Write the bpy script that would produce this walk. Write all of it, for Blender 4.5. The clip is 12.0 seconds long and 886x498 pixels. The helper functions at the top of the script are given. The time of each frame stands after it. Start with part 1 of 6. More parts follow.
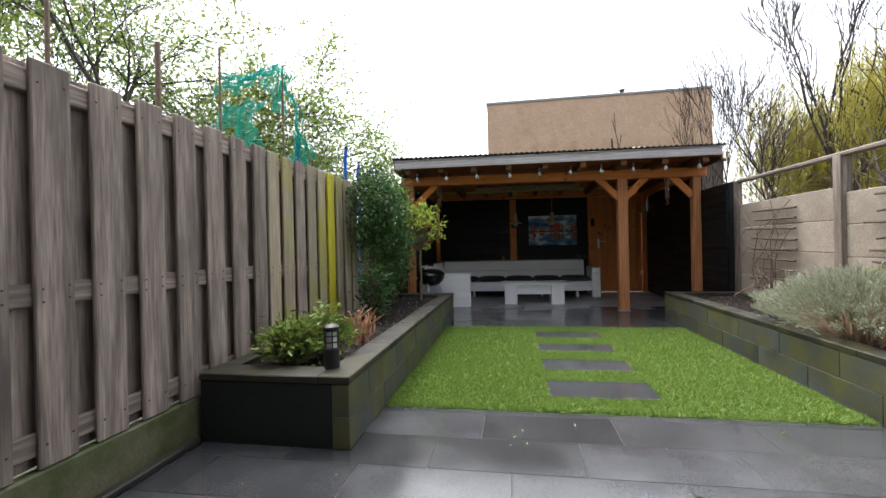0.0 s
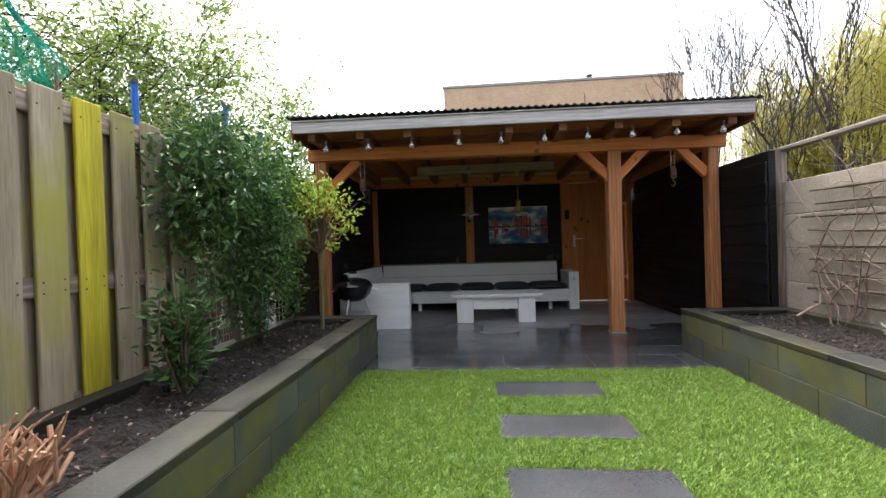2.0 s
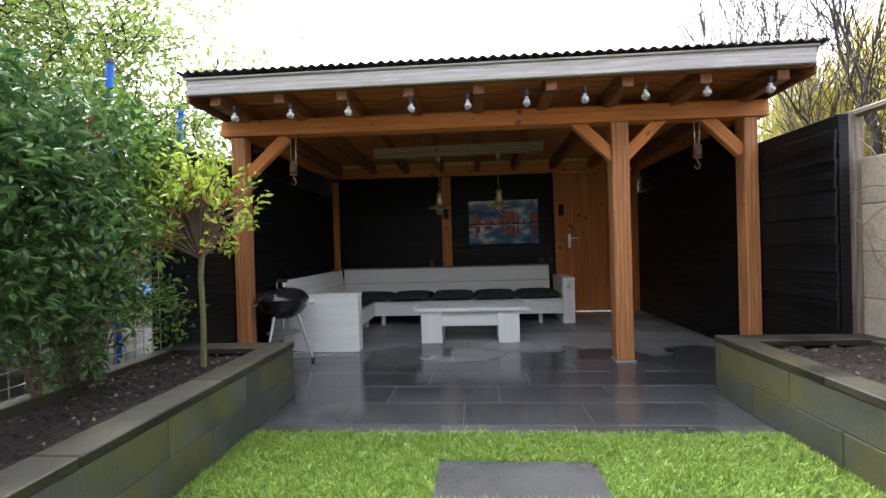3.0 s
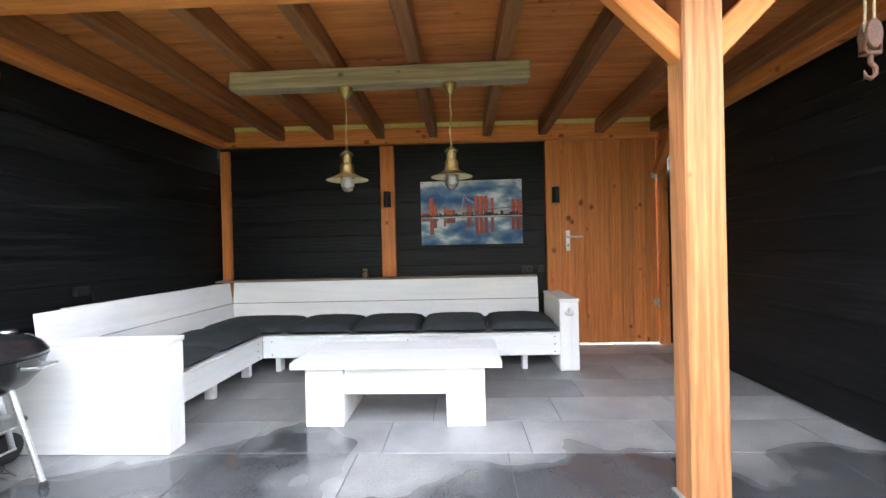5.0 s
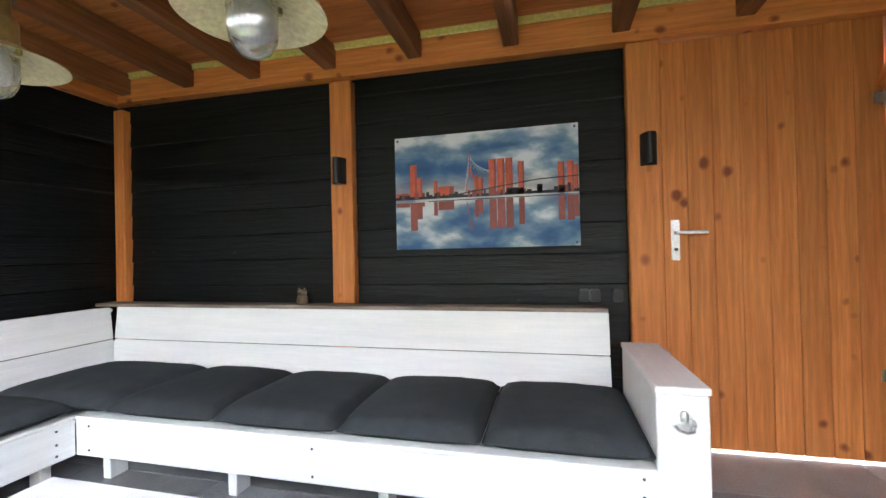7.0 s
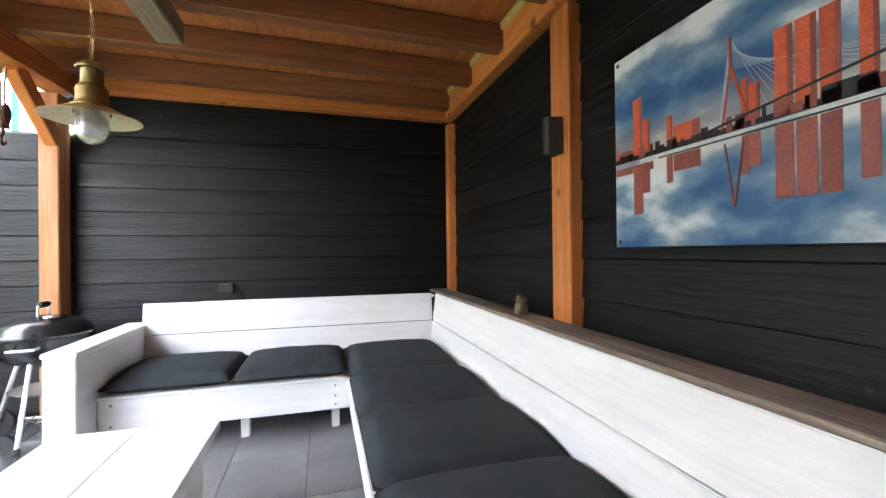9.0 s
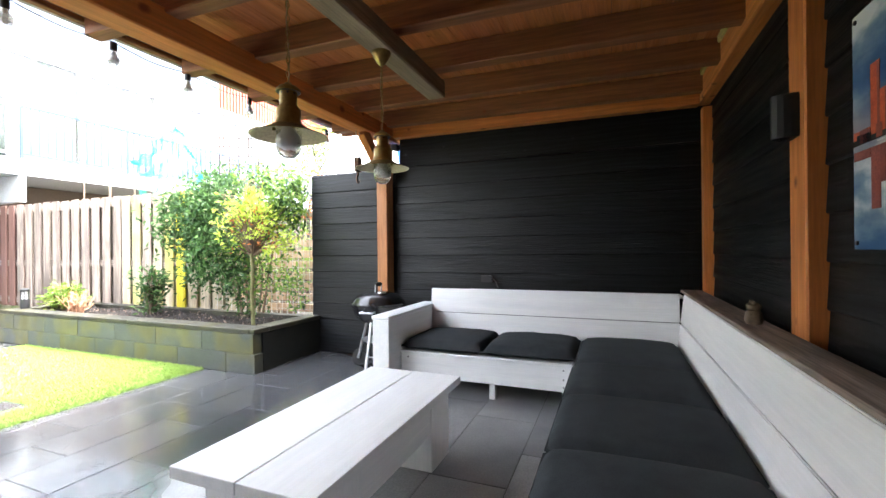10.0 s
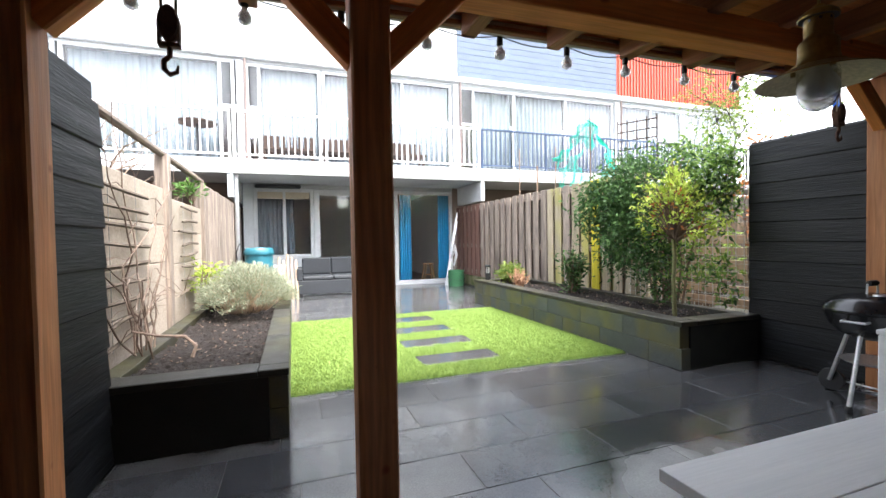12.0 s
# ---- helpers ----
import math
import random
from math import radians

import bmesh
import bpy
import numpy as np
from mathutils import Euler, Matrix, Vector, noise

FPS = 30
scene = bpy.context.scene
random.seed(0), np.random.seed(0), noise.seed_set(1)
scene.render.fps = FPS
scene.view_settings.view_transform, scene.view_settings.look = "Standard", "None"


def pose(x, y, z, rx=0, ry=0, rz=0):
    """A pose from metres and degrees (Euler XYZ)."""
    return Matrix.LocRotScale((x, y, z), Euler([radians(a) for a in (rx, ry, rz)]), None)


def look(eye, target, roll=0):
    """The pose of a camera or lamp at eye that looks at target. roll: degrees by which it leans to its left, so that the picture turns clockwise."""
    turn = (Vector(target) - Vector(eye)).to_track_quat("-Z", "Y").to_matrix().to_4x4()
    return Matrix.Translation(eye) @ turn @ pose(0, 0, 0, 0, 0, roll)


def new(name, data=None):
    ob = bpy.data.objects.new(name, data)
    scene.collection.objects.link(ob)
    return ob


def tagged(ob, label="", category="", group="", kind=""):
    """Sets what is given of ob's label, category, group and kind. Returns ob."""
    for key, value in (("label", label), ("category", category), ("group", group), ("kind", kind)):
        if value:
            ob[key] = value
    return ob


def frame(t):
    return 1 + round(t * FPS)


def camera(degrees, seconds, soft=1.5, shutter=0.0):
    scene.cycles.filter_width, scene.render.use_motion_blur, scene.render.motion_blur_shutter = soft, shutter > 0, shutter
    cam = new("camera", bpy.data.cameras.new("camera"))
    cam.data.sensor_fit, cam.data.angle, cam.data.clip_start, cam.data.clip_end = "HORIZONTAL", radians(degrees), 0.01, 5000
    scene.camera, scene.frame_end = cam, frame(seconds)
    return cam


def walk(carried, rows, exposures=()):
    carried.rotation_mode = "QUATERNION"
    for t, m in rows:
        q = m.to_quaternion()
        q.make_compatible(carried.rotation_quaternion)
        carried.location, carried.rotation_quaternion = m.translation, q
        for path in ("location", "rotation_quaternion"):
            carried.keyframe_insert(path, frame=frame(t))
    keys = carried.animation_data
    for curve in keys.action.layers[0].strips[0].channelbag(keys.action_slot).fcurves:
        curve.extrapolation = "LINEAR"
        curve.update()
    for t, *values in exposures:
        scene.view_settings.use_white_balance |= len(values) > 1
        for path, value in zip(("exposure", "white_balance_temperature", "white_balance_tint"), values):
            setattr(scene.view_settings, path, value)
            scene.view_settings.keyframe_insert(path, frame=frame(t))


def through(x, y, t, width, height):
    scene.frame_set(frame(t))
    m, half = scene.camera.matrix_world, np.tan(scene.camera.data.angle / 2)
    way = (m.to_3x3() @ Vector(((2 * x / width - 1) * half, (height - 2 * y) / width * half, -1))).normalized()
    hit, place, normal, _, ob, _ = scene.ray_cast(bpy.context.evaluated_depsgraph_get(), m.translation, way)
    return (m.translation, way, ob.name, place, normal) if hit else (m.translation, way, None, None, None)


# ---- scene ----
cam = camera(92.4, 12.0)
PATH = [
    (0, (-0.054, -0.047, 1.07), (-0.378, 1.927, 1.06), -1.3),
    (0.5, (-0.097, 0.389, 1.068), (-0.415, 2.363, 1.059), -1.2),
    (1, (-0.124, 0.903, 1.062), (-0.391, 2.886, 1.05), -1.5),
    (1.5, (-0.061, 1.413, 1.054), (-0.303, 3.398, 1.042), -1.6),
    (2, (0.079, 2.003, 1.048), (-0.08, 3.997, 1.035), -1.8),
    (2.5, (0.228, 2.591, 1.054), (0.077, 4.585, 1.037), -1.6),
    (3, (0.393, 3.192, 1.047), (0.24, 5.186, 1.033), -1.7),
    (4.8, (0.674, 5.062, 1.044), (0.586, 7.06, 1.036), -1.4),
    (5, (0.726, 5.293, 1.036), (0.633, 7.291, 1.026), -1.4),
    (5.5, (0.85, 5.804, 1.037), (0.793, 7.803, 1.025), -1.6),
    (6, (1.001, 6.357, 1.035), (0.931, 8.355, 1.034), -1.6),
    (6.5, (1.155, 6.829, 1.026), (0.998, 8.823, 1.039), -1.6),
    (7, (1.18, 7.298, 1.035), (0.692, 9.238, 1.05), -1.3),
    (7.2, (1.19, 7.468, 1.028), (0.531, 9.356, 1.043), -1.1),
    (9, (1.592, 8.654, 1.046), (-0.332, 9.2, 1.058), -0.6),
    (9.5, (1.697, 8.851, 1.036), (-0.301, 8.749, 1.046), -0.7),
    (10, (1.866, 9.021, 1.068), (0.007, 8.281, 1.069), -0.6),
    (10.5, (1.967, 9.106, 1.088), (0.37, 7.901, 1.076), -0.9),
    (11, (2.052, 9.082, 1.09), (0.806, 7.518, 1.075), -1.0),
    (11.5, (2.069, 9.02, 1.079), (1.17, 7.233, 1.054), -1.0),
    (12, (1.951, 8.674, 1.083), (1.284, 6.789, 1.035), -1.0),
]
SKY = 0.15
EXPOSURES = [(0.0, 1.85), (1.5, 2.0), (2.5, 2.5), (3.2, 2.9), (4.8, 4.95), (5.5, 5.0), (6.5, 5.15), (7.2, 5.5), (9.0, 5.62), (9.5, 5.52), (10.0, 4.8), (10.5, 4.15), (11.0, 3.7), (12.0, 3.15)]
walk(cam, [(t, look(eye, target, roll)) for t, eye, target, roll in PATH], EXPOSURES)

# ---- world and light ----
world = bpy.data.worlds.new("overcast_sky")
world.use_nodes = True
scene.world = world
wn, wl = world.node_tree.nodes, world.node_tree.links
bg = wn["Background"]
bg.inputs["Strength"].default_value = SKY
sky = wn.new("ShaderNodeTexSky")
sky.sky_type, sky.sun_disc = "NISHITA", False
sky.sun_elevation, sky.sun_rotation = radians(62), radians(-34)
sky.dust_density, sky.air_density, sky.ozone_density = 3.0, 1.0, 1.0
hsv = wn.new("ShaderNodeHueSaturation")
hsv.inputs["Saturation"].default_value = 0.32
wl.new(sky.outputs[0], hsv.inputs["Color"])
wl.new(hsv.outputs[0], bg.inputs["Color"])
sun = new("sun", bpy.data.lights.new("sun", "SUN"))
sun.data.energy, sun.data.angle, sun.data.color = 0.9, radians(35), (1.0, 0.97, 0.93)
sun.matrix_world = look((-5, 8, 20), (0, 2, 0))

# ---- materials ----
def surf(name, c1, c2, rough=(0.5, 0.75), scale=6.0, fine=60.0, stretch=(1, 1, 1), bump=0.25, metal=0.0,
         knots=None, stain=None, stain_scale=1.2, stain_at=0.58, vary=0.12, spec=0.5, sheen=0.0, depth=0.004, grain=0.28, rings=None):
    """A surface of two mixed tones with fine grain, relief, and optional stains and knots."""
    m = bpy.data.materials.new(name)
    m.use_nodes = True
    nd, lk = m.node_tree.nodes, m.node_tree.links
    bsdf = nd["Principled BSDF"]
    tc, info = nd.new("ShaderNodeTexCoord"), nd.new("ShaderNodeObjectInfo")
    shift = nd.new("ShaderNodeVectorMath"); shift.operation = "MULTIPLY_ADD"
    lk.new(info.outputs["Random"], shift.inputs[0])
    shift.inputs[1].default_value = (37.0, 53.0, 71.0)
    lk.new(tc.outputs["Object"], shift.inputs[2])
    mp = nd.new("ShaderNodeMapping")
    mp.inputs["Scale"].default_value = stretch
    lk.new(shift.outputs[0], mp.inputs["Vector"])

    def noise_node(s, detail, vec):
        n = nd.new("ShaderNodeTexNoise")
        n.inputs["Scale"].default_value, n.inputs["Detail"].default_value = s, detail
        lk.new(vec, n.inputs["Vector"])
        return n.outputs["Fac"]

    def ramp(fac, a, b):
        r = nd.new("ShaderNodeMapRange")
        r.inputs["From Min"].default_value, r.inputs["From Max"].default_value = a, b
        lk.new(fac, r.inputs["Value"])
        return r.outputs[0]

    def mix(fac, a, b, blend="MIX"):
        x = nd.new("ShaderNodeMix")
        x.data_type, x.blend_type = "RGBA", blend
        for sock, v in ((x.inputs[0], fac), (x.inputs[6], a), (x.inputs[7], b)):
            if isinstance(v, (int, float)):
                sock.default_value = v
            elif isinstance(v, tuple):
                sock.default_value = (*v, 1)
            else:
                lk.new(v, sock)
        return x.outputs[2]

    big = noise_node(scale, 4.0, mp.outputs[0])
    small = noise_node(fine, 3.0, mp.outputs[0])
    col = mix(ramp(big, 0.3, 0.7), c1, c2)
    dark = mix(ramp(small, 0.25, 0.75), (1 - grain,) * 3, (1 + grain * 0.5,) * 3)
    col = mix(1.0, col, dark, "MULTIPLY")
    ring = None
    if rings:
        mw = nd.new("ShaderNodeMapping")
        mw.inputs["Scale"].default_value = [0.09 if a == rings[0] else 1.0 for a in "xyz"]
        lk.new(shift.outputs[0], mw.inputs["Vector"])
        wv = nd.new("ShaderNodeTexWave")
        wv.bands_direction = "X" if rings[0] == "z" else "Z"
        for key, val in (("Scale", 8.0), ("Distortion", 9.0), ("Detail", 2.0), ("Detail Scale", 1.3)):
            wv.inputs[key].default_value = val
        lk.new(mw.outputs[0], wv.inputs["Vector"])
        ring = wv.outputs["Fac"]
        col = mix(1.0, col, mix(ring, (1 - rings[1],) * 3, (1 + rings[1] * 0.5,) * 3), "MULTIPLY")
    if knots:
        vo = nd.new("ShaderNodeTexVoronoi")
        mk = nd.new("ShaderNodeMapping")
        mk.inputs["Scale"].default_value = knots[0]
        lk.new(shift.outputs[0], mk.inputs["Vector"])
        lk.new(mk.outputs[0], vo.inputs["Vector"])
        vo.inputs["Scale"].default_value = 1.0
        odd = noise_node(5.0, 2.0, shift.outputs[0])
        mm = nd.new("ShaderNodeMath"); mm.operation = "MULTIPLY"
        lk.new(ramp(odd, 0.36, 0.60), mm.inputs[0]); mm.inputs[1].default_value = 3.0
        ad = nd.new("ShaderNodeMath"); ad.operation = "MULTIPLY_ADD"
        lk.new(mm.outputs[0], ad.inputs[0]); ad.inputs[1].default_value = 0.12; lk.new(vo.outputs["Distance"], ad.inputs[2])
        col = mix(ramp(ad.outputs[0], knots[2] * 1.1, knots[2] * 0.5), col, knots[1])
    if stain:
        st = noise_node(stain_scale, 5.0, shift.outputs[0])
        col = mix(ramp(st, stain_at, stain_at + 0.16), col, stain)
    if vary:
        rv = nd.new("ShaderNodeMapRange")
        rv.inputs["To Min"].default_value, rv.inputs["To Max"].default_value = 1 - vary, 1 + vary
        lk.new(info.outputs["Random"], rv.inputs["Value"])
        sc = nd.new("ShaderNodeVectorMath"); sc.operation = "SCALE"
        lk.new(col, sc.inputs[0]); lk.new(rv.outputs[0], sc.inputs["Scale"])
        col = sc.outputs[0]
    lk.new(col, bsdf.inputs["Base Color"])
    rr = nd.new("ShaderNodeMapRange")
    rr.inputs["To Min"].default_value, rr.inputs["To Max"].default_value = rough
    rr.inputs["From Min"].default_value, rr.inputs["From Max"].default_value = 0.3, 0.7
    lk.new(big, rr.inputs["Value"])
    lk.new(rr.outputs[0], bsdf.inputs["Roughness"])
    bsdf.inputs["Metallic"].default_value = metal
    bsdf.inputs["Specular IOR Level"].default_value = spec
    if sheen:
        bsdf.inputs["Sheen Weight"].default_value = sheen
    if bump:
        bp = nd.new("ShaderNodeBump")
        bp.inputs["Strength"].default_value, bp.inputs["Distance"].default_value = bump, depth
        lk.new(small, bp.inputs["Height"])
        lk.new(bp.outputs[0], bsdf.inputs["Normal"])
    return m


def wood(name, c1, c2, axis, rough=(0.5, 0.7), knot=None, bump=0.3, stain=None, vary=0.12, spec=0.4, stain_at=0.58, kr=0.16, grain=0.28, ring=0.15):
    st = [1.0, 1.0, 1.0]
    st["xyz".index(axis)] = 0.06
    kn = None
    if knot:
        ks = [8.5, 8.5, 8.5]
        ks["xyz".index(axis)] = 6.5
        kn = (ks, knot, kr)
    return surf(name, c1, c2, rough=rough, scale=22.0, fine=110.0, stretch=st, bump=bump, knots=kn, stain=stain, vary=vary, spec=spec, stain_at=stain_at, grain=grain, rings=(axis, ring) if ring else None)


ORANGE, ORANGE2, KNOT = (0.66, 0.235, 0.062), (0.54, 0.172, 0.040), (0.20, 0.045, 0.010)
M = {}
for ax in "xyz":
    M["larch_" + ax] = wood("larch_" + ax, ORANGE, ORANGE2, ax, knot=KNOT, kr=0.26, grain=0.2, ring=0.09)
    M["black_" + ax] = wood("black_stain_" + ax, (0.0024, 0.0029, 0.0037), (0.009, 0.0105, 0.0125), ax, rough=(0.38, 0.64), bump=0.8, knot=(0.022, 0.025, 0.028), spec=0.27, kr=0.14, grain=0.55, vary=0.3, ring=0.6)
    M["grey_" + ax] = wood("weathered_" + ax, (0.215, 0.172, 0.142), (0.36, 0.29, 0.24), ax, rough=(0.7, 0.9), knot=None, bump=0.6, vary=0.22, grain=0.42, stain=(0.12, 0.095, 0.08), stain_at=0.56, ring=0.28)
    M["white_" + ax] = wood("white_paint_" + ax, (0.74, 0.75, 0.76), (0.82, 0.82, 0.82), ax, rough=(0.4, 0.6), bump=0.25, vary=0.03, stain=(0.66, 0.65, 0.63), stain_at=0.68, grain=0.05, ring=0)
M["mossy_z"] = wood("mossy_wood", (0.30, 0.25, 0.17), (0.43, 0.36, 0.26), "z", rough=(0.7, 0.9), bump=0.5, stain=(0.33, 0.30, 0.07), stain_at=0.50)
M["algae_z"] = wood("algae_wood", (0.56, 0.47, 0.02), (0.46, 0.40, 0.04), "z", rough=(0.7, 0.9), bump=0.5)
M["brown_z"] = wood("brown_fence", (0.13, 0.065, 0.05), (0.18, 0.095, 0.075), "z", rough=(0.7, 0.9), bump=0.4)
M["deck"] = wood("ceiling_larch", (0.55, 0.188, 0.058), (0.43, 0.136, 0.038), "x", knot=KNOT, kr=0.20, ring=0.08)
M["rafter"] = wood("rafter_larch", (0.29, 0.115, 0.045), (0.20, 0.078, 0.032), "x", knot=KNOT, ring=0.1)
M["post_z"] = wood("weathered_larch_post", (0.52, 0.225, 0.092), (0.41, 0.160, 0.058), "z", knot=KNOT, kr=0.2, grain=0.25, ring=0.22)
M["joint"] = surf("joint_sand", (0.055, 0.053, 0.05), (0.10, 0.095, 0.09), rough=(0.4, 0.7), bump=0.4)
M["earth"] = surf("soil", (0.007, 0.0045, 0.0035), (0.020, 0.013, 0.010), rough=(0.85, 1.0), scale=9, fine=45, bump=1.0, depth=0.02, vary=0)
M["block"] = surf("wet_concrete_block", (0.038, 0.044, 0.040), (0.085, 0.094, 0.084), rough=(0.5, 0.8), scale=4, fine=90, stain=(0.085, 0.082, 0.032), stain_scale=2.6, stain_at=0.42, bump=0.4, vary=0.10)
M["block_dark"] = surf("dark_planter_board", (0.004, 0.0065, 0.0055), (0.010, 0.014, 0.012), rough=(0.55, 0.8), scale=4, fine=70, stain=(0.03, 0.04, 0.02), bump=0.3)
M["coping"] = surf("wet_coping", (0.011, 0.011, 0.0085), (0.034, 0.032, 0.024), rough=(0.4, 0.75), scale=4, fine=80, stain=(0.036, 0.033, 0.013), stain_scale=2.5, stain_at=0.48, bump=0.4)
M["slab"] = surf("concrete_fence_slab", (0.32, 0.26, 0.205), (0.43, 0.365, 0.30), rough=(0.75, 0.95), scale=3, fine=60, stain=(0.28, 0.24, 0.19), stain_scale=2.0, stain_at=0.55, bump=0.4)
M["brick"] = surf("buff_brick", (0.54, 0.37, 0.25), (0.60, 0.42, 0.29), rough=(0.8, 0.95), scale=1.5, fine=30, bump=0.3, stain=(0.44, 0.27, 0.17))
M["mortar"] = surf("buff_mortar", (0.42, 0.28, 0.19), (0.47, 0.32, 0.22), rough=(0.8, 0.95))
M["plaster"] = surf("white_render", (0.46, 0.48, 0.50), (0.53, 0.55, 0.57), rough=(0.6, 0.8), scale=1.5, stain=(0.55, 0.56, 0.56), vary=0.02, bump=0.1)
M["soffit"] = surf("grey_soffit", (0.42, 0.44, 0.45), (0.50, 0.51, 0.52), rough=(0.7, 0.9), scale=1.0, stain=(0.36, 0.37, 0.37), bump=0.15)
M["frame_white"] = surf("white_window_frame", (0.50, 0.52, 0.54), (0.56, 0.57, 0.58), rough=(0.3, 0.45), vary=0.02, bump=0.05)
M["fascia"] = wood("grey_painted_fascia", (0.50, 0.46, 0.46), (0.60, 0.56, 0.56), "x", rough=(0.5, 0.7), bump=0.3)
M["roofing"] = surf("corrugated_sheet", (0.05, 0.045, 0.045), (0.09, 0.08, 0.075), rough=(0.5, 0.75), scale=3, bump=0.2)
M["turf_base"] = surf("turf_backing", (0.035, 0.075, 0.012), (0.06, 0.11, 0.02), rough=(0.8, 0.95), scale=5, fine=120, bump=0.8, vary=0)


def tile_material(name):
    """Dark stone tiles: rain-wet in the open, drying in patches under the roof."""
    m = surf(name, (0.066, 0.069, 0.075), (0.112, 0.115, 0.12), rough=(0.4, 0.6), scale=3, fine=130, bump=0.16, vary=0.24, depth=0.002, spec=0.9)
    nd, lk = m.node_tree.nodes, m.node_tree.links
    bsdf = nd["Principled BSDF"]
    geo, sep = nd.new("ShaderNodeNewGeometry"), nd.new("ShaderNodeSeparateXYZ")
    lk.new(geo.outputs["Position"], sep.inputs[0])
    n = nd.new("ShaderNodeTexNoise")
    n.inputs["Scale"].default_value, n.inputs["Detail"].default_value = 1.1, 3.0
    lk.new(geo.outputs["Position"], n.inputs["Vector"])
    inside = nd.new("ShaderNodeMapRange")
    for k, v in (("From Min", 6.7), ("From Max", 7.8), ("To Min", -0.35), ("To Max", 0.22)):
        inside.inputs[k].default_value = v
    lk.new(sep.outputs["Y"], inside.inputs["Value"])
    add = nd.new("ShaderNodeMath"); add.operation = "ADD"
    lk.new(n.outputs["Fac"], add.inputs[0]); lk.new(inside.outputs[0], add.inputs[1])
    dry = nd.new("ShaderNodeMapRange")
    dry.inputs["From Min"].default_value, dry.inputs["From Max"].default_value = 0.42, 0.56
    lk.new(add.outputs[0], dry.inputs["Value"])
    film = nd.new("ShaderNodeMapRange")
    film.inputs["From Min"].default_value, film.inputs["From Max"].default_value = 0.36, 0.64
    film.inputs["To Min"].default_value, film.inputs["To Max"].default_value = 0.045, 0.22
    n2 = nd.new("ShaderNodeTexNoise")
    n2.inputs["Scale"].default_value, n2.inputs["Detail"].default_value = 2.6, 4.0
    lk.new(geo.outputs["Position"], n2.inputs["Vector"])
    lk.new(n2.outputs["Fac"], film.inputs["Value"])
    ro = nd.new("ShaderNodeMix")
    lk.new(dry.outputs[0], ro.inputs[0]); lk.new(film.outputs[0], ro.inputs[2]); ro.inputs[3].default_value = 0.42
    old = bsdf.inputs["Base Color"].links[0].from_socket
    cm = nd.new("ShaderNodeMix"); cm.data_type = "RGBA"; cm.blend_type = "MULTIPLY"
    cm.inputs[0].default_value = 1.0
    wetc = nd.new("ShaderNodeMix"); wetc.data_type = "RGBA"
    lk.new(dry.outputs[0], wetc.inputs[0])
    wetc.inputs[6].default_value, wetc.inputs[7].default_value = (0.64, 0.64, 0.65, 1), (2.8, 2.72, 2.6, 1)
    lk.new(old, cm.inputs[6]); lk.new(wetc.outputs[2], cm.inputs[7])
    lk.new(cm.outputs[2], bsdf.inputs["Base Color"])
    lk.new(ro.outputs[0], bsdf.inputs["Roughness"])
    return m


M["tile"] = tile_material("wet_stone_tile")


def plain(name, col, rough=0.5, metal=0.0, spec=0.5, coat=0.0):
    m = surf(name, col, tuple(min(1, c * 1.12) for c in col), rough=(rough * 0.85, min(1, rough * 1.15)), scale=9, fine=90, bump=0.06, metal=metal, vary=0.04, spec=spec)
    m.node_tree.nodes["Principled BSDF"].inputs["Coat Weight"].default_value = coat
    return m


def glass(name, tint=(1, 1, 1), rough=0.0):
    m = bpy.data.materials.new(name)
    m.use_nodes = True
    b = m.node_tree.nodes["Principled BSDF"]
    b.inputs["Base Color"].default_value = (*tint, 1)
    b.inputs["Transmission Weight"].default_value, b.inputs["Roughness"].default_value, b.inputs["IOR"].default_value = 1.0, rough, 1.45
    return m


def leafy(name, c1, c2, rough=0.45, through=0.25):
    """Leaves: colour varies from leaf to leaf."""
    m = bpy.data.materials.new(name)
    m.use_nodes = True
    nd, lk = m.node_tree.nodes, m.node_tree.links
    b = nd["Principled BSDF"]
    g = nd.new("ShaderNodeNewGeometry")
    x = nd.new("ShaderNodeMix"); x.data_type = "RGBA"
    lk.new(g.outputs["Random Per Island"], x.inputs[0])
    x.inputs[6].default_value, x.inputs[7].default_value = (*c1, 1), (*c2, 1)
    n = nd.new("ShaderNodeTexNoise"); n.inputs["Scale"].default_value = 40
    d = nd.new("ShaderNodeMix"); d.data_type = "RGBA"; d.blend_type = "MULTIPLY"; d.inputs[0].default_value = 0.5
    lk.new(x.outputs[2], d.inputs[6]); lk.new(n.outputs["Color"], d.inputs[7])
    tr = nd.new("ShaderNodeBsdfTranslucent")
    ms = nd.new("ShaderNodeMixShader"); ms.inputs[0].default_value = through
    lk.new(x.outputs[2], b.inputs["Base Color"]); lk.new(x.outputs[2], tr.inputs["Color"])
    b.inputs["Roughness"].default_value = rough
    b.inputs["Specular IOR Level"].default_value = 0.3
    lk.new(b.outputs[0], ms.inputs[1]); lk.new(tr.outputs[0], ms.inputs[2])
    lk.new(ms.outputs[0], nd["Material Output"].inputs["Surface"])
    return m


M["glass"] = glass("window_glass")
M["bulb_glass"] = glass("bulb_glass")

# ---- building helpers ----
ORIGIN = {}
MESHES = {}


def thing(name, loc, label, category, group="", kind="", turn=0.0):
    """A thing: an Empty at its base."""
    ob = new(name)
    ob.empty_display_size = 0.1
    ob.location = loc
    ob.rotation_euler = (0, 0, radians(turn))
    ORIGIN[ob] = Vector((0, 0, 0))
    return tagged(ob, label, category, group, kind)


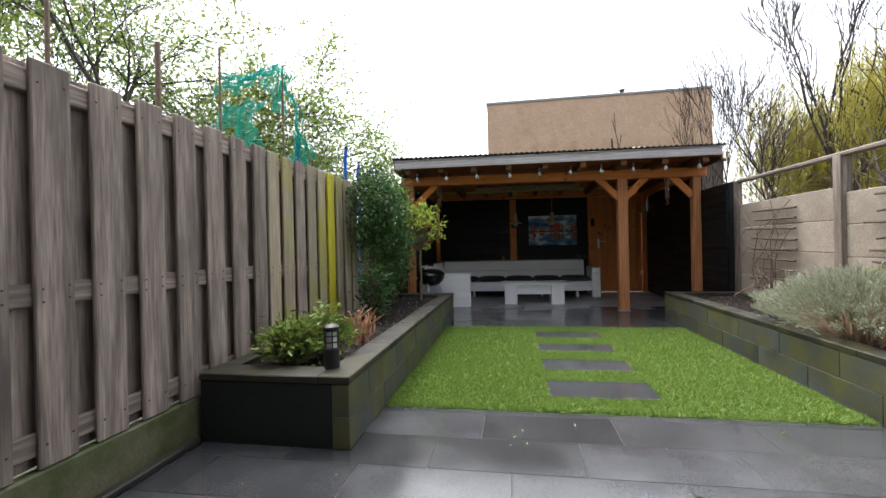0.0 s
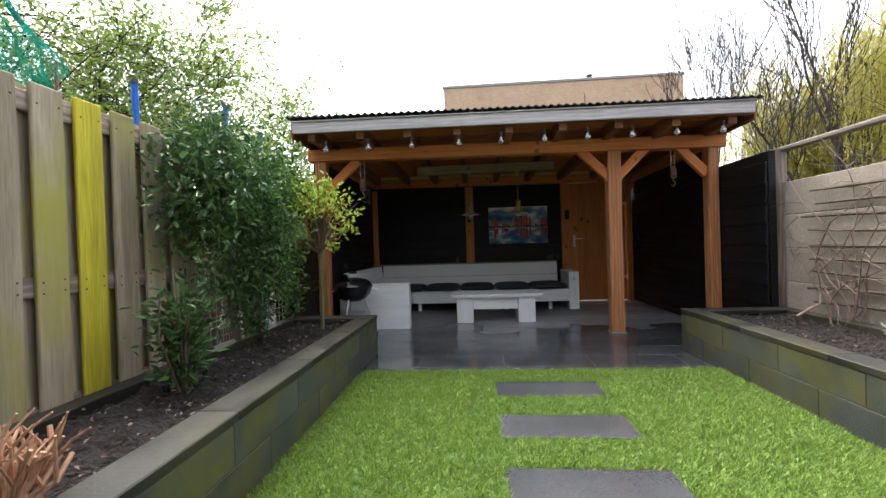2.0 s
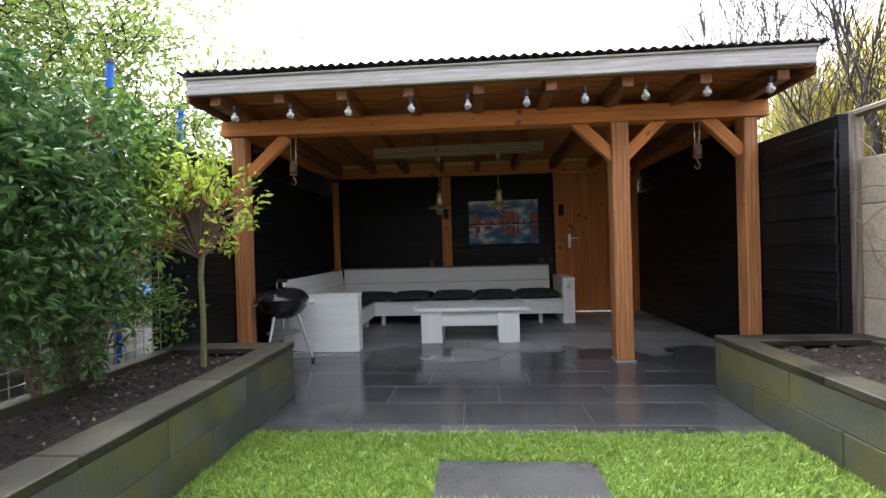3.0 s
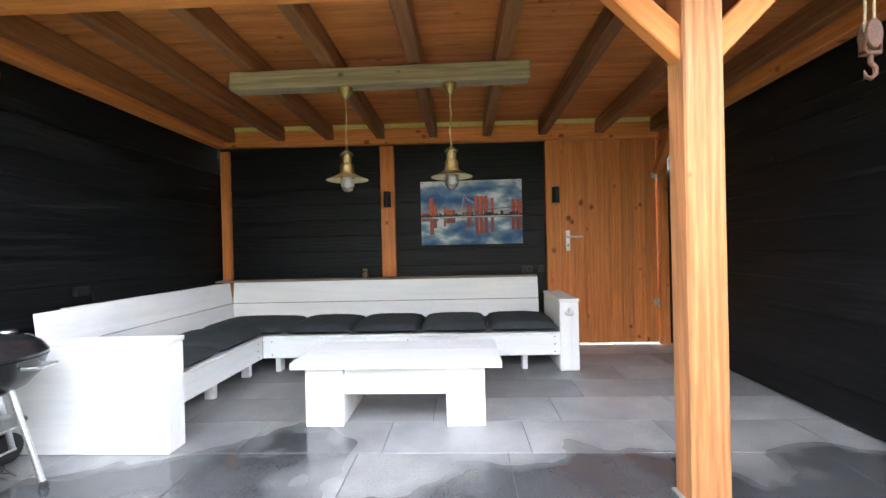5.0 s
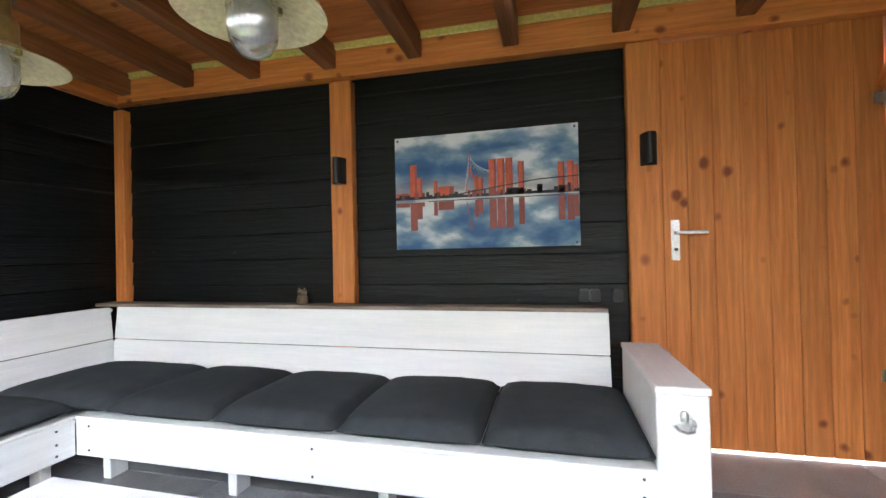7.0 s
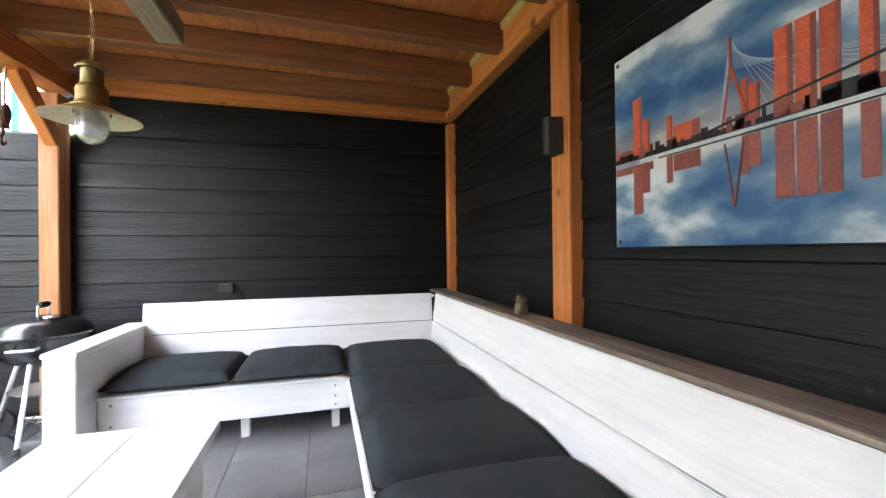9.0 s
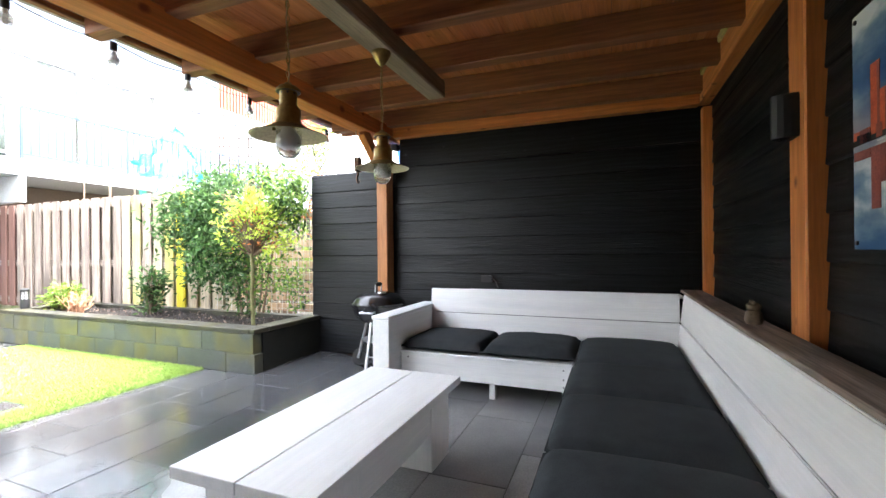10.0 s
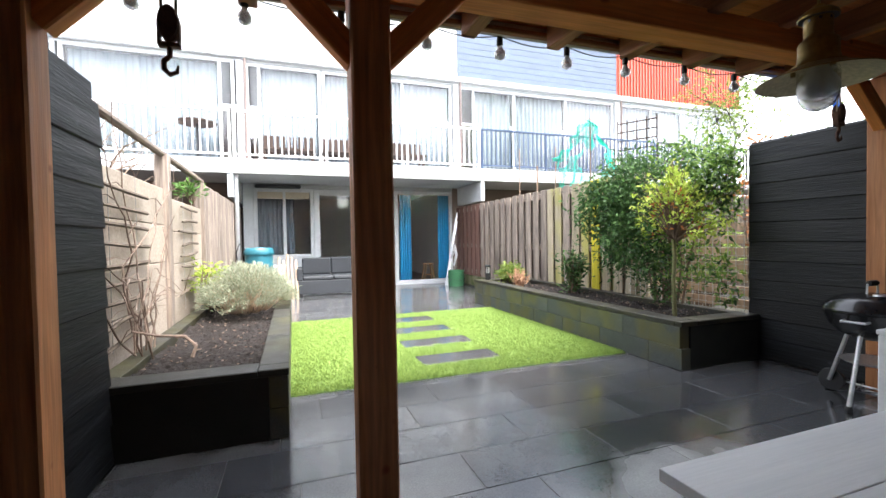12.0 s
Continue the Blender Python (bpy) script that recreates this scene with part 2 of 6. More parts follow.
def under(ob, parent, at=(0, 0, 0)):
    at = Vector(at)
    if parent is not None:
        ob.parent = parent
        ob.location = at - ORIGIN.get(parent, Vector((0, 0, 0)))
    else:
        ob.location = at
    ORIGIN[ob] = at
    return ob


def box_mesh(dims, mat, bevel):
    key = (tuple(round(d, 4) for d in dims), mat.name, bevel)
    if key not in MESHES:
        bm = bmesh.new()
        bmesh.ops.create_cube(bm, size=1.0, matrix=Matrix.Diagonal((*dims, 1)))
        if bevel:
            bmesh.ops.bevel(bm, geom=bm.edges[:], offset=min(bevel, min(dims) * 0.3), segments=1, affect="EDGES")
        me = bpy.data.meshes.new("block")
        bm.to_mesh(me); bm.free()
        me.materials.append(mat)
        MESHES[key] = me
    return MESHES[key]


def block(name, lo, hi, mat, parent=None, label="", bevel=0.004):
    """An upright block between two corners, with softened edges."""
    lo, hi = Vector(lo), Vector(hi)
    ob = new(name, box_mesh(hi - lo, mat, bevel))
    if label:
        ob["label"] = label
    return under(ob, parent, (lo + hi) / 2)


def part(name, bm, material, parent=None, label="", smooth=False):
    me = bpy.data.meshes.new(name)
    bm.to_mesh(me); bm.free()
    me.materials.append(material)
    if smooth:
        me.polygons.foreach_set("use_smooth", [True] * len(me.polygons))
        me.set_sharp_from_angle(angle=radians(40))
    ob = new(name, me)
    if label:
        ob["label"] = label
    return under(ob, parent)


def raw(name, verts, faces, material, parent=None, label="", smooth=False):
    me = bpy.data.meshes.new(name)
    me.from_pydata(verts, [], faces)
    me.materials.append(material)
    if smooth:
        me.polygons.foreach_set("use_smooth", [True] * len(me.polygons))
    ob = new(name, me)
    if label:
        ob["label"] = label
    return under(ob, parent)


def add_box(bm, lo, hi, m=None, bevel=0.0):
    lo, hi = Vector(lo), Vector(hi)
    t = Matrix.Translation((lo + hi) / 2) @ Matrix.Diagonal((*(hi - lo), 1))
    vs = bmesh.ops.create_cube(bm, size=1.0, matrix=(m @ t) if m else t)["verts"]
    if bevel:
        es = list({e for v in vs for e in v.link_edges})
        bmesh.ops.bevel(bm, geom=es, offset=bevel, segments=2, affect="EDGES")


def beam(name, a, b, w, h, mat, parent=None, label="", bevel=0.006, roll=0.0):
    """A squared timber from a to b, w wide and h deep, that lies in its own grain (local x)."""
    a, b = Vector(a), Vector(b)
    d = b - a
    ob = new(name, box_mesh((d.length, w, h), mat, bevel))
    under(ob, parent, (a + b) / 2)
    q = d.to_track_quat("X", "Z")
    ob.rotation_euler = q.to_euler()
    if label:
        ob["label"] = label
    return ob


def lathe(bm, profile, seg=24, at=(0, 0, 0), m=None, caps=True):
    """A turned shape from (radius, height) pairs."""
    rings = []
    for r, z in profile:
        ring = []
        for k in range(seg):
            a = 2 * math.pi * k / seg
            v = Vector((at[0] + r * math.cos(a), at[1] + r * math.sin(a), at[2] + z))
            ring.append(bm.verts.new(m @ v if m else v))
        rings.append(ring)
    for p, q in zip(rings, rings[1:]):
        for k in range(seg):
            bm.faces.new((p[k], p[(k + 1) % seg], q[(k + 1) % seg], q[k]))
    if caps and profile[0][0] > 1e-4:
        bm.faces.new(rings[0][::-1])
    if caps and profile[-1][0] > 1e-4:
        bm.faces.new(rings[-1])


def tube(bm, points, radius, seg=6):
    """A round bar through points; radius is one number or one for each point."""
    pts = [Vector(p) for p in points]
    rad = radius if isinstance(radius, (list, tuple)) else [radius] * len(pts)
    rings = []
    for i, p in enumerate(pts):
        d = (pts[min(i + 1, len(pts) - 1)] - pts[max(i - 1, 0)]).normalized()
        u = d.orthogonal().normalized() if i == 0 else (u - d * u.dot(d)).normalized()
        v = d.cross(u)
        rings.append([bm.verts.new(p + rad[i] * (u * math.cos(2 * math.pi * k / seg) + v * math.sin(2 * math.pi * k / seg))) for k in range(seg)])
    for p, q in zip(rings, rings[1:]):
        for k in range(seg):
            bm.faces.new((p[k], p[(k + 1) % seg], q[(k + 1) % seg], q[k]))
    bm.faces.new(rings[0][::-1]); bm.faces.new(rings[-1])


def structure(ob, label, category):
    return tagged(ob, label, category, kind="structure")


# ---- plan: left fence x -1.85, right fence x 2.95, house front y -1.25, pavilion back wall y 9.70 ----
FL, FR, HOUSE, BACK = -1.85, 2.95, -1.25, 9.70
XL, XR = -1.82, 2.79          # pavilion's inner side faces
YF = 6.98                     # front post line
rnd = random.Random(7)

# ground and patio
structure(raw("ground", [(-200, -200, -0.06), (200, -200, -0.06), (200, 200, -0.06), (-200, 200, -0.06)], [(0, 1, 2, 3)], M["earth"]), "dark bare earth under and around the gardens", "ground")
patio = structure(block("patio_floor", (-2.1, -1.25, -0.055), (3.0, 9.78, -0.004), M["joint"], bevel=0), "grey joint sand under dark stone paving", "floor")
EDGES_NEAR = [-1.25, -1.14, -0.795, -0.45, -0.105, 0.24, 0.585, 0.93, 1.275, 1.62, 1.965, 2.31, 2.655, 2.72]
EDGES_FAR = [5.555, 5.66, 6.01, 6.345, 6.69, 7.02, 7.42, 7.81, 8.20, 8.575, 8.95, 9.32, 9.70]


def pave(edges, shifts):
    for row, (a, b) in enumerate(zip(edges, edges[1:])):
        x = -2.0 - shifts[row % len(shifts)]
        while x < 2.98:
            x0, x1 = max(x, -1.99), min(x + 0.757, 2.97)
            if x1 - x0 > 0.05:
                ob = block("tile", (x0 + 0.002, a + 0.002, -0.04), (x1 - 0.002, b - 0.002, 0.0), M["tile"], patio, bevel=0.0015)
                ob.rotation_euler = (rnd.uniform(-0.0007, 0.0007), rnd.uniform(-0.0007, 0.0007), 0)
            x += 0.757


# lawn with stepping stones
lawn = structure(block("lawn_bed", (-0.95, 2.72, -0.055), (2.02, 5.555, -0.001), M["turf_base"], bevel=0), "green backing of the artificial lawn", "lawn")
STONES = [(2.99, 3.36), (3.65, 3.985), (4.30, 4.605), (4.93, 5.235)]
for y0, y1 in STONES:
    s = block("stepping_stone", (0.185, y0, -0.02), (0.92, y1, 0.008), M["tile"], bevel=0.002)
    tagged(s, "dark grey wet stone stepping slab set in artificial grass", "paving slab", "stepping stones in the lawn")


# ---- pavilion: its roof falls slightly to one side ----
def tz(x):
    return -0.0108 * (x - 0.45)


def boards(wall, axis, face, a, b, z0, z1, mat, step=0.165, out=1, stops=()):
    """Overlapping weatherboards along a wall face; each leans out at its lower edge."""
    z, k = z0, 0
    while z < z1 - 0.02:
        top = min(z + step + 0.02, z1)
        cuts = [a, *[s for s in stops if a < s < b], b]
        for u0, u1 in zip(cuts, cuts[1:]):
            dims = (u1 - u0 - 0.002, 0.02, top - z) if axis == "x" else (0.02, u1 - u0 - 0.002, top - z)
            ob = new("plank", box_mesh(dims, mat, 0.005))
            mid = (u0 + u1) / 2
            at = (mid, face + out * 0.02, (z + top) / 2) if axis == "x" else (face + out * 0.02, mid, (z + top) / 2)
            under(ob, wall, at)
            lean = 0.06 * out
            ob.rotation_euler = (lean, 0, 0) if axis == "x" else (0, -lean, 0)
        z += step
        k += 1


wall_left = structure(block("wall_left", (XL - 0.10, 6.05, 0), (XL - 0.035, BACK + 0.1, 1.87), M["black_y"]), "black-stained overlapping timber boards, pavilion side wall", "wall")
block("upper_panel", (XL - 0.07, 7.09, 1.872), (XL - 0.035, BACK + 0.1, 2.34), M["black_y"], wall_left)
wall_right = structure(block("wall_right", (XR + 0.035, 6.22, 0), (XR + 0.10, BACK + 0.1, 1.85), M["black_y"]), "black-stained overlapping timber boards, pavilion side wall", "wall")
block("upper_panel", (XR + 0.035, 7.09, 1.852), (XR + 0.07, BACK + 0.1, 2.34), M["black_y"], wall_right)
wall_back = structure(block("wall_back", (XL - 0.03, BACK + 0.035, 0), (1.74, BACK + 0.1, 2.30), M["black_x"]), "black-stained horizontal timber boards, pavilion back wall", "wall")
block("wall_above_door", (1.742, BACK + 0.035, 2.10), (XR + 0.03, BACK + 0.1, 2.30), M["black_x"], wall_back)

boards(wall_left, "y", XL - 0.035, 6.05, BACK, 0.02, 2.16, M["black_y"], out=1, stops=(7.05,))
boards(wall_right, "y", XR + 0.035, 6.22, BACK, 0.02, 2.14, M["black_y"], step=0.19, out=-1, stops=(7.05,))
boards(wall_back, "x", BACK + 0.035, XL, 1.58, 0.02, 2.14, M["black_x"], out=-1, stops=(-0.04,))
for w, x0 in ((wall_left, XL - 0.03), (wall_right, XR - 0.01)):
    for ob in [o for o in w.children if o.name.startswith("plank") and o.location.y < 7 and o.location.z + w.location.z > 1.80]:
        bpy.data.objects.remove(ob)

pavilion = thing("garden_pavilion", (0, 0, 0), "open larch timber pavilion with black boarded walls and a corrugated roof", "pavilion")
PW = 0.15
for x0, x1, y0, y1 in ((-1.815, -1.68, 6.93, 7.04), (1.583, 1.733, 6.955, 7.09), (2.672, 2.785, 6.955, 7.09)):
    p = block("post", (x0, y0, 0.012), (x1, y1, 2.09), M["post_z"], pavilion, bevel=0.008)
    block("post_foot", (x0 - 0.012, y0 - 0.012, 0.0), (x1 + 0.012, y1 + 0.012, 0.012), plain("galvanised_foot", (0.5, 0.5, 0.5), 0.5, 0.6) if x0 < -1.8 else bpy.data.materials["galvanised_foot"], p, bevel=0.002)
for x0, x1, lab in ((-1.80, -1.715, ""), (-0.108, 0.036, ""), (1.58, 1.742, ""), (2.70, 2.79, "")):
    block("back_post", (x0, BACK - 0.055, 0.0), (x1, BACK + 0.033, 2.09), M["larch_z"], pavilion, bevel=0.006)
beam("front_beam", (-1.90, 7.005, 2.15 + tz(-1.90)), (2.86, 7.005, 2.15 + tz(2.86)), 0.15, 0.14, M["larch_x"], pavilion)
beam("back_beam", (-1.84, BACK - 0.02, 2.185 + tz(-1.84)), (2.79, BACK - 0.02, 2.185 + tz(2.79)), 0.10, 0.16, M["larch_x"], pavilion)
beam("side_beam", (-1.775, 7.08, 2.195), (-1.775, BACK - 0.07, 2.175), 0.09, 0.12, M["larch_x"], pavilion)
beam("side_beam", (2.745, 7.08, 2.14), (2.745, BACK - 0.07, 2.11), 0.09, 0.12, M["larch_x"], pavilion)
for a, b in (((1.29, 2.10), (1.62, 1.77)), ((2.03, 2.10), (1.70, 1.77)), ((2.37, 2.10), (2.68, 1.77)), ((-1.31, 2.10), (-1.68, 1.77))):
    beam("brace", (a[0], 7.015, a[1]), (b[0], 7.015, b[1]), 0.07, 0.10, M["larch_x"], pavilion)
beam("brace", (2.69, 9.33, 2.08), (2.69, 9.66, 1.74), 0.07, 0.10, M["larch_x"], pavilion)
RAFT = [-1.66, -1.13, -0.62, -0.09, 0.45, 1.0, 1.56, 2.12, 2.66]
for x in RAFT:
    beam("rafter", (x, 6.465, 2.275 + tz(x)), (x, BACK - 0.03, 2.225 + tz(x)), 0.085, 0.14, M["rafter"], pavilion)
beam("fascia", (-1.84, 6.40, 2.350), (2.83, 6.40, 2.318), 0.03, 0.115, M["fascia"], pavilion, "grey painted fascia board")
beam("fascia_cap", (-1.85, 6.395, 2.415), (2.84, 6.395, 2.383), 0.06, 0.014, M["fascia"], pavilion)
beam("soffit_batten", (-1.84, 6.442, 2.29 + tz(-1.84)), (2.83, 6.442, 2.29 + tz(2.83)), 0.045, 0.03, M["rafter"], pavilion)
beam("insulation_strip", (-1.80, BACK - 0.075, 2.284 + tz(-1.80)), (2.75, BACK - 0.075, 2.284 + tz(2.75)), 0.02, 0.046, surf("yellow_foam", (0.62, 0.52, 0.14), (0.55, 0.48, 0.2), scale=20, bump=0.6), pavilion)
for x in (-1.858, 2.845):
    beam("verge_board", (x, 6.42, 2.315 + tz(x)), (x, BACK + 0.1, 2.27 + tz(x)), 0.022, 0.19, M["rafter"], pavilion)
# corrugated roof
n = int(4.79 / 0.076 * 8)
vs, fs = [], []
for i in range(n + 1):
    x = -1.89 + i * 0.076 / 8
    z = 0.009 * math.sin(2 * math.pi * i / 8) - 0.012 + tz(x)
    for y, zz in ((6.34, 2.440), (BACK + 0.2, 2.385)):
        vs += [(x, y, zz + z), (x, y, zz + z + 0.006)]
for i in range(n):
    a, b = i * 4, i * 4 + 4
    fs += [(a, a + 2, b + 2, b), (a + 1, b + 1, b + 3, a + 3), (a, b, b + 1, a + 1), (a + 2, a + 3, b + 3, b + 2)]
raw("roof_sheet", vs, fs, M["roofing"], pavilion, "dark corrugated roof sheet", smooth=False)

# ceiling boards, in one mesh
bm = bmesh.new()
y = 6.42
while y < BACK + 0.05:
    y1 = min(y + 0.145, BACK + 0.09)
    zz = 2.347 - 0.0145 * (y - 6.5)
    add_box(bm, (-1.85, y + 0.001, zz), (2.835, y1 - 0.001, zz + 0.018), bevel=0.002)
    y += 0.145
for v in bm.verts:
    v.co.z += tz(v.co.x)
structure(part("ceiling", bm, M["deck"]), "knotty orange larch ceiling boards under the roof", "ceiling")

# door in the back wall
door = structure(thing("door_1", (1.745, BACK - 0.012, 0.022), "closed orange larch plank door with a steel handle", "door"), "closed orange larch plank door with a steel handle", "door")
for k in range(8):
    block("board", (0.002 + k * 0.1185, 0, 0), (0.118 + k * 0.1185, 0.03, 2.06), M["larch_z"], door, bevel=0.003)


# ---- planters ----
def planter(name, x0, x1, y0, y1, face, label):
    """A raised bed of two courses of long concrete blocks with a stone coping. face: the side towards the lawn."""
    t = thing(name, (0, 0, 0), label, "planter", kind="structure")
    xf = x1 if face > 0 else x0
    xa, xb = (xf - 0.10, xf) if face > 0 else (xf, xf + 0.10)
    for c, (za, zb, sh) in enumerate(((0.0, 0.172, 0.0), (0.174, 0.346, 0.3))):
        y = y0 - sh
        while y < y1:
            a, b = max(y, y0), min(y + 0.62, y1)
            if b - a > 0.03:
                block("brick", (xa, a + 0.001, za), (xb, b - 0.001, zb), M["block"], t, bevel=0.004)
            y += 0.62
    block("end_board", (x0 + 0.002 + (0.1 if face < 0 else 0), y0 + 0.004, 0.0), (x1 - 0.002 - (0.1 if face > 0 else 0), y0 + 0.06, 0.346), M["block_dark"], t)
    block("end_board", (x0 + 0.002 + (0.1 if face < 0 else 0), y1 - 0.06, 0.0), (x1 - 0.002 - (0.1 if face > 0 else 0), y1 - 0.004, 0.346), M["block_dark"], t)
    ca, cb = (xf - 0.175, xf + 0.004) if face > 0 else (xf - 0.004, xf + 0.155)
    y = y0 - 0.004
    while y < y1 - 0.01:
        b = min(y + 0.8, y1 + 0.004)
        block("coping_stone", (ca, y + 0.0015, 0.348), (cb, b - 0.0015, 0.39), M["coping"], t, bevel=0.005)
        y += 0.8
    oa, ob_ = (x0, ca - 0.003) if face > 0 else (cb + 0.003, x1)
    for ya, yb in ((y0 - 0.004, y0 + 0.19), (y1 - 0.17, y1 + 0.004)):
        block("coping_stone", (oa, ya, 0.348), (ob_, yb, 0.388), M["coping"], t, bevel=0.005)
    ka, kb = (x0, x0 + 0.11) if face > 0 else (x1 - 0.11, x1)
    block("back_edging", (ka, y0 + 0.195, 0.30), (kb, y1 - 0.175, 0.385), M["coping"], t)
    # crumbly soil
    nx, ny = 64, 280
    xs0, xs1 = x0 + 0.01, x1 - 0.01
    vs = []
    for j in range(ny + 1):
        for i in range(nx + 1):
            x, y = xs0 + (xs1 - xs0) * i / nx, y0 + 0.06 + (y1 - y0 - 0.12) * j / ny
            z = 0.335 + 0.03 * noise.noise((x * 3, y * 3, 1)) + 0.022 * noise.noise((x * 14, y * 14, 3)) + 0.022 * noise.noise((x * 38, y * 38, 5))
            vs.append((x, y, min(z, 0.372)))
    fs = [(j * (nx + 1) + i, j * (nx + 1) + i + 1, (j + 1) * (nx + 1) + i + 1, (j + 1) * (nx + 1) + i) for j in range(ny) for i in range(nx)]
    so = raw(name + "_soil", vs, fs, M["earth"])
    so.name = "bed_soil"
    tagged(so, "dark crumbly planting soil in the raised bed", "soil", kind="stuff")
    return t


planter("planter_left", -1.82, -0.93, 2.095, 6.15, 1, "raised bed of mossy grey concrete blocks with flat coping")
planter("planter_right", 1.99, 2.93, 2.095, 6.195, -1, "raised bed of mossy grey concrete blocks with flat coping")

# ---- left board fence ----
fence = structure(thing("fence_left", (0, 0, 0), "weathered grey-brown hit-and-miss board fence", "fence"), "weathered grey-brown hit-and-miss board fence", "fence")
yb, k, second = -1.047, 0, 0
YEND = 4.62
while yb < YEND - 0.05:
    old = yb < 0.25
    mat = M["brown_z"] if old else (M["algae_z"] if second == 6 else (M["mossy_z"] if second and k % 3 != 1 or yb > 3.9 else M["grey_z"]))
    top = 1.83 + rnd.uniform(-0.006, 0.006)
    f = block("board", (FL - 0.022, yb, 0.25), (FL, yb + 0.150, top), mat, fence, bevel=0.005)
    f.rotation_euler = (rnd.uniform(-0.004, 0.004), 0, rnd.uniform(-0.01, 0.01))
    g = block("back_board", (FL - 0.075, yb + 0.085, 0.25), (FL - 0.055, yb + 0.30, top - 0.01), mat if not mat == M["algae_z"] else M["mossy_z"], fence, bevel=0.003)
    yb += 0.2085 if second else 0.2345
    k += 1
    if yb > 2.88 or second:
        yb, second = (yb if second else 2.889), second + 1
for z in (0.875, 1.70, 0.30):
    block("rail", (FL - 0.054, -1.2, z), (FL - 0.0225, YEND + 0.02, z + 0.09), M["grey_y"], fence)
for y in (0.24, 2.93, 4.63):
    block("fence_post", (FL - 0.17, y - 0.04, 0.0), (FL - 0.09, y + 0.04, 1.82), M["grey_z"], fence)
ks = [-1.2, 0.6, 2.4, 4.2, 4.65]
for a, b in zip(ks, ks[1:]):
    block("gravel_board", (FL - 0.06, a + 0.003, 0.0), (FL + 0.0, b - 0.003, 0.245), surf("mossy_plinth", (0.11, 0.11, 0.06), (0.17, 0.15, 0.09), scale=4, fine=70, stain=(0.06, 0.075, 0.02), stain_at=0.45, stain_scale=4, bump=0.5) if a < 0 else bpy.data.materials["mossy_plinth"], fence, bevel=0.01)
sm = box_mesh((0.004, 0.008, 0.008), plain("rusty_screw", (0.09, 0.06, 0.045), 0.6, 0.5), 0.0015)
for f in [o for o in fence.children if o.name.split(".")[0] == "board"]:
    for z in (0.345, 0.895, 0.945, 1.745):
        for dy in (-0.05, 0.05):
            under(new("screw", sm), fence, (FL + 0.001, f.location.y + dy, z + 0.004 * dy / 0.05))
block("edging", (FL + 0.002, -1.2, 0.0), (FL + 0.05, 2.08, 0.035), M["coping"], fence, bevel=0.008)

# ---- right boundary: concrete slabs between posts, then boards ----
wallr = structure(thing("wall_garden_right", (0, 0, 0), "stained beige concrete slab fence between timber posts", "wall"), "stained beige concrete slab fence between timber posts", "wall")
for y0, y1, top in ((2.95, 4.40, 1.49), (4.50, 6.24, 1.55)):
    n = 5
    h = (top - 0.0) / n
    for i in range(n):
        block("slab", (FR + 0.02, y0, i * h + 0.002), (FR + 0.06, y1, (i + 1) * h - 0.002), M["slab"], wallr, bevel=0.006)
block("fence_post", (FR - 0.02, 4.40, 0.30), (FR + 0.08, 4.50, 1.84), M["grey_z"], wallr)
block("fence_post", (FR - 0.06, 6.25, 0.30), (FR + 0.06, 6.38, 1.87), M["grey_z"], wallr)
block("fence_post", (FR - 0.02, 2.85, 0.30), (FR + 0.08, 2.95, 1.80), M["grey_z"], wallr)
beam("top_rail", (FR + 0.03, 2.8, 1.83), (FR + 0.03, 6.3, 1.86), 0.06, 0.05, M["grey_x"], wallr, "mossy weathered top rail", bevel=0.015)
fence2 = structure(thing("fence_right", (0, 0, 0), "weathered vertical board fence beside the patio", "fence"), "weathered vertical board fence beside the patio", "fence")
yb = -1.15
while yb < 2.8:
    block("board", (FR + 0.0, yb, 0.05), (FR + 0.022, yb + 0.12, 1.80 + rnd.uniform(-0.01, 0.01)), M["grey_z"], fence2, bevel=0.003)
    yb += 0.15
for z in (0.4, 1.55):
    block("rail", (FR + 0.024, -1.2, z), (FR + 0.06, 2.84, z + 0.08), M["grey_y"], fence2)

# ---- lounge: L-shaped bench ----
sofa = thing("corner_bench", (0, 0, 0), "white-painted timber corner bench with high plank back", "bench")
SH = 0.30      # top of the seat frame
# back run
block("front_board", (-0.98, 8.80, 0.13), (1.50, 8.83, SH), M["white_x"], sofa)
block("seat_deck", (-1.70, 8.83, SH - 0.03), (1.50, 9.46, SH - 0.002), M["white_x"], sofa)
block("front_lip", (-0.963, 8.785, SH + 0.001), (1.50, 8.86, SH + 0.018), M["white_x"], sofa)
# left run
block("front_board", (-1.01, 7.54, 0.13), (-0.98, 8.80, SH), M["white_y"], sofa)
block("seat_deck", (-1.70, 7.54, SH - 0.03), (-1.01, 8.828, SH - 0.002), M["white_y"], sofa)
block("front_lip", (-1.06, 7.54, SH + 0.001), (-0.965, 8.783, SH + 0.018), M["white_y"], sofa)
for z0, z1 in ((0.32, 0.515), (0.52, 0.725)):
    bm = bmesh.new(); add_box(bm, (-1.60, 9.47, z0), (1.45, 9.495, z1), bevel=0.004)
    bmesh.ops.rotate(bm, verts=bm.verts, cent=(0, 9.47, 0.52), matrix=Matrix.Rotation(radians(-7), 3, "X"))
    part("back_board", bm, M["white_x"], sofa)
    bm = bmesh.new(); add_box(bm, (-1.625, 7.52, z0), (-1.60, 9.47, z1), bevel=0.004)
    bmesh.ops.rotate(bm, verts=bm.verts, cent=(-1.60, 0, 0.52), matrix=Matrix.Rotation(radians(-7), 3, "Y"))
    part("back_board", bm, M["white_y"], sofa)
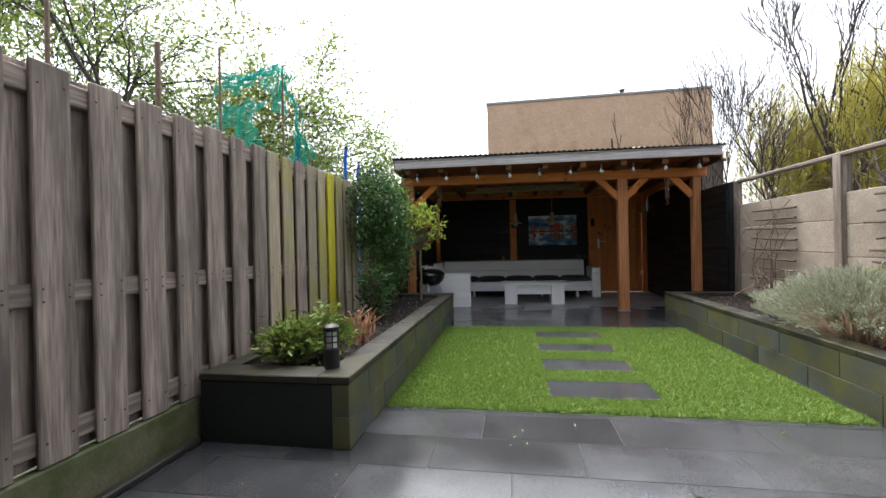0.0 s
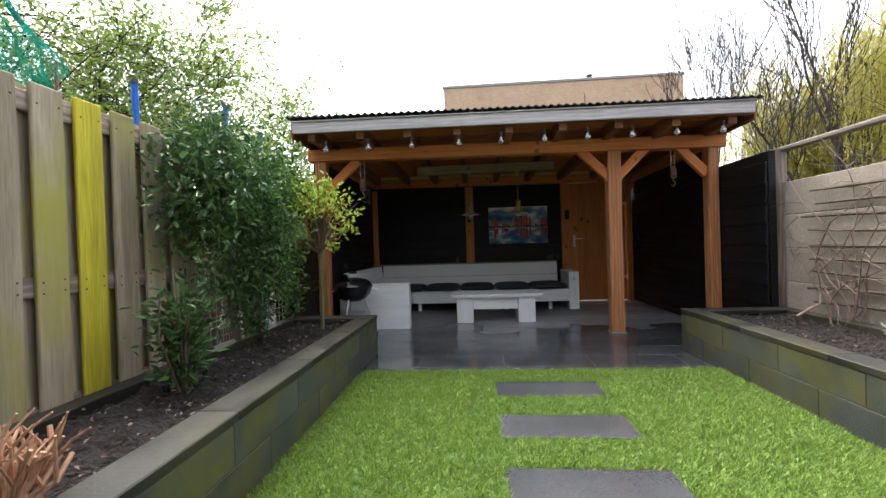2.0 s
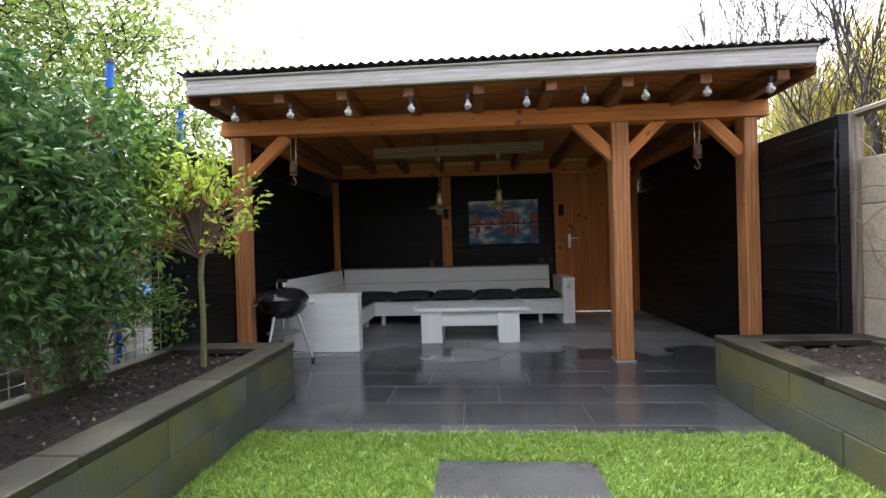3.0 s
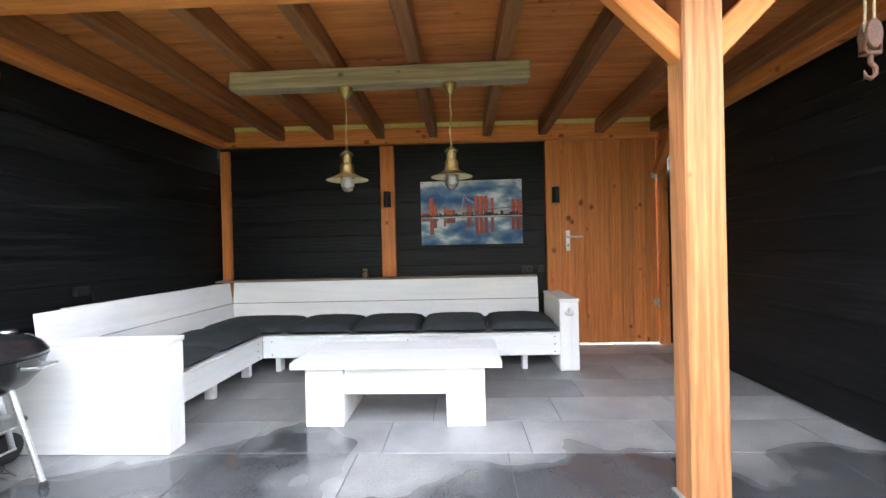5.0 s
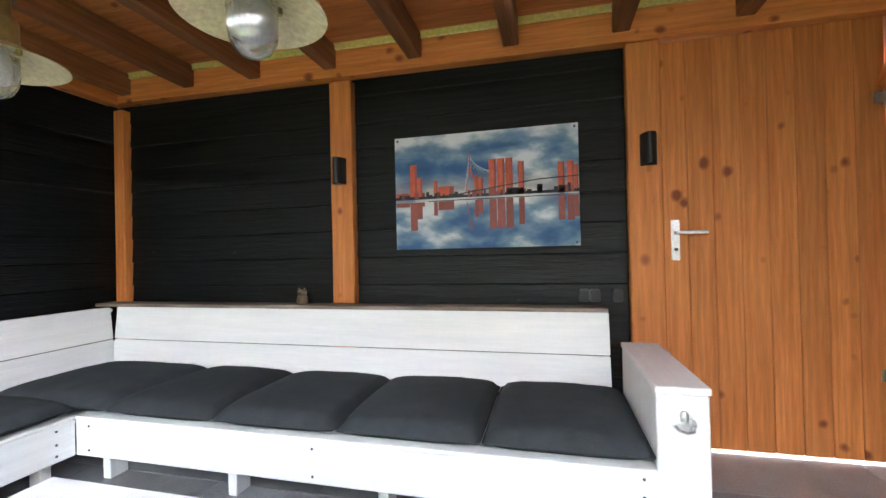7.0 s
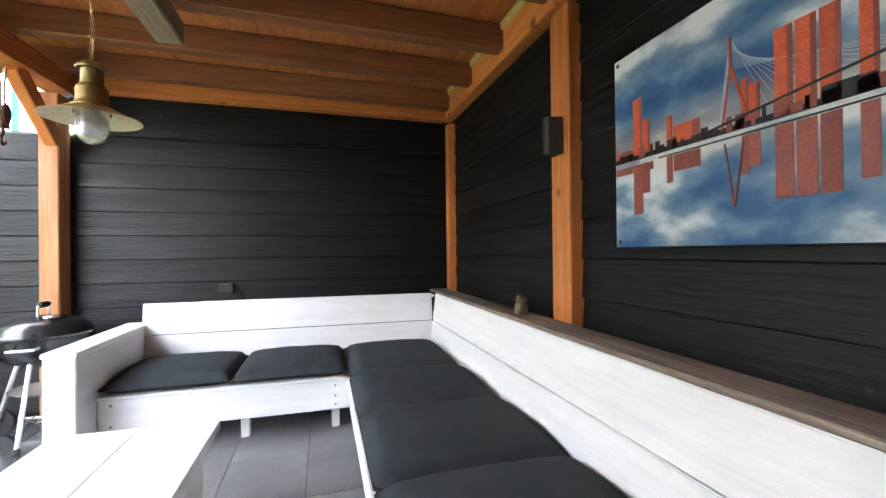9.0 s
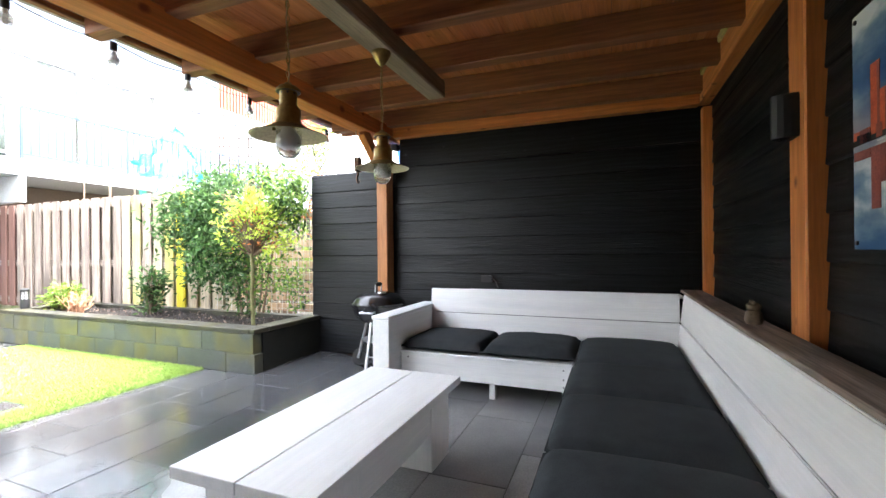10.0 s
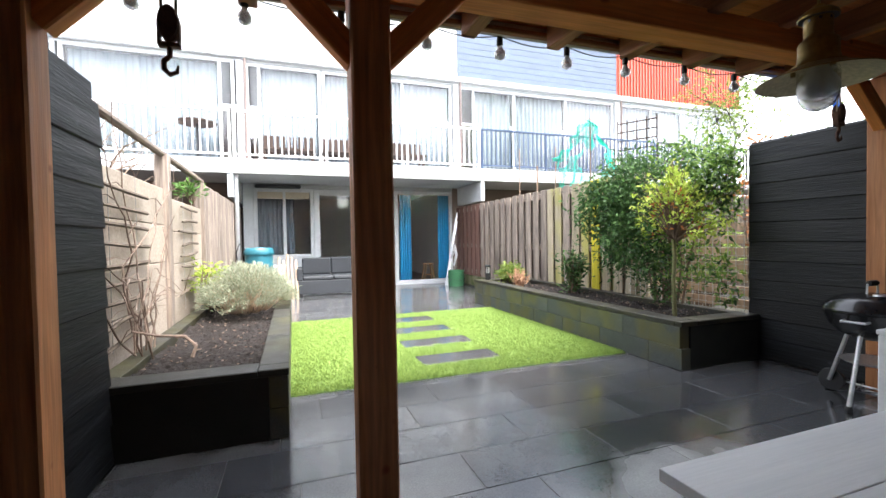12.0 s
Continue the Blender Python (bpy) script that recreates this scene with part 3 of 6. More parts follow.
block("top_ledge", (-1.80, 9.50, 0.722), (1.45, 9.64, 0.742), M["grey_x"], sofa)
block("top_ledge", (-1.79, 7.82, 0.690), (-1.64, 9.498, 0.710), M["white_y"], sofa)
for x in (-0.9, -0.2, 0.5, 1.2):
    block("leg", (x, 8.86, 0.0), (x + 0.045, 8.95, 0.13), M["white_z"], sofa)
for y in (8.2, 8.70):
    block("leg", (-1.12, y, 0.0), (-1.05, y + 0.045, 0.13), M["white_z"], sofa)
arm = block("armrest", (1.50, 8.79, 0.0), (1.655, 9.46, 0.565), M["white_z"], sofa, bevel=0.006)
block("armrest_top", (1.495, 8.785, 0.566), (1.66, 9.46, 0.59), M["white_y"], arm)
arm = block("armrest", (-1.72, 7.40, 0.0), (-0.805, 7.535, 0.565), M["white_x"], sofa, bevel=0.006)
block("armrest_top", (-1.725, 7.395, 0.566), (-0.80, 7.54, 0.59), M["white_x"], arm)

# ---- low table ----
table = thing("low_table", (0, 0, 0), "white-painted low timber plank table", "table")
block("tabletop_plank", (-0.29, 7.70, 0.345), (0.932, 7.977, 0.385), M["white_x"], table, bevel=0.002)
block("tabletop_plank", (-0.29, 7.980, 0.345), (0.932, 8.256, 0.385), M["white_x"], table, bevel=0.002)
for x in (-0.216, 0.610):
    for y in (7.735, 7.99):
        block("leg", (x, y, 0.0), (x + 0.225, y + 0.24 if y < 7.9 else y + 0.225, 0.344), M["white_z"], table, bevel=0.005)
block("apron", (0.010, 7.76, 0.18), (0.609, 7.80, 0.344), M["white_x"], table)
block("apron", (0.010, 8.17, 0.18), (0.609, 8.21, 0.344), M["white_x"], table)

# ---- house row ----
M["siding"] = surf("slate_blue_siding", (0.085, 0.115, 0.175), (0.11, 0.145, 0.21), rough=(0.5, 0.7), scale=2, bump=0.1, vary=0.06)
M["red_sheet"] = surf("red_ribbed_sheet", (0.38, 0.05, 0.025), (0.45, 0.07, 0.035), rough=(0.4, 0.6), scale=2, bump=0.1)
M["rail_white"] = plain("white_rail_paint", (0.78, 0.78, 0.78), 0.4)
M["rail_blue"] = plain("dark_blue_rail_paint", (0.03, 0.06, 0.13), 0.4)
M["rail_dark"] = plain("dark_rail_paint", (0.03, 0.03, 0.035), 0.4)
M["room"] = plain("room_wall", (0.55, 0.53, 0.50), 0.8)
M["room_floor"] = plain("room_floor", (0.16, 0.13, 0.10), 0.5)
# Sky reflection on the panes is put into this blue-grey cloth colour.
M["sheer"] = surf("sky_tinted_sheer", (0.15, 0.19, 0.225), (0.22, 0.26, 0.29), rough=(0.8, 0.95), scale=8, stretch=(1, 1, 0.05), bump=0.2, vary=0)
M["blue_cloth"] = surf("blue_curtain_cloth", (0.01, 0.30, 0.60), (0.02, 0.38, 0.70), rough=(0.8, 0.95), scale=10, stretch=(1, 1, 0.05), bump=0.3, vary=0)
# Brick with the shade of recessed walls put into its dark brown colour.
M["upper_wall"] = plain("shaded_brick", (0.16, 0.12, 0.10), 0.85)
M["alu"] = plain("aluminium", (0.62, 0.63, 0.64), 0.35, 0.9)

house = structure(thing("house_row", (0, 0, 0), "white two-storey terraced house with balconies and large windows", "house"), "white two-storey terraced house with balconies and large windows", "house")
H0 = HOUSE
# upper band and roofs
block("upper_panel", (-2.02, H0 - 0.3, 5.10), (8.2, H0, 6.30), M["plaster"], house)
for k in range(8):
    block("siding_board", (-6.94, H0 - 0.3, 5.10 + k * 0.15), (-2.03, H0 - 0.002 * (k % 2), 5.10 + k * 0.15 + 0.146), M["siding"], house)
bm = bmesh.new()
x = -11.9
while x < -6.97:
    add_box(bm, (x, H0 - 0.3, 5.10), (x + 0.055, H0 + 0.02, 6.30)); add_box(bm, (x + 0.055, H0 - 0.3, 5.10), (x + 0.11, H0 - 0.01, 6.30))
    x += 0.11
part("ribbed_panel", bm, M["red_sheet"], house, "red ribbed metal panel")
block("roof", (-12.0, H0 - 8, 6.31), (8.3, H0 + 0.03, 6.42), M["soffit"], house)
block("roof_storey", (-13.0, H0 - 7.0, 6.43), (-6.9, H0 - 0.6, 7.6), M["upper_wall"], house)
for k in range(5):
    w = block("window", (-12.4 + k * 1.08, H0 - 0.62, 6.6), (-11.5 + k * 1.08, H0 - 0.57, 7.4), M["frame_white"], house)
    block("pane", (-12.32 + k * 1.08, H0 - 0.569, 6.67), (-11.58 + k * 1.08, H0 - 0.562, 7.33), M["glass"], w, bevel=0)
block("gutter", (-12.0, H0 + 0.002, 4.95), (8.2, H0 + 0.09, 5.09), M["frame_white"], house, bevel=0.02)
block("head_band", (-12.0, H0 - 0.3, 4.90), (8.2, H0 - 0.002, 5.098), M["frame_white"], house)
# balcony slab and dividing fins
block("balcony_slab", (-12.0, H0 + 0.002, 2.37), (8.2, 0.19, 2.60), M["plaster"], house, bevel=0.01)
block("soffit", (-12.0, H0 + 0.004, 2.335), (8.2, 0.185, 2.368), M["soffit"], house)
for x in (-2.06, 2.93, -7.0):
    block("fin", (x, H0 + 0.005, 1.90), (x + 0.10, 0.17, 2.333), M["plaster"], house, bevel=0.01)
block("floor_edge", (-12.0, H0 - 8, 2.40), (8.2, H0, 2.64), M["plaster"], house)
for x in (2.84, -2.02, -6.99):
    block("party_pier", (x, H0 - 0.3, 2.645), (x + 0.14, H0 + 0.05, 4.898), M["frame_white"], house)
    block("downpipe", (x - 0.06, H0 + 0.06, 2.62), (x - 0.005, H0 + 0.12, 4.94), plain("brown_pipe", (0.16, 0.12, 0.11), 0.5) if x > 0 else bpy.data.materials["brown_pipe"], house, bevel=0.02)
for x0, x1 in ((-12.0, -7.0), (-6.85, -2.03), (3.0, 8.2)):
    block("back_room_wall", (x0, H0 - 3.5, 2.65), (x1, H0 - 3.4, 4.89), M["room"], house)
block("back_room_wall", (-1.87, H0 - 3.5, 2.65), (2.83, H0 - 3.4, 4.89), M["room"], house)
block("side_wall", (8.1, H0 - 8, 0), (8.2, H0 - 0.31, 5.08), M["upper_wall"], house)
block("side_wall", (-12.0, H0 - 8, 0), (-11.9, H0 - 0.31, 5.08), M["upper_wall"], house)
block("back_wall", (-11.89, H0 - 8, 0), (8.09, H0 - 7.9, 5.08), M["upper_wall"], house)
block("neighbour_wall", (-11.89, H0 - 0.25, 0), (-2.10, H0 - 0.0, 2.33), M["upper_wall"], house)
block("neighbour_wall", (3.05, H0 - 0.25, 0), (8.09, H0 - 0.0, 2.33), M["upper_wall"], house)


def window(x0, x1, z0, z1, splits, sheer=None, bar=0.07, sill=True, name="window"):
    """A framed window with panes between its mullions."""
    w = block(name, (x0, H0 - 0.08, z0), (x0 + bar, H0 - 0.01, z1), M["frame_white"], house)
    block("frame", (x1 - bar, H0 - 0.08, z0), (x1, H0 - 0.01, z1), M["frame_white"], w)
    block("frame", (x0 + bar, H0 - 0.08, z0), (x1 - bar, H0 - 0.01, z0 + bar), M["frame_white"], w)
    block("frame", (x0 + bar, H0 - 0.08, z1 - bar), (x1 - bar, H0 - 0.01, z1), M["frame_white"], w)
    xs = [x0 + bar, *sorted(splits), x1 - bar]
    for s in splits:
        block("mullion", (s - 0.03, H0 - 0.08, z0 + bar), (s + 0.03, H0 - 0.012, z1 - bar), M["frame_white"], w)
    for a, b in zip(xs, xs[1:]):
        p = block("pane", (a + 0.031, H0 - 0.05, z0 + bar + 0.002), (b - 0.031, H0 - 0.044, z1 - bar - 0.002), M["glass"], w, bevel=0)
        p.visible_shadow = False
    return w


window(0.62 + 0.65, 2.82, 2.66, 4.89, (2.55,))
window(-1.86, 1.25, 2.66, 4.89, (0.55, -0.6))
window(-6.82, -2.05, 2.66, 4.89, (-2.45, -3.6, -5.2))
window(-11.8, -7.03, 2.66, 4.89, (-8.2, -9.4, -10.6))
window(3.02, 6.0, 2.66, 4.92, (3.3,))
window(6.05, 8.1, 2.66, 4.92, (7.0,))


def drape(name, x0, x1, y, z0, z1, mat, label, fold=0.05, amp=0.025):
    """A hanging curtain with folds."""
    n = max(8, int((x1 - x0) / fold * 8))
    vs, fs = [], []
    for i in range(n + 1):
        u = i / n
        x = x0 + (x1 - x0) * u
        for j, z in enumerate((z0, (z0 + z1) / 2, z1)):
            vs.append((x + 0.01 * math.sin(i * 0.9 + j), y + amp * math.sin(2 * math.pi * i / 8) * (1.1 - 0.25 * j), z))
    for i in range(n):
        for j in range(2):
            a = i * 3 + j
            fs.append((a, a + 3, a + 4, a + 1))
    ob = raw(name, vs, fs, mat, smooth=True)
    s = ob.modifiers.new("thick", "SOLIDIFY"); s.thickness = 0.004
    return tagged(ob, label, "curtain")


# Upstairs curtains widened over whole windows, pale in place of reflected sky.
for x0, x1 in ((-1.78, 1.18), (1.34, 2.5), (3.35, 5.9), (6.1, 8.0), (-3.55, -2.5), (-5.15, -3.65), (-6.75, -5.25), (-11.7, -7.1)):
    drape("curtain", x0, x1, H0 - 0.13, 2.68, 4.84, M["sheer"], "blue-grey sheer curtain upstairs, standing in for the sky's reflection in the glass", fold=0.12)
drape("curtain", 1.9, 2.68, H0 - 0.11, 0.8, 2.02, M["sheer"], "pale grey-blue sheer curtain behind the ground-floor window", fold=0.09)
drape("curtain", -0.78, -0.50, H0 - 0.10, 0.05, 2.20, M["blue_cloth"], "bright blue floor-length curtain behind the glass", fold=0.06)
drape("curtain", -1.80, -1.47, H0 - 0.10, 0.05, 2.20, M["blue_cloth"], "bright blue floor-length curtain behind the glass", fold=0.06)

# ground floor front
block("wall_pier", (2.72, H0 - 0.20, 0), (2.92, H0, 2.333), M["plaster"], house)
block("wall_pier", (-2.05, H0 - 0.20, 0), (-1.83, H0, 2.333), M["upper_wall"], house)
block("lintel", (-1.829, H0 - 0.20, 2.24), (2.719, H0 - 0.004, 2.333), M["soffit"], house)
block("parapet", (1.49, H0 - 0.20, 0), (2.719, H0 - 0.01, 0.72), M["plaster"], house)
window(1.49, 2.715, 0.725, 2.235, (2.1,), name="window_ground")
block("window_blind", (1.57, H0 - 0.042, 2.02), (2.64, H0 - 0.015, 2.165), surf("beige_blind", (0.45, 0.38, 0.28), (0.5, 0.43, 0.33)), house)
window(0.55, 1.485, 0.02, 2.235, (), bar=0.13, name="glass_door")
window(-0.36, 0.545, 0.02, 2.235, (), name="glass_door")
window(-1.825, -0.365, 0.02, 2.235, (), bar=0.08, name="glass_door")
block("threshold", (-1.82, H0 + 0.002, 0.0), (1.48, H0 + 0.09, 0.03), M["frame_white"], house)
beam("awning_box", (1.75, H0 + 0.08, 2.27), (2.68, H0 + 0.08, 2.27), 0.10, 0.07, M["rail_dark"], house, "rolled dark awning under the balcony", bevel=0.02)
block("drainpipe", (2.86, 0.02, 0.0), (2.93, 0.09, 2.33), M["alu"], house, bevel=0.02)
# room behind the glass
for n_, lo, hi, m_ in (("room_floor", (-1.83, -5.2, -0.05), (2.72, H0 - 0.21, 0.015), "room_floor"), ("room_wall", (-1.93, -5.2, 0), (-1.84, H0 - 0.21, 2.39), "room"), ("room_wall", (2.73, -5.2, 0), (2.82, H0 - 0.21, 2.39), "room"), ("room_wall", (-1.83, -5.3, 0), (2.72, -5.21, 2.39), "room")):
    block(n_, lo, hi, M[m_], house, bevel=0)
M["pine"] = wood("pine", (0.46, 0.26, 0.11), (0.38, 0.20, 0.08), "z")
st = thing("stool", (-1.28, -1.62, 0.016), "round-topped pine stool standing behind the glass", "stool")
bm = bmesh.new(); lathe(bm, [(0.0, 0.43), (0.15, 0.43), (0.155, 0.445), (0.15, 0.46), (0.0, 0.46)], 20); part("seat", bm, M["pine"], st)
for a in range(4):
    c, s = math.cos(a * 1.5708 + 0.78), math.sin(a * 1.5708 + 0.78)
    bm = bmesh.new(); tube(bm, [(0.19 * c, 0.19 * s, 0), (0.11 * c, 0.11 * s, 0.43)], 0.017); part("leg", bm, M["pine"], st)
    c2, s2 = math.cos(a * 1.5708 + 2.35), math.sin(a * 1.5708 + 2.35)
    bm = bmesh.new(); tube(bm, [(0.16 * c, 0.16 * s, 0.17), (0.16 * c2, 0.16 * s2, 0.17)], 0.011); part("rung", bm, M["pine"], st)


def railing(x0, x1, y, mat, label, name="balcony_railing", pitch=0.115, back=None):
    t = thing(name, (0, 0, 2.60), label, "railing", "balcony railings")
    block("top_rail", (x0, y - 0.025, 0.85), (x1, y + 0.025, 0.885), mat, t)
    block("bottom_rail", (x0, y - 0.018, 0.07), (x1, y + 0.018, 0.10), mat, t)
    n = int((x1 - x0) / pitch)
    for k in range(1, n):
        x = x0 + (x1 - x0) * k / n
        block("baluster", (x - 0.009, y - 0.009, 0.101), (x + 0.009, y + 0.009, 0.849), mat, t, bevel=0)
    k = x0
    while k <= x1 + 0.01:
        block("railing_post", (k - 0.02, y - 0.02, 0.0), (k + 0.02, y + 0.02, 0.849), mat, t, bevel=0.003)
        k += (x1 - x0) / max(1, round((x1 - x0) / 1.6))
    return t


railing(-1.95, 2.90, 0.13, M["rail_white"], "white-painted steel balcony railing with thin upright bars")
railing(2.98, 8.1, 0.13, M["rail_white"], "white-painted steel balcony railing with thin upright bars")
railing(-6.9, -2.02, 0.13, M["rail_blue"], "dark blue steel balcony railing with thin upright bars")
railing(-11.9, -7.02, 0.13, M["rail_dark"], "dark steel balcony railing with thin upright bars")
# slatted bench on the balcony, table, lattice screen
M["dark_slat"] = wood("dark_slat", (0.035, 0.020, 0.014), (0.055, 0.03, 0.022), "x")
for bx0 in (-0.95, 0.25, 1.45):
    b = thing("balcony_bench", (bx0, -0.95, 2.64), "dark brown slatted bench on the balcony", "bench", "slatted balcony benches")
    for k in range(9):
        block("slat", (0.02 + k * 0.115, 0, 0.22), (0.10 + k * 0.115, 0.025, 0.66), M["dark_slat"], b)
    block("seat", (0, 0.03, 0.30), (1.05, 0.42, 0.34), M["dark_slat"], b)
    for x in (0.03, 0.96):
        block("leg", (x, 0.34, 0), (x + 0.05, 0.39, 0.30), M["dark_slat"], b); block("leg", (x, 0.0, 0), (x + 0.05, 0.05, 0.219), M["dark_slat"], b)
t = thing("balcony_table", (3.6, -0.5, 2.64), "round dark balcony table on one leg", "table")
bm = bmesh.new(); lathe(bm, [(0, 0.70), (0.33, 0.70), (0.34, 0.72), (0.33, 0.735), (0, 0.735)], 24); part("tabletop", bm, M["dark_slat"], t)
bm = bmesh.new(); lathe(bm, [(0.2, 0), (0.2, 0.02), (0.025, 0.05), (0.025, 0.70)], 12); part("pedestal", bm, M["rail_dark"], t)
s = thing("lattice_screen", (-7.15, 0.0, 2.60), "dark timber lattice screen on the balcony", "screen", turn=-60)
for k in range(5):
    block("upright", (k * 0.25, 0, 0), (k * 0.25 + 0.03, 0.02, 1.65), M["dark_slat"], s)
for k in range(7):
    block("crossbar", (0, 0.021, 0.1 + k * 0.24), (1.03, 0.036, 0.13 + k * 0.24), M["dark_slat"], s)

# ---- patio furniture by the house ----
M["rattan"] = surf("dark_grey_rattan", (0.020, 0.023, 0.028), (0.033, 0.037, 0.044), rough=(0.5, 0.7), scale=40, fine=160, bump=0.9, vary=0.05)
so = thing("garden_sofa", (0.52, -0.60, 0), "dark grey rattan two-seat garden sofa", "sofa")
block("base", (0, 0, 0.06), (1.37, 0.72, 0.32), M["rattan"], so, bevel=0.01)
for x0, x1 in ((0.11, 0.684), (0.688, 1.26)):
    block("back_cushion", (x0, 0.03, 0.40), (x1, 0.16, 0.74), M["rattan"], so, bevel=0.025)
    block("seat_cushion", (x0, 0.13, 0.322), (x1, 0.72, 0.40), M["rattan"], so, bevel=0.02)
for x0, x1 in ((0, 0.108), (1.262, 1.37)):
    block("armrest", (x0, 0, 0.322), (x1, 0.72, 0.56), M["rattan"], so, bevel=0.012)
for x in (0.05, 1.27):
    for y in (0.05, 0.62):
        block("foot", (x, y, 0), (x + 0.05, y + 0.05, 0.06), M["rail_dark"], so)

M["teal_plastic"] = plain("teal_plastic", (0.02, 0.13, 0.17), 0.4)
rb = thing("rain_barrel", (2.53, 0.30, 0), "teal plastic rain barrel with a ribbed lid", "barrel")
bm = bmesh.new(); lathe(bm, [(0.0, 0.0), (0.19, 0.0), (0.22, 0.10), (0.245, 0.40), (0.24, 0.55), (0.25, 0.58), (0.24, 0.62), (0.235, 0.85)], 28); part("body", bm, M["teal_plastic"], rb, smooth=True)
bm = bmesh.new(); lathe(bm, [(0.255, 0.851), (0.26, 0.87), (0.255, 0.93), (0.22, 0.975), (0.06, 0.985), (0.0, 0.985)], 28); part("lid", bm, M["teal_plastic"], rb, smooth=True)
bm = bmesh.new(); tube(bm, [(0.22, 0.12, 0.95), (0.30, 0.15, 1.06), (0.36, 0.1, 0.9), (0.33, 0.05, 0.5), (0.3, 0.0, 0.02)], 0.012); part("hose", bm, M["rail_dark"], rb, smooth=True)
M["raw_wood"] = wood("raw_timber", (0.50, 0.36, 0.26), (0.42, 0.29, 0.2), "z")
pl = thing("timber_offcuts", (2.02, 0.10, 0), "leaning raw timber battens and a pale crate", "timber")
for k in range(5):
    beam("batten", (-0.14 + 0.085 * k, 0.10, 0), (-0.12 + 0.075 * k, -0.12 + 0.03 * (k % 2), 0.72 + 0.06 * ((k * 7) % 3)), 0.045, 0.022, M["raw_wood"], pl)
block("crate", (0.03, -0.45, 0), (0.40, -0.14, 0.62), M["white_x"], pl)
M["green_cloth"] = surf("green_woven_bag", (0.03, 0.13, 0.055), (0.05, 0.18, 0.08), rough=(0.6, 0.8), scale=8, bump=0.6)
gb = thing("garden_bag", (-1.57, -0.40, 0), "round green woven garden waste bag", "garden bag")
bm = bmesh.new(); lathe(bm, [(0.0, 0.0), (0.165, 0.0), (0.18, 0.05), (0.172, 0.16), (0.185, 0.19), (0.175, 0.33), (0.182, 0.36), (0.165, 0.35), (0.15, 0.05), (0, 0.04)], 22); part("body", bm, M["green_cloth"], gb, smooth=True)
for a in (0.4, 1.6, 2.8, 4.0, 5.2):
    bm = bmesh.new(); tube(bm, [(0.186 * math.cos(a), 0.186 * math.sin(a), 0.17), (0.192 * math.cos(a + .12), 0.192 * math.sin(a + .12), 0.14), (0.186 * math.cos(a + .25), 0.186 * math.sin(a + .25), 0.17)], 0.007); part("handle", bm, M["rail_dark"], gb)
fp = thing("folded_poles", (-1.42, -0.55, 0), "bundle of folded aluminium poles leaning on the fence", "poles")
for k, (dx, dy) in enumerate(((0, 0), (0.03, 0.03), (0.055, -0.02), (0.02, -0.06))):
    bm = bmesh.new(); tube(bm, [(dx, dy, 0.0), (dx - 0.37, dy - 0.30 + 0.04 * k, 1.70 - 0.07 * k)], 0.014); part("pole", bm, M["alu"], fp, smooth=True)
bm = bmesh.new(); tube(bm, [(-0.12, -0.08, 0.62), (-0.14, 0.05, 0.8), (-0.18, -0.02, 0.95), (-0.2, 0.06, 0.7), (-0.15, 0.0, 0.45)], [0.02, 0.035, 0.03, 0.035, 0.02]); part("fabric", bm, plain("pale_fabric", (0.5, 0.5, 0.52), 0.8), fp, smooth=True)

# ---- buff brick building behind ----
bb = structure(thing("brick_building", (0, 0, 0), "flat-roofed buff brick building behind the garden", "building"), "flat-roofed buff brick building behind the garden", "building")
m = M["brick"]
nd, lk = m.node_tree.nodes, m.node_tree.links
bt, tc = nd.new("ShaderNodeTexBrick"), nd.new("ShaderNodeTexCoord")
mp = nd.new("ShaderNodeMapping"); mp.inputs["Rotation"].default_value = (radians(90), 0, 0)
lk.new(tc.outputs["Object"], mp.inputs["Vector"]); lk.new(mp.outputs[0], bt.inputs["Vector"])
for k, v in (("Scale", 1.0), ("Brick Width", 0.22), ("Row Height", 0.065), ("Mortar Size", 0.008)):
    bt.inputs[k].default_value = v
bt.inputs["Color1"].default_value, bt.inputs["Color2"].default_value, bt.inputs["Mortar"].default_value = (1, 1, 1, 1), (0.93, 0.92, 0.91, 1), (0.86, 0.85, 0.84, 1)
b_ = nd["Principled BSDF"]
src = b_.inputs["Base Color"].links[0].from_socket
mul = nd.new("ShaderNodeMix"); mul.data_type = "RGBA"; mul.blend_type = "MULTIPLY"; mul.inputs[0].default_value = 1
lk.new(src, mul.inputs[6]); lk.new(bt.outputs["Color"], mul.inputs[7]); lk.new(mul.outputs[2], b_.inputs["Base Color"])
block("wall", (-1.05, 19.0, 0), (8.15, 27, 7.33), m, bb, bevel=0)
block("roof_edge", (-1.09, 18.96, 7.331), (8.19, 27.04, 7.43), plain("zinc_edge", (0.25, 0.24, 0.23), 0.5, 0.3), bb)
bm = bmesh.new(); lathe(bm, [(0.09, 7.43), (0.09, 7.62), (0.13, 7.63), (0.13, 7.68), (0.0, 7.70)], 12, at=(4.75, 19.4, 0)); part("roof_pipe", bm, M["rail_dark"], bb)
sh = thing("shed", (2.6, 12.5, 0), "low flat-roofed shed with a metal roof vent", "shed")
block("wall", (-1.5, 0, 0), (3, 3, 3.2), M["upper_wall"], sh)
block("roof", (-1.55, -0.05, 3.201), (3.05, 3.05, 3.28), M["roofing"], sh)
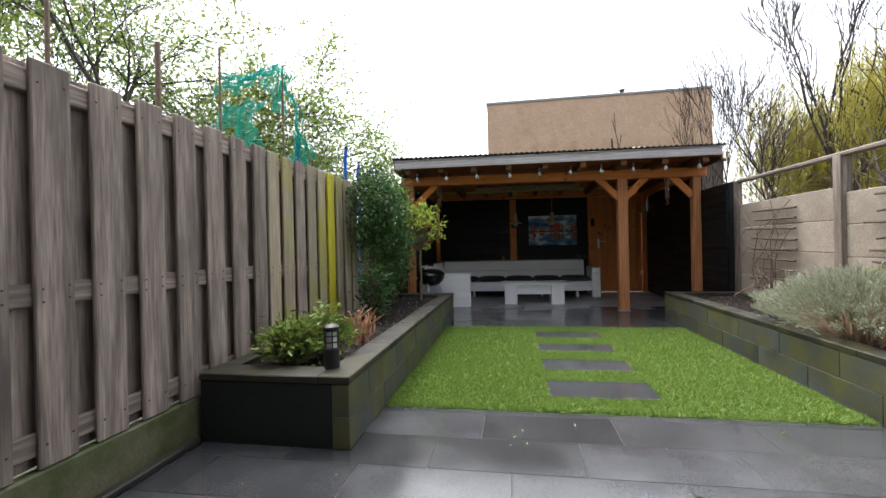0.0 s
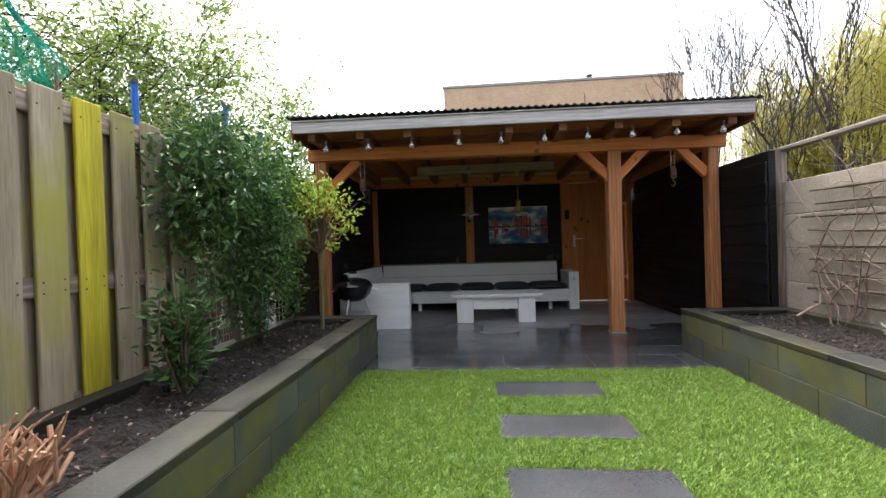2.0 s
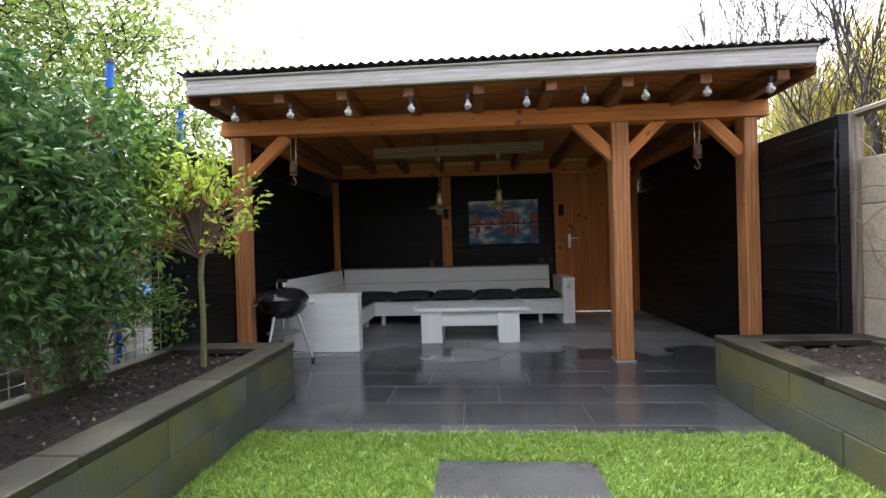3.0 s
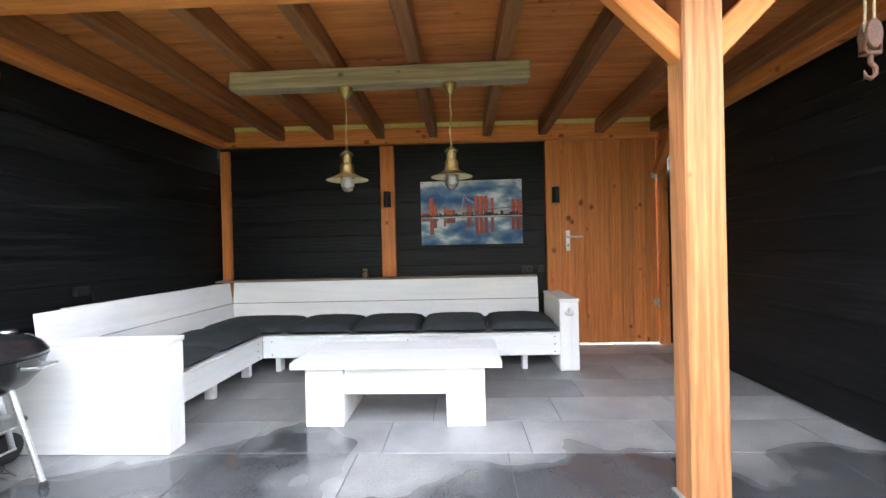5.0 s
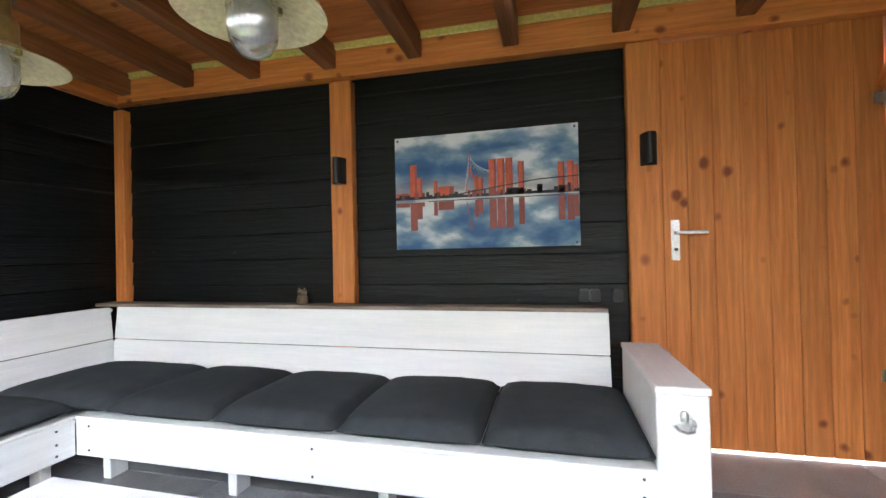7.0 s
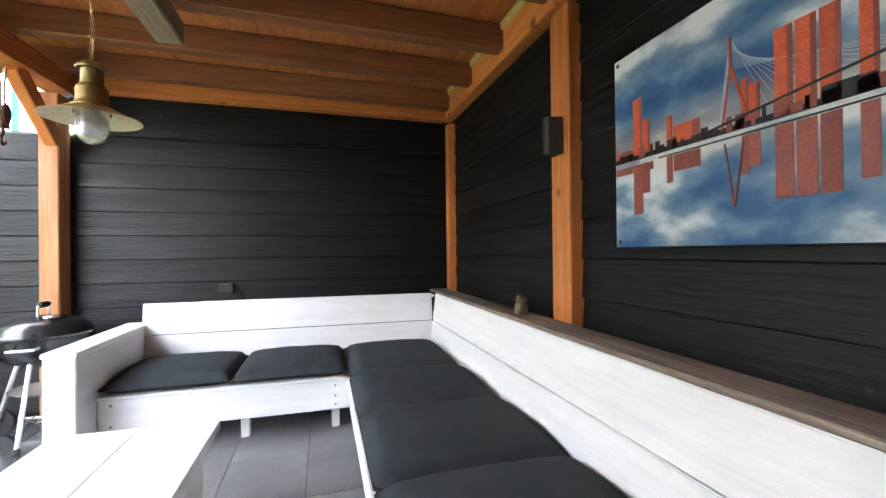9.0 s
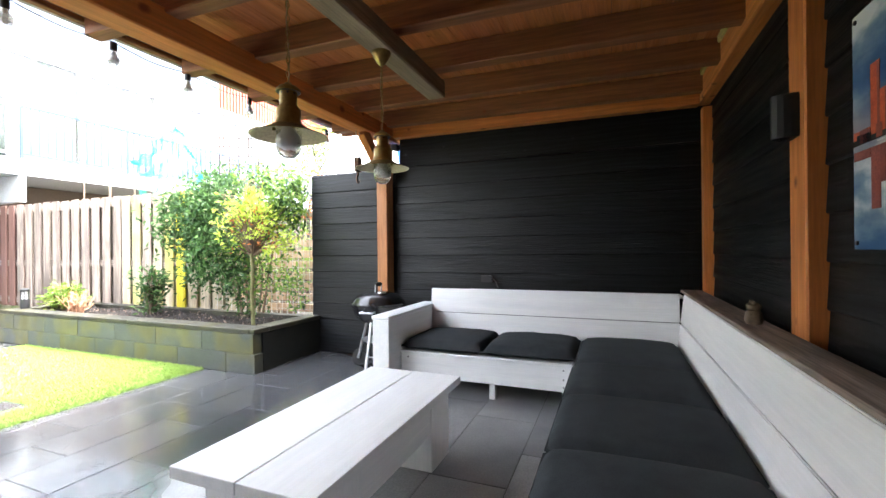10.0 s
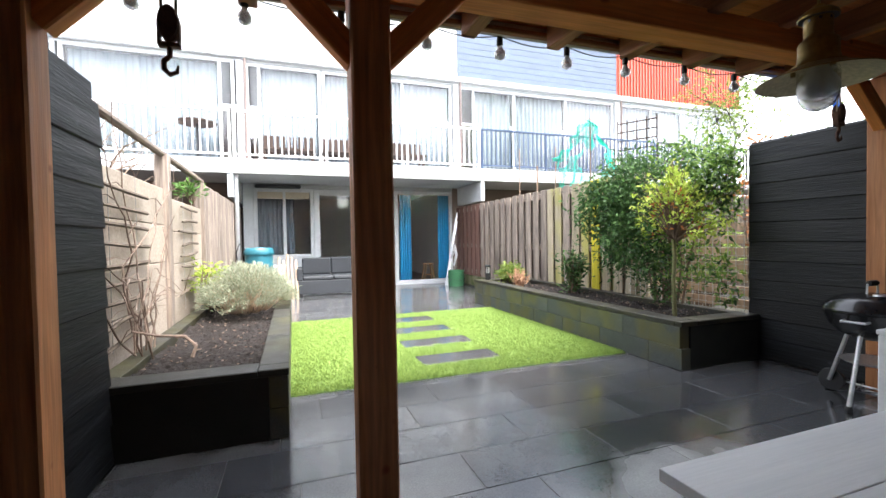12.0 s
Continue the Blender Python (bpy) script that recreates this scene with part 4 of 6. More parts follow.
bm = bmesh.new(); lathe(bm, [(0.2, 3.28), (0.2, 3.62), (0.40, 3.66), (0.42, 3.72), (0.36, 3.78), (0.0, 3.86)], 18, at=(0.92, 0.6, 0)); part("vent", bm, M["alu"], sh, "aluminium mushroom vent", smooth=True)

# ---- plants ----
M["bark"] = surf("grey_bark", (0.035, 0.028, 0.022), (0.075, 0.06, 0.048), rough=(0.8, 0.95), scale=10, stretch=(1, 1, 0.3), bump=0.8)
M["twig"] = surf("brown_twig", (0.13, 0.085, 0.06), (0.2, 0.14, 0.10), rough=(0.7, 0.9), scale=12, bump=0.4)
M["pale_twig"] = surf("pale_dead_stem", (0.42, 0.30, 0.21), (0.52, 0.40, 0.29), rough=(0.7, 0.9), scale=14, bump=0.4)
M["red_stem"] = surf("reddish_dead_stem", (0.34, 0.15, 0.08), (0.50, 0.32, 0.20), rough=(0.7, 0.9), scale=14, bump=0.4)
M["vine"] = surf("vine_bark", (0.15, 0.10, 0.075), (0.25, 0.18, 0.14), rough=(0.7, 0.9), scale=14, bump=0.4)
M["leaf_spring"] = leafy("spring_leaf", (0.16, 0.26, 0.05), (0.30, 0.38, 0.10), through=0.4)
M["leaf_dark"] = leafy("evergreen_leaf", (0.018, 0.055, 0.018), (0.10, 0.19, 0.055), rough=0.4, through=0.22)
M["leaf_mid"] = leafy("mid_green_leaf", (0.05, 0.12, 0.025), (0.13, 0.24, 0.05), rough=0.35)
M["leaf_fresh"] = leafy("fresh_climber_leaf", (0.08, 0.17, 0.03), (0.22, 0.34, 0.07), rough=0.35, through=0.3)
M["leaf_lime"] = leafy("lime_leaf", (0.24, 0.36, 0.04), (0.48, 0.56, 0.11), through=0.35)
M["leaf_yellow"] = leafy("variegated_leaf", (0.07, 0.15, 0.025), (0.30, 0.35, 0.085), rough=0.35)
M["leaf_willow"] = leafy("willow_leaf", (0.42, 0.38, 0.06), (0.60, 0.56, 0.17), through=0.5)
M["leaf_silver"] = leafy("lavender_leaf", (0.28, 0.31, 0.20), (0.46, 0.48, 0.38), rough=0.7)
M["leaf_rust"] = leafy("rust_leaf", (0.35, 0.12, 0.04), (0.45, 0.18, 0.06))
M["blade"] = leafy("turf_blade", (0.11, 0.21, 0.03), (0.34, 0.455, 0.115), rough=0.5, through=0.12)


def leaf_mesh(name, spots, ways, size, mat, parent=None, wide=0.42, seed=1, curl=0.25, label=""):
    """Many small folded leaves, at the spots, pointing along the ways."""
    g = np.random.default_rng(seed)
    n = len(spots)
    p, d = np.asarray(spots, float), np.asarray(ways, float) + g.normal(0, 0.35, (n, 3))
    d /= np.linalg.norm(d, axis=1, keepdims=True)
    side = np.cross(d, g.normal(0, 1, (n, 3)) + (0, 0, 1.2))
    side /= np.linalg.norm(side, axis=1, keepdims=True) + 1e-9
    up = np.cross(side, d)
    s = (np.full(n, size) * g.uniform(0.6, 1.25, n))[:, None]
    a, b = p + d * s * 0.32, p + d * s * 0.70
    tip = p + d * s - up * s * curl * 0.5
    w1, w2 = side * s * wide * 0.5, side * s * wide * 0.40
    v = np.stack([p, a + w1 + up * s * 0.07, b + w2 + up * s * 0.05, tip, b - w2 + up * s * 0.05, a - w1 + up * s * 0.07], 1).reshape(-1, 3)
    f = np.arange(n * 6).reshape(n, 6)
    faces = np.concatenate([f[:, [0, 1, 2, 3]], f[:, [0, 3, 4, 5]]])
    ob = raw(name, v.tolist(), faces.tolist(), mat, parent, label)
    return ob


def grow(base, way, length, radius, depth, g, out, tips, split=3, bend=0.35, droop=0.0, shrink=0.68, spread=0.75, upward=0.15):
    """Branches by recursion: out collects (points, radii), tips collects (place, direction)."""
    pts, rad = [Vector(base)], [radius]
    d = Vector(way).normalized()
    n = 4
    for k in range(n):
        d = (d + Vector((g.gauss(0, bend), g.gauss(0, bend), g.gauss(0, bend) + upward - droop)) * 0.35).normalized()
        pts.append(pts[-1] + d * length / n)
        rad.append(radius * (1 - 0.5 * (k + 1) / n))
        if depth <= 1:
            tips.append((pts[-1].copy(), d.copy()))
    out.append((pts, rad))
    if depth == 0:
        return
    for k in range(split + (1 if g.random() < 0.4 else 0)):
        i = g.randint(1, n)
        nd_ = (d + Vector((g.gauss(0, spread), g.gauss(0, spread), g.gauss(0, spread * 0.7)))).normalized()
        grow(pts[i], nd_, length * shrink * g.uniform(0.8, 1.15), rad[i] * 0.62, depth - 1, g, out, tips, split, bend, droop, shrink, spread, upward)


def tree(name, base, label, trunk_h, trunk_r, depth, seed, leaf=None, leaf_size=0.06, per_tip=3, split=3, spread=0.75, droop=0.0, bark="bark", length=None, jitter=0.15, lean=(0, 0, 1), seg=5, upward=0.15, wide=0.45, thin=0.004):
    g = random.Random(seed)
    t = thing(name, base, label, "tree")
    out, tips = [], []
    grow((0, 0, 0), lean, trunk_h, trunk_r, depth, g, out, tips, split=split, spread=spread, droop=droop, upward=upward, shrink=length or 0.68)
    bm = bmesh.new(); tube(bm, out[0][0], out[0][1], 8); part("trunk", bm, M[bark], t, smooth=True)
    # nothing grows through the fences
    def clear(p):
        return p.x + base[0] < -2.3 if base[0] < 0 else p.x + base[0] > 3.25 or p.y + base[1] > 11
    tips = [q for q in tips if clear(q[0])]
    bm = bmesh.new()
    for pts, rad in [q for q in out[1:] if all(clear(p) for p in q[0])]:
        tube(bm, pts, [max(r, thin) for r in rad], seg if rad[0] > 0.02 else 3)
    tagged(part("branchwork", bm, M[bark], t, smooth=True), kind="stuff")
    if leaf:
        spots, ways = [], []
        for p, d in tips:
            for k in range(per_tip):
                spots.append(p + Vector((g.gauss(0, jitter), g.gauss(0, jitter), g.gauss(0, jitter))))
                ways.append(d + Vector((0, 0, -0.3)))
        leaf_mesh("crown", spots, ways, leaf_size, M[leaf], t, seed=seed, wide=wide)
    return t


# trees beyond the fences
tree("tree", (-5.4, 5.6, -0.06), "tall broadleaf tree with sparse fresh green leaves", 3.0, 0.16, 5, 11, "leaf_spring", 0.085, 6, spread=0.7, jitter=0.14, length=0.78, thin=0.006)
tree("tree", (-6.4, 10.5, -0.06), "multi-branched tree with sparse fresh green leaves", 2.3, 0.14, 5, 23, "leaf_spring", 0.085, 6, spread=0.8, jitter=0.16, length=0.78, thin=0.006)
tree("tree", (-9.0, 7.0, -0.06), "tall broadleaf tree with sparse fresh green leaves", 3.4, 0.18, 5, 31, "leaf_spring", 0.085, 6, spread=0.7, jitter=0.16, length=0.78, thin=0.006)
tree("tree", (-4.3, 11.5, -0.06), "small garden tree in fresh green leaf", 1.9, 0.08, 4, 41, "leaf_spring", 0.09, 5, spread=0.75, jitter=0.12)
tree("tree", (-6.1, 7.7, -0.06), "tall broadleaf tree with sparse fresh green leaves", 2.9, 0.14, 5, 59, "leaf_spring", 0.085, 6, spread=0.75, jitter=0.14, length=0.76, thin=0.006)
tree("bare_tree", (5.2, 8.8, -0.06), "leafless dark-barked garden tree", 2.1, 0.06, 4, 5, None, split=4, spread=0.6, upward=0.4, length=0.74, thin=0.004)
tree("bare_tree", (5.0, 6.6, -0.06), "leafless dark-barked garden tree", 1.9, 0.065, 4, 8, None, spread=0.62, upward=0.35, length=0.74, thin=0.004)
tree("bare_tree", (7.2, 11.0, -0.06), "leafless pale-stemmed tree with upright branches", 3.6, 0.09, 4, 15, None, split=4, spread=0.38, upward=0.55, thin=0.008)
tree("bare_tree", (3.4, 14.5, -0.06), "slender leafless sapling behind the roof", 4.6, 0.05, 2, 16, None, split=3, spread=0.5, upward=0.5, length=0.45, thin=0.014)

tree("bare_tree", (5.2, 11.7, -0.06), "slim leafless tree with upright thin branches", 2.5, 0.05, 4, 19, None, split=4, spread=0.34, upward=0.6, length=0.74, thin=0.005)
tree("tree", (-5.3, 3.1, -0.06), "small garden tree in fresh green leaf", 1.9, 0.06, 4, 47, "leaf_spring", 0.07, 4, spread=0.7, jitter=0.12)

# weeping willow: limbs with curtains of hanging shoots
g = random.Random(77)
wi = thing("willow_tree", (9.6, 12.6, -0.06), "large weeping willow with yellow-green hanging shoots", "tree")
out, tips = [], []
grow((0, 0, 0), (0, 0, 1), 4.2, 0.3, 3, g, out, tips, split=4, spread=0.8, shrink=0.68, upward=0.25)
bm = bmesh.new(); tube(bm, out[0][0], out[0][1], 8); part("trunk", bm, M["bark"], wi, smooth=True)
bm = bmesh.new()
for pts, rad in out[1:]:
    tube(bm, pts, rad, 4)
tagged(part("branchwork", bm, M["bark"], wi, smooth=True), kind="stuff")
spots, ways = [], []
bm = bmesh.new()
for p, d in tips:
    for k in range(8):
        q = p + Vector((g.gauss(0, 0.4), g.gauss(0, 0.4), g.gauss(0.2, 0.3)))
        ln = g.uniform(0.8, 2.6)
        dx, dy = g.gauss(0, 0.12), g.gauss(0, 0.12)
        tube(bm, [q, q + Vector((dx, dy, -ln * 0.5)), q + Vector((dx * 1.3, dy * 1.3, -ln))], 0.006, 3)
        for i in range(int(ln * 15)):
            u = g.random()
            spots.append(q + Vector((dx * u * 1.3, dy * u * 1.3, -ln * u)) + Vector((g.gauss(0, 0.03), g.gauss(0, 0.03), 0)))
            ways.append((g.gauss(0, 0.6), g.gauss(0, 0.6), -1))
tagged(part("hanging_growth", bm, M["leaf_willow"], wi), kind="stuff")
leaf_mesh("crown", spots, ways, 0.10, M["leaf_willow"], wi, wide=0.22)


def shrub(name, base, label, rx, ry, h, stems, leaf, size, n, seed, bark="twig", shell=0.5, wide=0.45, group="", full=False):
    """A bush: stems from the base and leaves gathered near its uneven outline."""
    g = random.Random(seed)
    t = thing(name, base, label, "shrub", group)
    bm = bmesh.new()
    ends = []
    for k in range(stems):
        a, r = g.uniform(0, 6.283), g.uniform(0.2, 0.95)
        e = Vector((rx * r * math.cos(a), ry * r * math.sin(a), h * g.uniform(0.55, 1.0) * (1 - 0.3 * r * r)))
        m_ = e * 0.5 + Vector((g.gauss(0, 0.03), g.gauss(0, 0.03), 0.05))
        tube(bm, [(e.x * 0.08, e.y * 0.08, -0.03), m_, e], [0.008, 0.006, 0.003], 4)
        ends.append((m_, e))
    part("stemwork", bm, M[bark], t)
    spots, ways = [], []
    for k in range(n):
        m_, e = g.choice(ends)
        u = g.random() ** shell
        low = Vector((e.x * 0.25, e.y * 0.25, 0.03))
        p = (low.lerp(m_, u * 2) if u < 0.5 else m_.lerp(e, u * 2 - 1)) if full else m_.lerp(e, u)
        p += Vector((g.gauss(0, 0.05), g.gauss(0, 0.05), g.gauss(0, 0.04)))
        spots.append(p)
        ways.append((p.x / max(rx, .01) + g.gauss(0, .4), p.y / max(ry, .01) + g.gauss(0, .4), g.uniform(-0.1, 0.9)))
    leaf_mesh("foliage", spots, ways, size, M[leaf], t, wide=wide, seed=seed)
    return t


for k, (x_, y_, r_, h_) in enumerate(((-1.44, 2.42, 0.15, 0.27), (-1.34, 2.63, 0.14, 0.30))):
    shrub("shrub", (x_, y_, 0.345), "low variegated evergreen shrub with yellow-green leaves", r_, r_, h_, 40, "leaf_yellow", 0.055, 900, 3 + k, wide=0.45, full=True, group="variegated shrubs in the bed")
lau = shrub("laurel_shrub", (-1.44, 4.06, 0.345), "young upright laurel with glossy leaves", 0.12, 0.12, 0.66, 16, "leaf_dark", 0.062, 620, 4, shell=0.8, wide=0.38, full=True)

# cut-back hydrangea: pale bare stems
dh = thing("cut_back_shrub", (-1.22, 3.06, 0.345), "cut-back shrub of pale bare stems", "shrub")
g = random.Random(9)
bm = bmesh.new()
for k in range(26):
    a, r = g.uniform(0, 6.28), g.uniform(0.05, 0.20)
    hh, w = g.uniform(0.10, 0.27), g.uniform(0.006, 0.012)
    kink = Vector((r * 0.7 * math.cos(a) + g.gauss(0, 0.015), r * 0.7 * math.sin(a) + g.gauss(0, 0.015), hh * 0.55))
    end = Vector((r * math.cos(a + 0.3), r * math.sin(a + 0.3), hh))
    tube(bm, [(0.07 * math.cos(a), 0.07 * math.sin(a), -0.02), kink * 0.6, kink, end], [w * 1.1, w, w * 0.9, w * 0.75], 6)
    for f in range(g.randint(1, 2)):
        tip = kink + Vector((g.gauss(0, 0.06), g.gauss(0, 0.06), g.uniform(0.04, 0.15)))
        tube(bm, [kink, kink.lerp(tip, 0.5) + Vector((0, 0, 0.012)), tip], [w * 0.7, w * 0.55, w * 0.4], 5)
part("stemwork", bm, M["red_stem"], dh, smooth=True)

# standard tree with ball crown
bt_ = thing("standard_tree", (-1.33, 5.73, 0.345), "small standard tree with a lime-green ball crown", "tree")
bm = bmesh.new(); tube(bm, [(0, 0, -0.03), (0.012, -0.005, 0.3), (0.0, 0.0, 0.55), (0.015, 0.0, 0.70)], [0.019, 0.017, 0.017, 0.018], 8); part("trunk", bm, surf("green_bark", (0.13, 0.13, 0.05), (0.19, 0.18, 0.08), rough=(0.7, 0.9), scale=14), bt_, smooth=True)
g = random.Random(12)
bm = bmesh.new()
spots, ways, low, lways = [], [], [], []
for k in range(95):
    a, el = g.uniform(0, 6.28), g.uniform(-0.15, 1.45)
    L = g.uniform(0.34, 0.58)
    e = Vector((0.8 * L * math.cos(a) * math.cos(el), 0.8 * L * math.sin(a) * math.cos(el), 0.68 + 0.10 + L * 1.05 * (math.sin(el) * 0.95 + 0.08)))
    m_ = Vector((e.x * 0.35, e.y * 0.35, 0.68 + (e.z - 0.68) * 0.6))
    tube(bm, [(0, 0, 0.67), m_, e], [0.007, 0.005, 0.002], 4)
    for i in range(14):
        u = g.uniform(0.2, 1.0)
        p = m_.lerp(e, u) + Vector((g.gauss(0, .025), g.gauss(0, .025), g.gauss(0, .025)))
        (spots if u > 0.30 else low).append(p); (ways if u > 0.30 else lways).append(e - m_)
tagged(part("branchwork", bm, M["twig"], bt_), kind="stuff")
leaf_mesh("crown", spots, ways, 0.052, M["leaf_lime"], bt_, wide=0.42, seed=3)
leaf_mesh("inner_leaves", low, lways, 0.05, M["leaf_rust"], bt_, wide=0.4, seed=4)

# climbing evergreen on the wire trellis
hd = thing("climbing_evergreen", (-1.80, 5.3, 0.345), "dense glossy dark-green climber on a wire trellis", "climber")
g = random.Random(21)
spots, ways, fresh, fways = [], [], [], []
clumps = []
for k in range(250):
    y = g.uniform(-0.95, 0.74)
    top = 1.53 + 0.05 * math.sin(y * 9) - 0.03 * y
    z = g.uniform(0.10, top)
    open_side = max(0.0, min(1.0, (y - 0.0) / 0.3))
    if z < 0.35 and g.random() < 0.6:
        continue
    if z < 1.02 and g.random() < 0.78 * open_side:
        continue
    if y < -0.6 and z < 0.75:
        continue
    deep = 0.05 + 0.40 * max(0, math.sin(max(0.0, min(1, (z - 0.02) / 1.75)) * 3.0)) ** 0.7 * (1 - 0.62 * open_side)
    clumps.append(Vector((g.uniform(0.0, deep), y, z)))
for k in range(16):
    y0 = g.uniform(-0.5, 0.5)
    bm = bmesh.new()
    tube(bm, [(0.05, y0 * 0.5, -0.02), (0.03, y0 * 0.8, 0.5), (0.08, y0 + g.gauss(0, .1), 1.0), (0.12, y0 + g.gauss(0, .2), 1.5)], [0.012, 0.01, 0.008, 0.004], 5)
    part("stem", bm, M["twig"], hd)
for c in clumps:
    for k in range(64):
        p = c + Vector((g.gauss(0, .07), g.gauss(0, .09), g.gauss(0, .08)))
        p.x, p.y = max(p.x, -0.08), min(p.y, 0.68 + 0.04 * math.sin(p.z * 40))
        w = (p - c) + Vector((0.12, 0, -0.05))
        if c.y > 0.05 and g.random() < 0.65:
            fresh.append(p); fways.append(w)
        else:
            spots.append(p); ways.append(w)
leaf_mesh("foliage", spots, ways, 0.058, M["leaf_dark"], hd, wide=0.40, seed=5)
leaf_mesh("fresh_foliage", fresh, fways, 0.055, M["leaf_fresh"], hd, wide=0.40, seed=6)
tr = structure(thing("wire_trellis", (0, 0, 0), "galvanised wire mesh trellis panel", "trellis"), "galvanised wire mesh trellis panel", "trellis")
M["wire"] = plain("galvanised_wire", (0.45, 0.45, 0.43), 0.45, 0.7)
bm = bmesh.new()
y = 4.66
while y < 6.04:
    tube(bm, [(-1.83, y, 0.33), (-1.83, y, 1.80)], 0.0028, 4); y += 0.075
part("upright_wires", bm, M["wire"], tr)
bm = bmesh.new()
z = 0.36
while z < 1.81:
    tube(bm, [(-1.826, 4.64, z), (-1.826, 6.05, z)], 0.0028, 4); z += 0.075
part("cross_wires", bm, M["wire"], tr)

# lavender
lv = thing("lavender_bush", (2.43, 3.50, 0.345), "wide silvery grey-green lavender bush spilling over the coping", "shrub")
g = random.Random(31)
bm = bmesh.new()
spots, ways = [], []
for k in range(900):
    a, r = g.uniform(0, 6.283), math.sqrt(g.random())
    ex, ey = 0.50 * r * math.cos(a), 0.95 * r * math.sin(a)
    hgt = 0.44 * (1 - 0.75 * r ** 2.2) + g.gauss(0, 0.03) + 0.03
    e = Vector((ex * 1.05, ey * 1.05, max(0.04, hgt)))
    if e.x > 0.42:
        e.x = 0.42
    b0 = Vector((ex * 0.45, ey * 0.5, 0.0))
    m_ = b0.lerp(e, 0.55) + Vector((0, 0, 0.04))
    if k % 2 == 0:
        tube(bm, [b0, m_, e], [0.004, 0.003, 0.0015], 3)
    for i in range(16):
        u = g.uniform(0.45, 1.0)
        p = m_.lerp(e, (u - 0.45) / 0.55) + Vector((g.gauss(0, .014), g.gauss(0, .014), g.gauss(0, .014)))
        spots.append(p); ways.append((e - m_).normalized() + Vector((0, 0, 0.3)))
part("stemwork", bm, M["pale_twig"], lv)
leaf_mesh("foliage", spots, ways, 0.042, M["leaf_silver"], lv, wide=0.2, seed=8)

# climbing ladders of sticks with bare twining stems on the right wall
M["stick"] = surf("dark_stick", (0.07, 0.05, 0.035), (0.13, 0.10, 0.075), rough=(0.8, 0.95), scale=16, bump=0.6)
for cy, n_, z0, w_, pr in ((5.5, 9, 0.50, 0.85, 0.115), (3.75, 8, 0.62, 0.70, 0.115)):
    ld = thing("stick_ladder", (FR - 0.012, cy, 0.345), "ladder of dark sticks on wire against the slab wall", "plant ladder", "stick ladders on the wall")
    g = random.Random(int(cy * 10))
    for k in range(n_):
        z = z0 - 0.345 + k * pr
        bm = bmesh.new(); o = g.uniform(-0.06, 0.06)
        tube(bm, [(0, -w_ / 2 + o, z + g.gauss(0, .008)), (0.004, o, z + g.gauss(0, .006)), (0, w_ / 2 + o + g.gauss(0, .04), z + g.gauss(0, .012))], [0.013, 0.014, 0.010], 5)
        part("rung", bm, M["stick"], ld, smooth=True)
    for s_ in (-0.3, 0.25):
        bm = bmesh.new(); tube(bm, [(0.012, s_ * w_, 0.1), (0.012, s_ * w_, z + 0.1)], 0.002, 4); part("wire", bm, M["wire"], ld)
vi = thing("bare_vine", (2.78, 5.45, 0.345), "leafless twining vine with pale brown stems", "climber")
g = random.Random(44)
bm = bmesh.new()
for k in range(11):
    p = Vector((g.uniform(0.02, 0.13), g.gauss(0, 0.05), 0.0))
    pts = [p]
    d = Vector((0.02, g.gauss(-0.12, 0.4), 1))
    for i in range(g.randint(6, 12)):
        d = (d + Vector((0, g.gauss(-0.02, 0.45), g.gauss(0, 0.25)))).normalized()
        q = pts[-1] + d * 0.14
        q.x = min(max(q.x + g.gauss(0, 0.02), 0.03), 0.17)
        pts.append(q)
    tube(bm, pts, [0.0055 * (1 - 0.8 * i / len(pts)) + 0.0012 for i in range(len(pts))], 5)
    for i in range(2, len(pts), 2):
        e = pts[i] + Vector((g.gauss(-0.03, .04), g.gauss(0, .16), g.gauss(0.03, .1)))
        e.x = min(e.x, 0.17)
        tube(bm, [pts[i], pts[i].lerp(e, .5) + Vector((0, 0, .02)), e], [0.004, 0.003, 0.0015], 3)
tube(bm, [(-0.20, 0.10, 0.0), (-0.22, 0.08, 0.07), (-0.15, 0.05, 0.13), (-0.02, 0.12, 0.16), (0.08, 0.25, 0.22)], [0.013, 0.012, 0.010, 0.008, 0.006], 6)
part("stemwork", bm, M["vine"], vi, smooth=True)
# branches reaching over the wall top
hb = thing("overhanging_branches", (3.25, 5.2, 1.3), "tangle of bare branches reaching over the wall rail", "branches")
bm = bmesh.new()
for k in range(26):
    p = Vector((0.15, g.uniform(-2.2, 1.0), g.uniform(-0.1, 0.3)))
    pts = [p]
    d = Vector((-0.2, g.gauss(0, 1), 0.5))
    for i in range(6):
        d = (d + Vector((g.gauss(-0.05, .2), g.gauss(0, .4), g.gauss(0.02, .3)))).normalized()
        pts.append(pts[-1] + d * 0.16)
    tube(bm, pts, [0.008, 0.007, 0.006, 0.005, 0.004, 0.003, 0.0015], 4)
tube(bm, [(0.15, 0, -1.36), (0.15, 0, -0.6), (0.12, 0.1, 0.0)], [0.035, 0.03, 0.02], 6)
part("stemwork", bm, M["twig"], hb, smooth=True)
shrub("climbing_leaves", (2.82, 3.55, 0.345), "fresh green climber at the foot of the slab wall", 0.10, 0.22, 0.70, 16, "leaf_lime", 0.055, 220, 51)
iv = shrub("ivy_tuft", (3.03, 3.1, 1.50), "tuft of fresh green ivy on the wall top", 0.08, 0.4, 0.28, 12, "leaf_mid", 0.06, 160, 52)
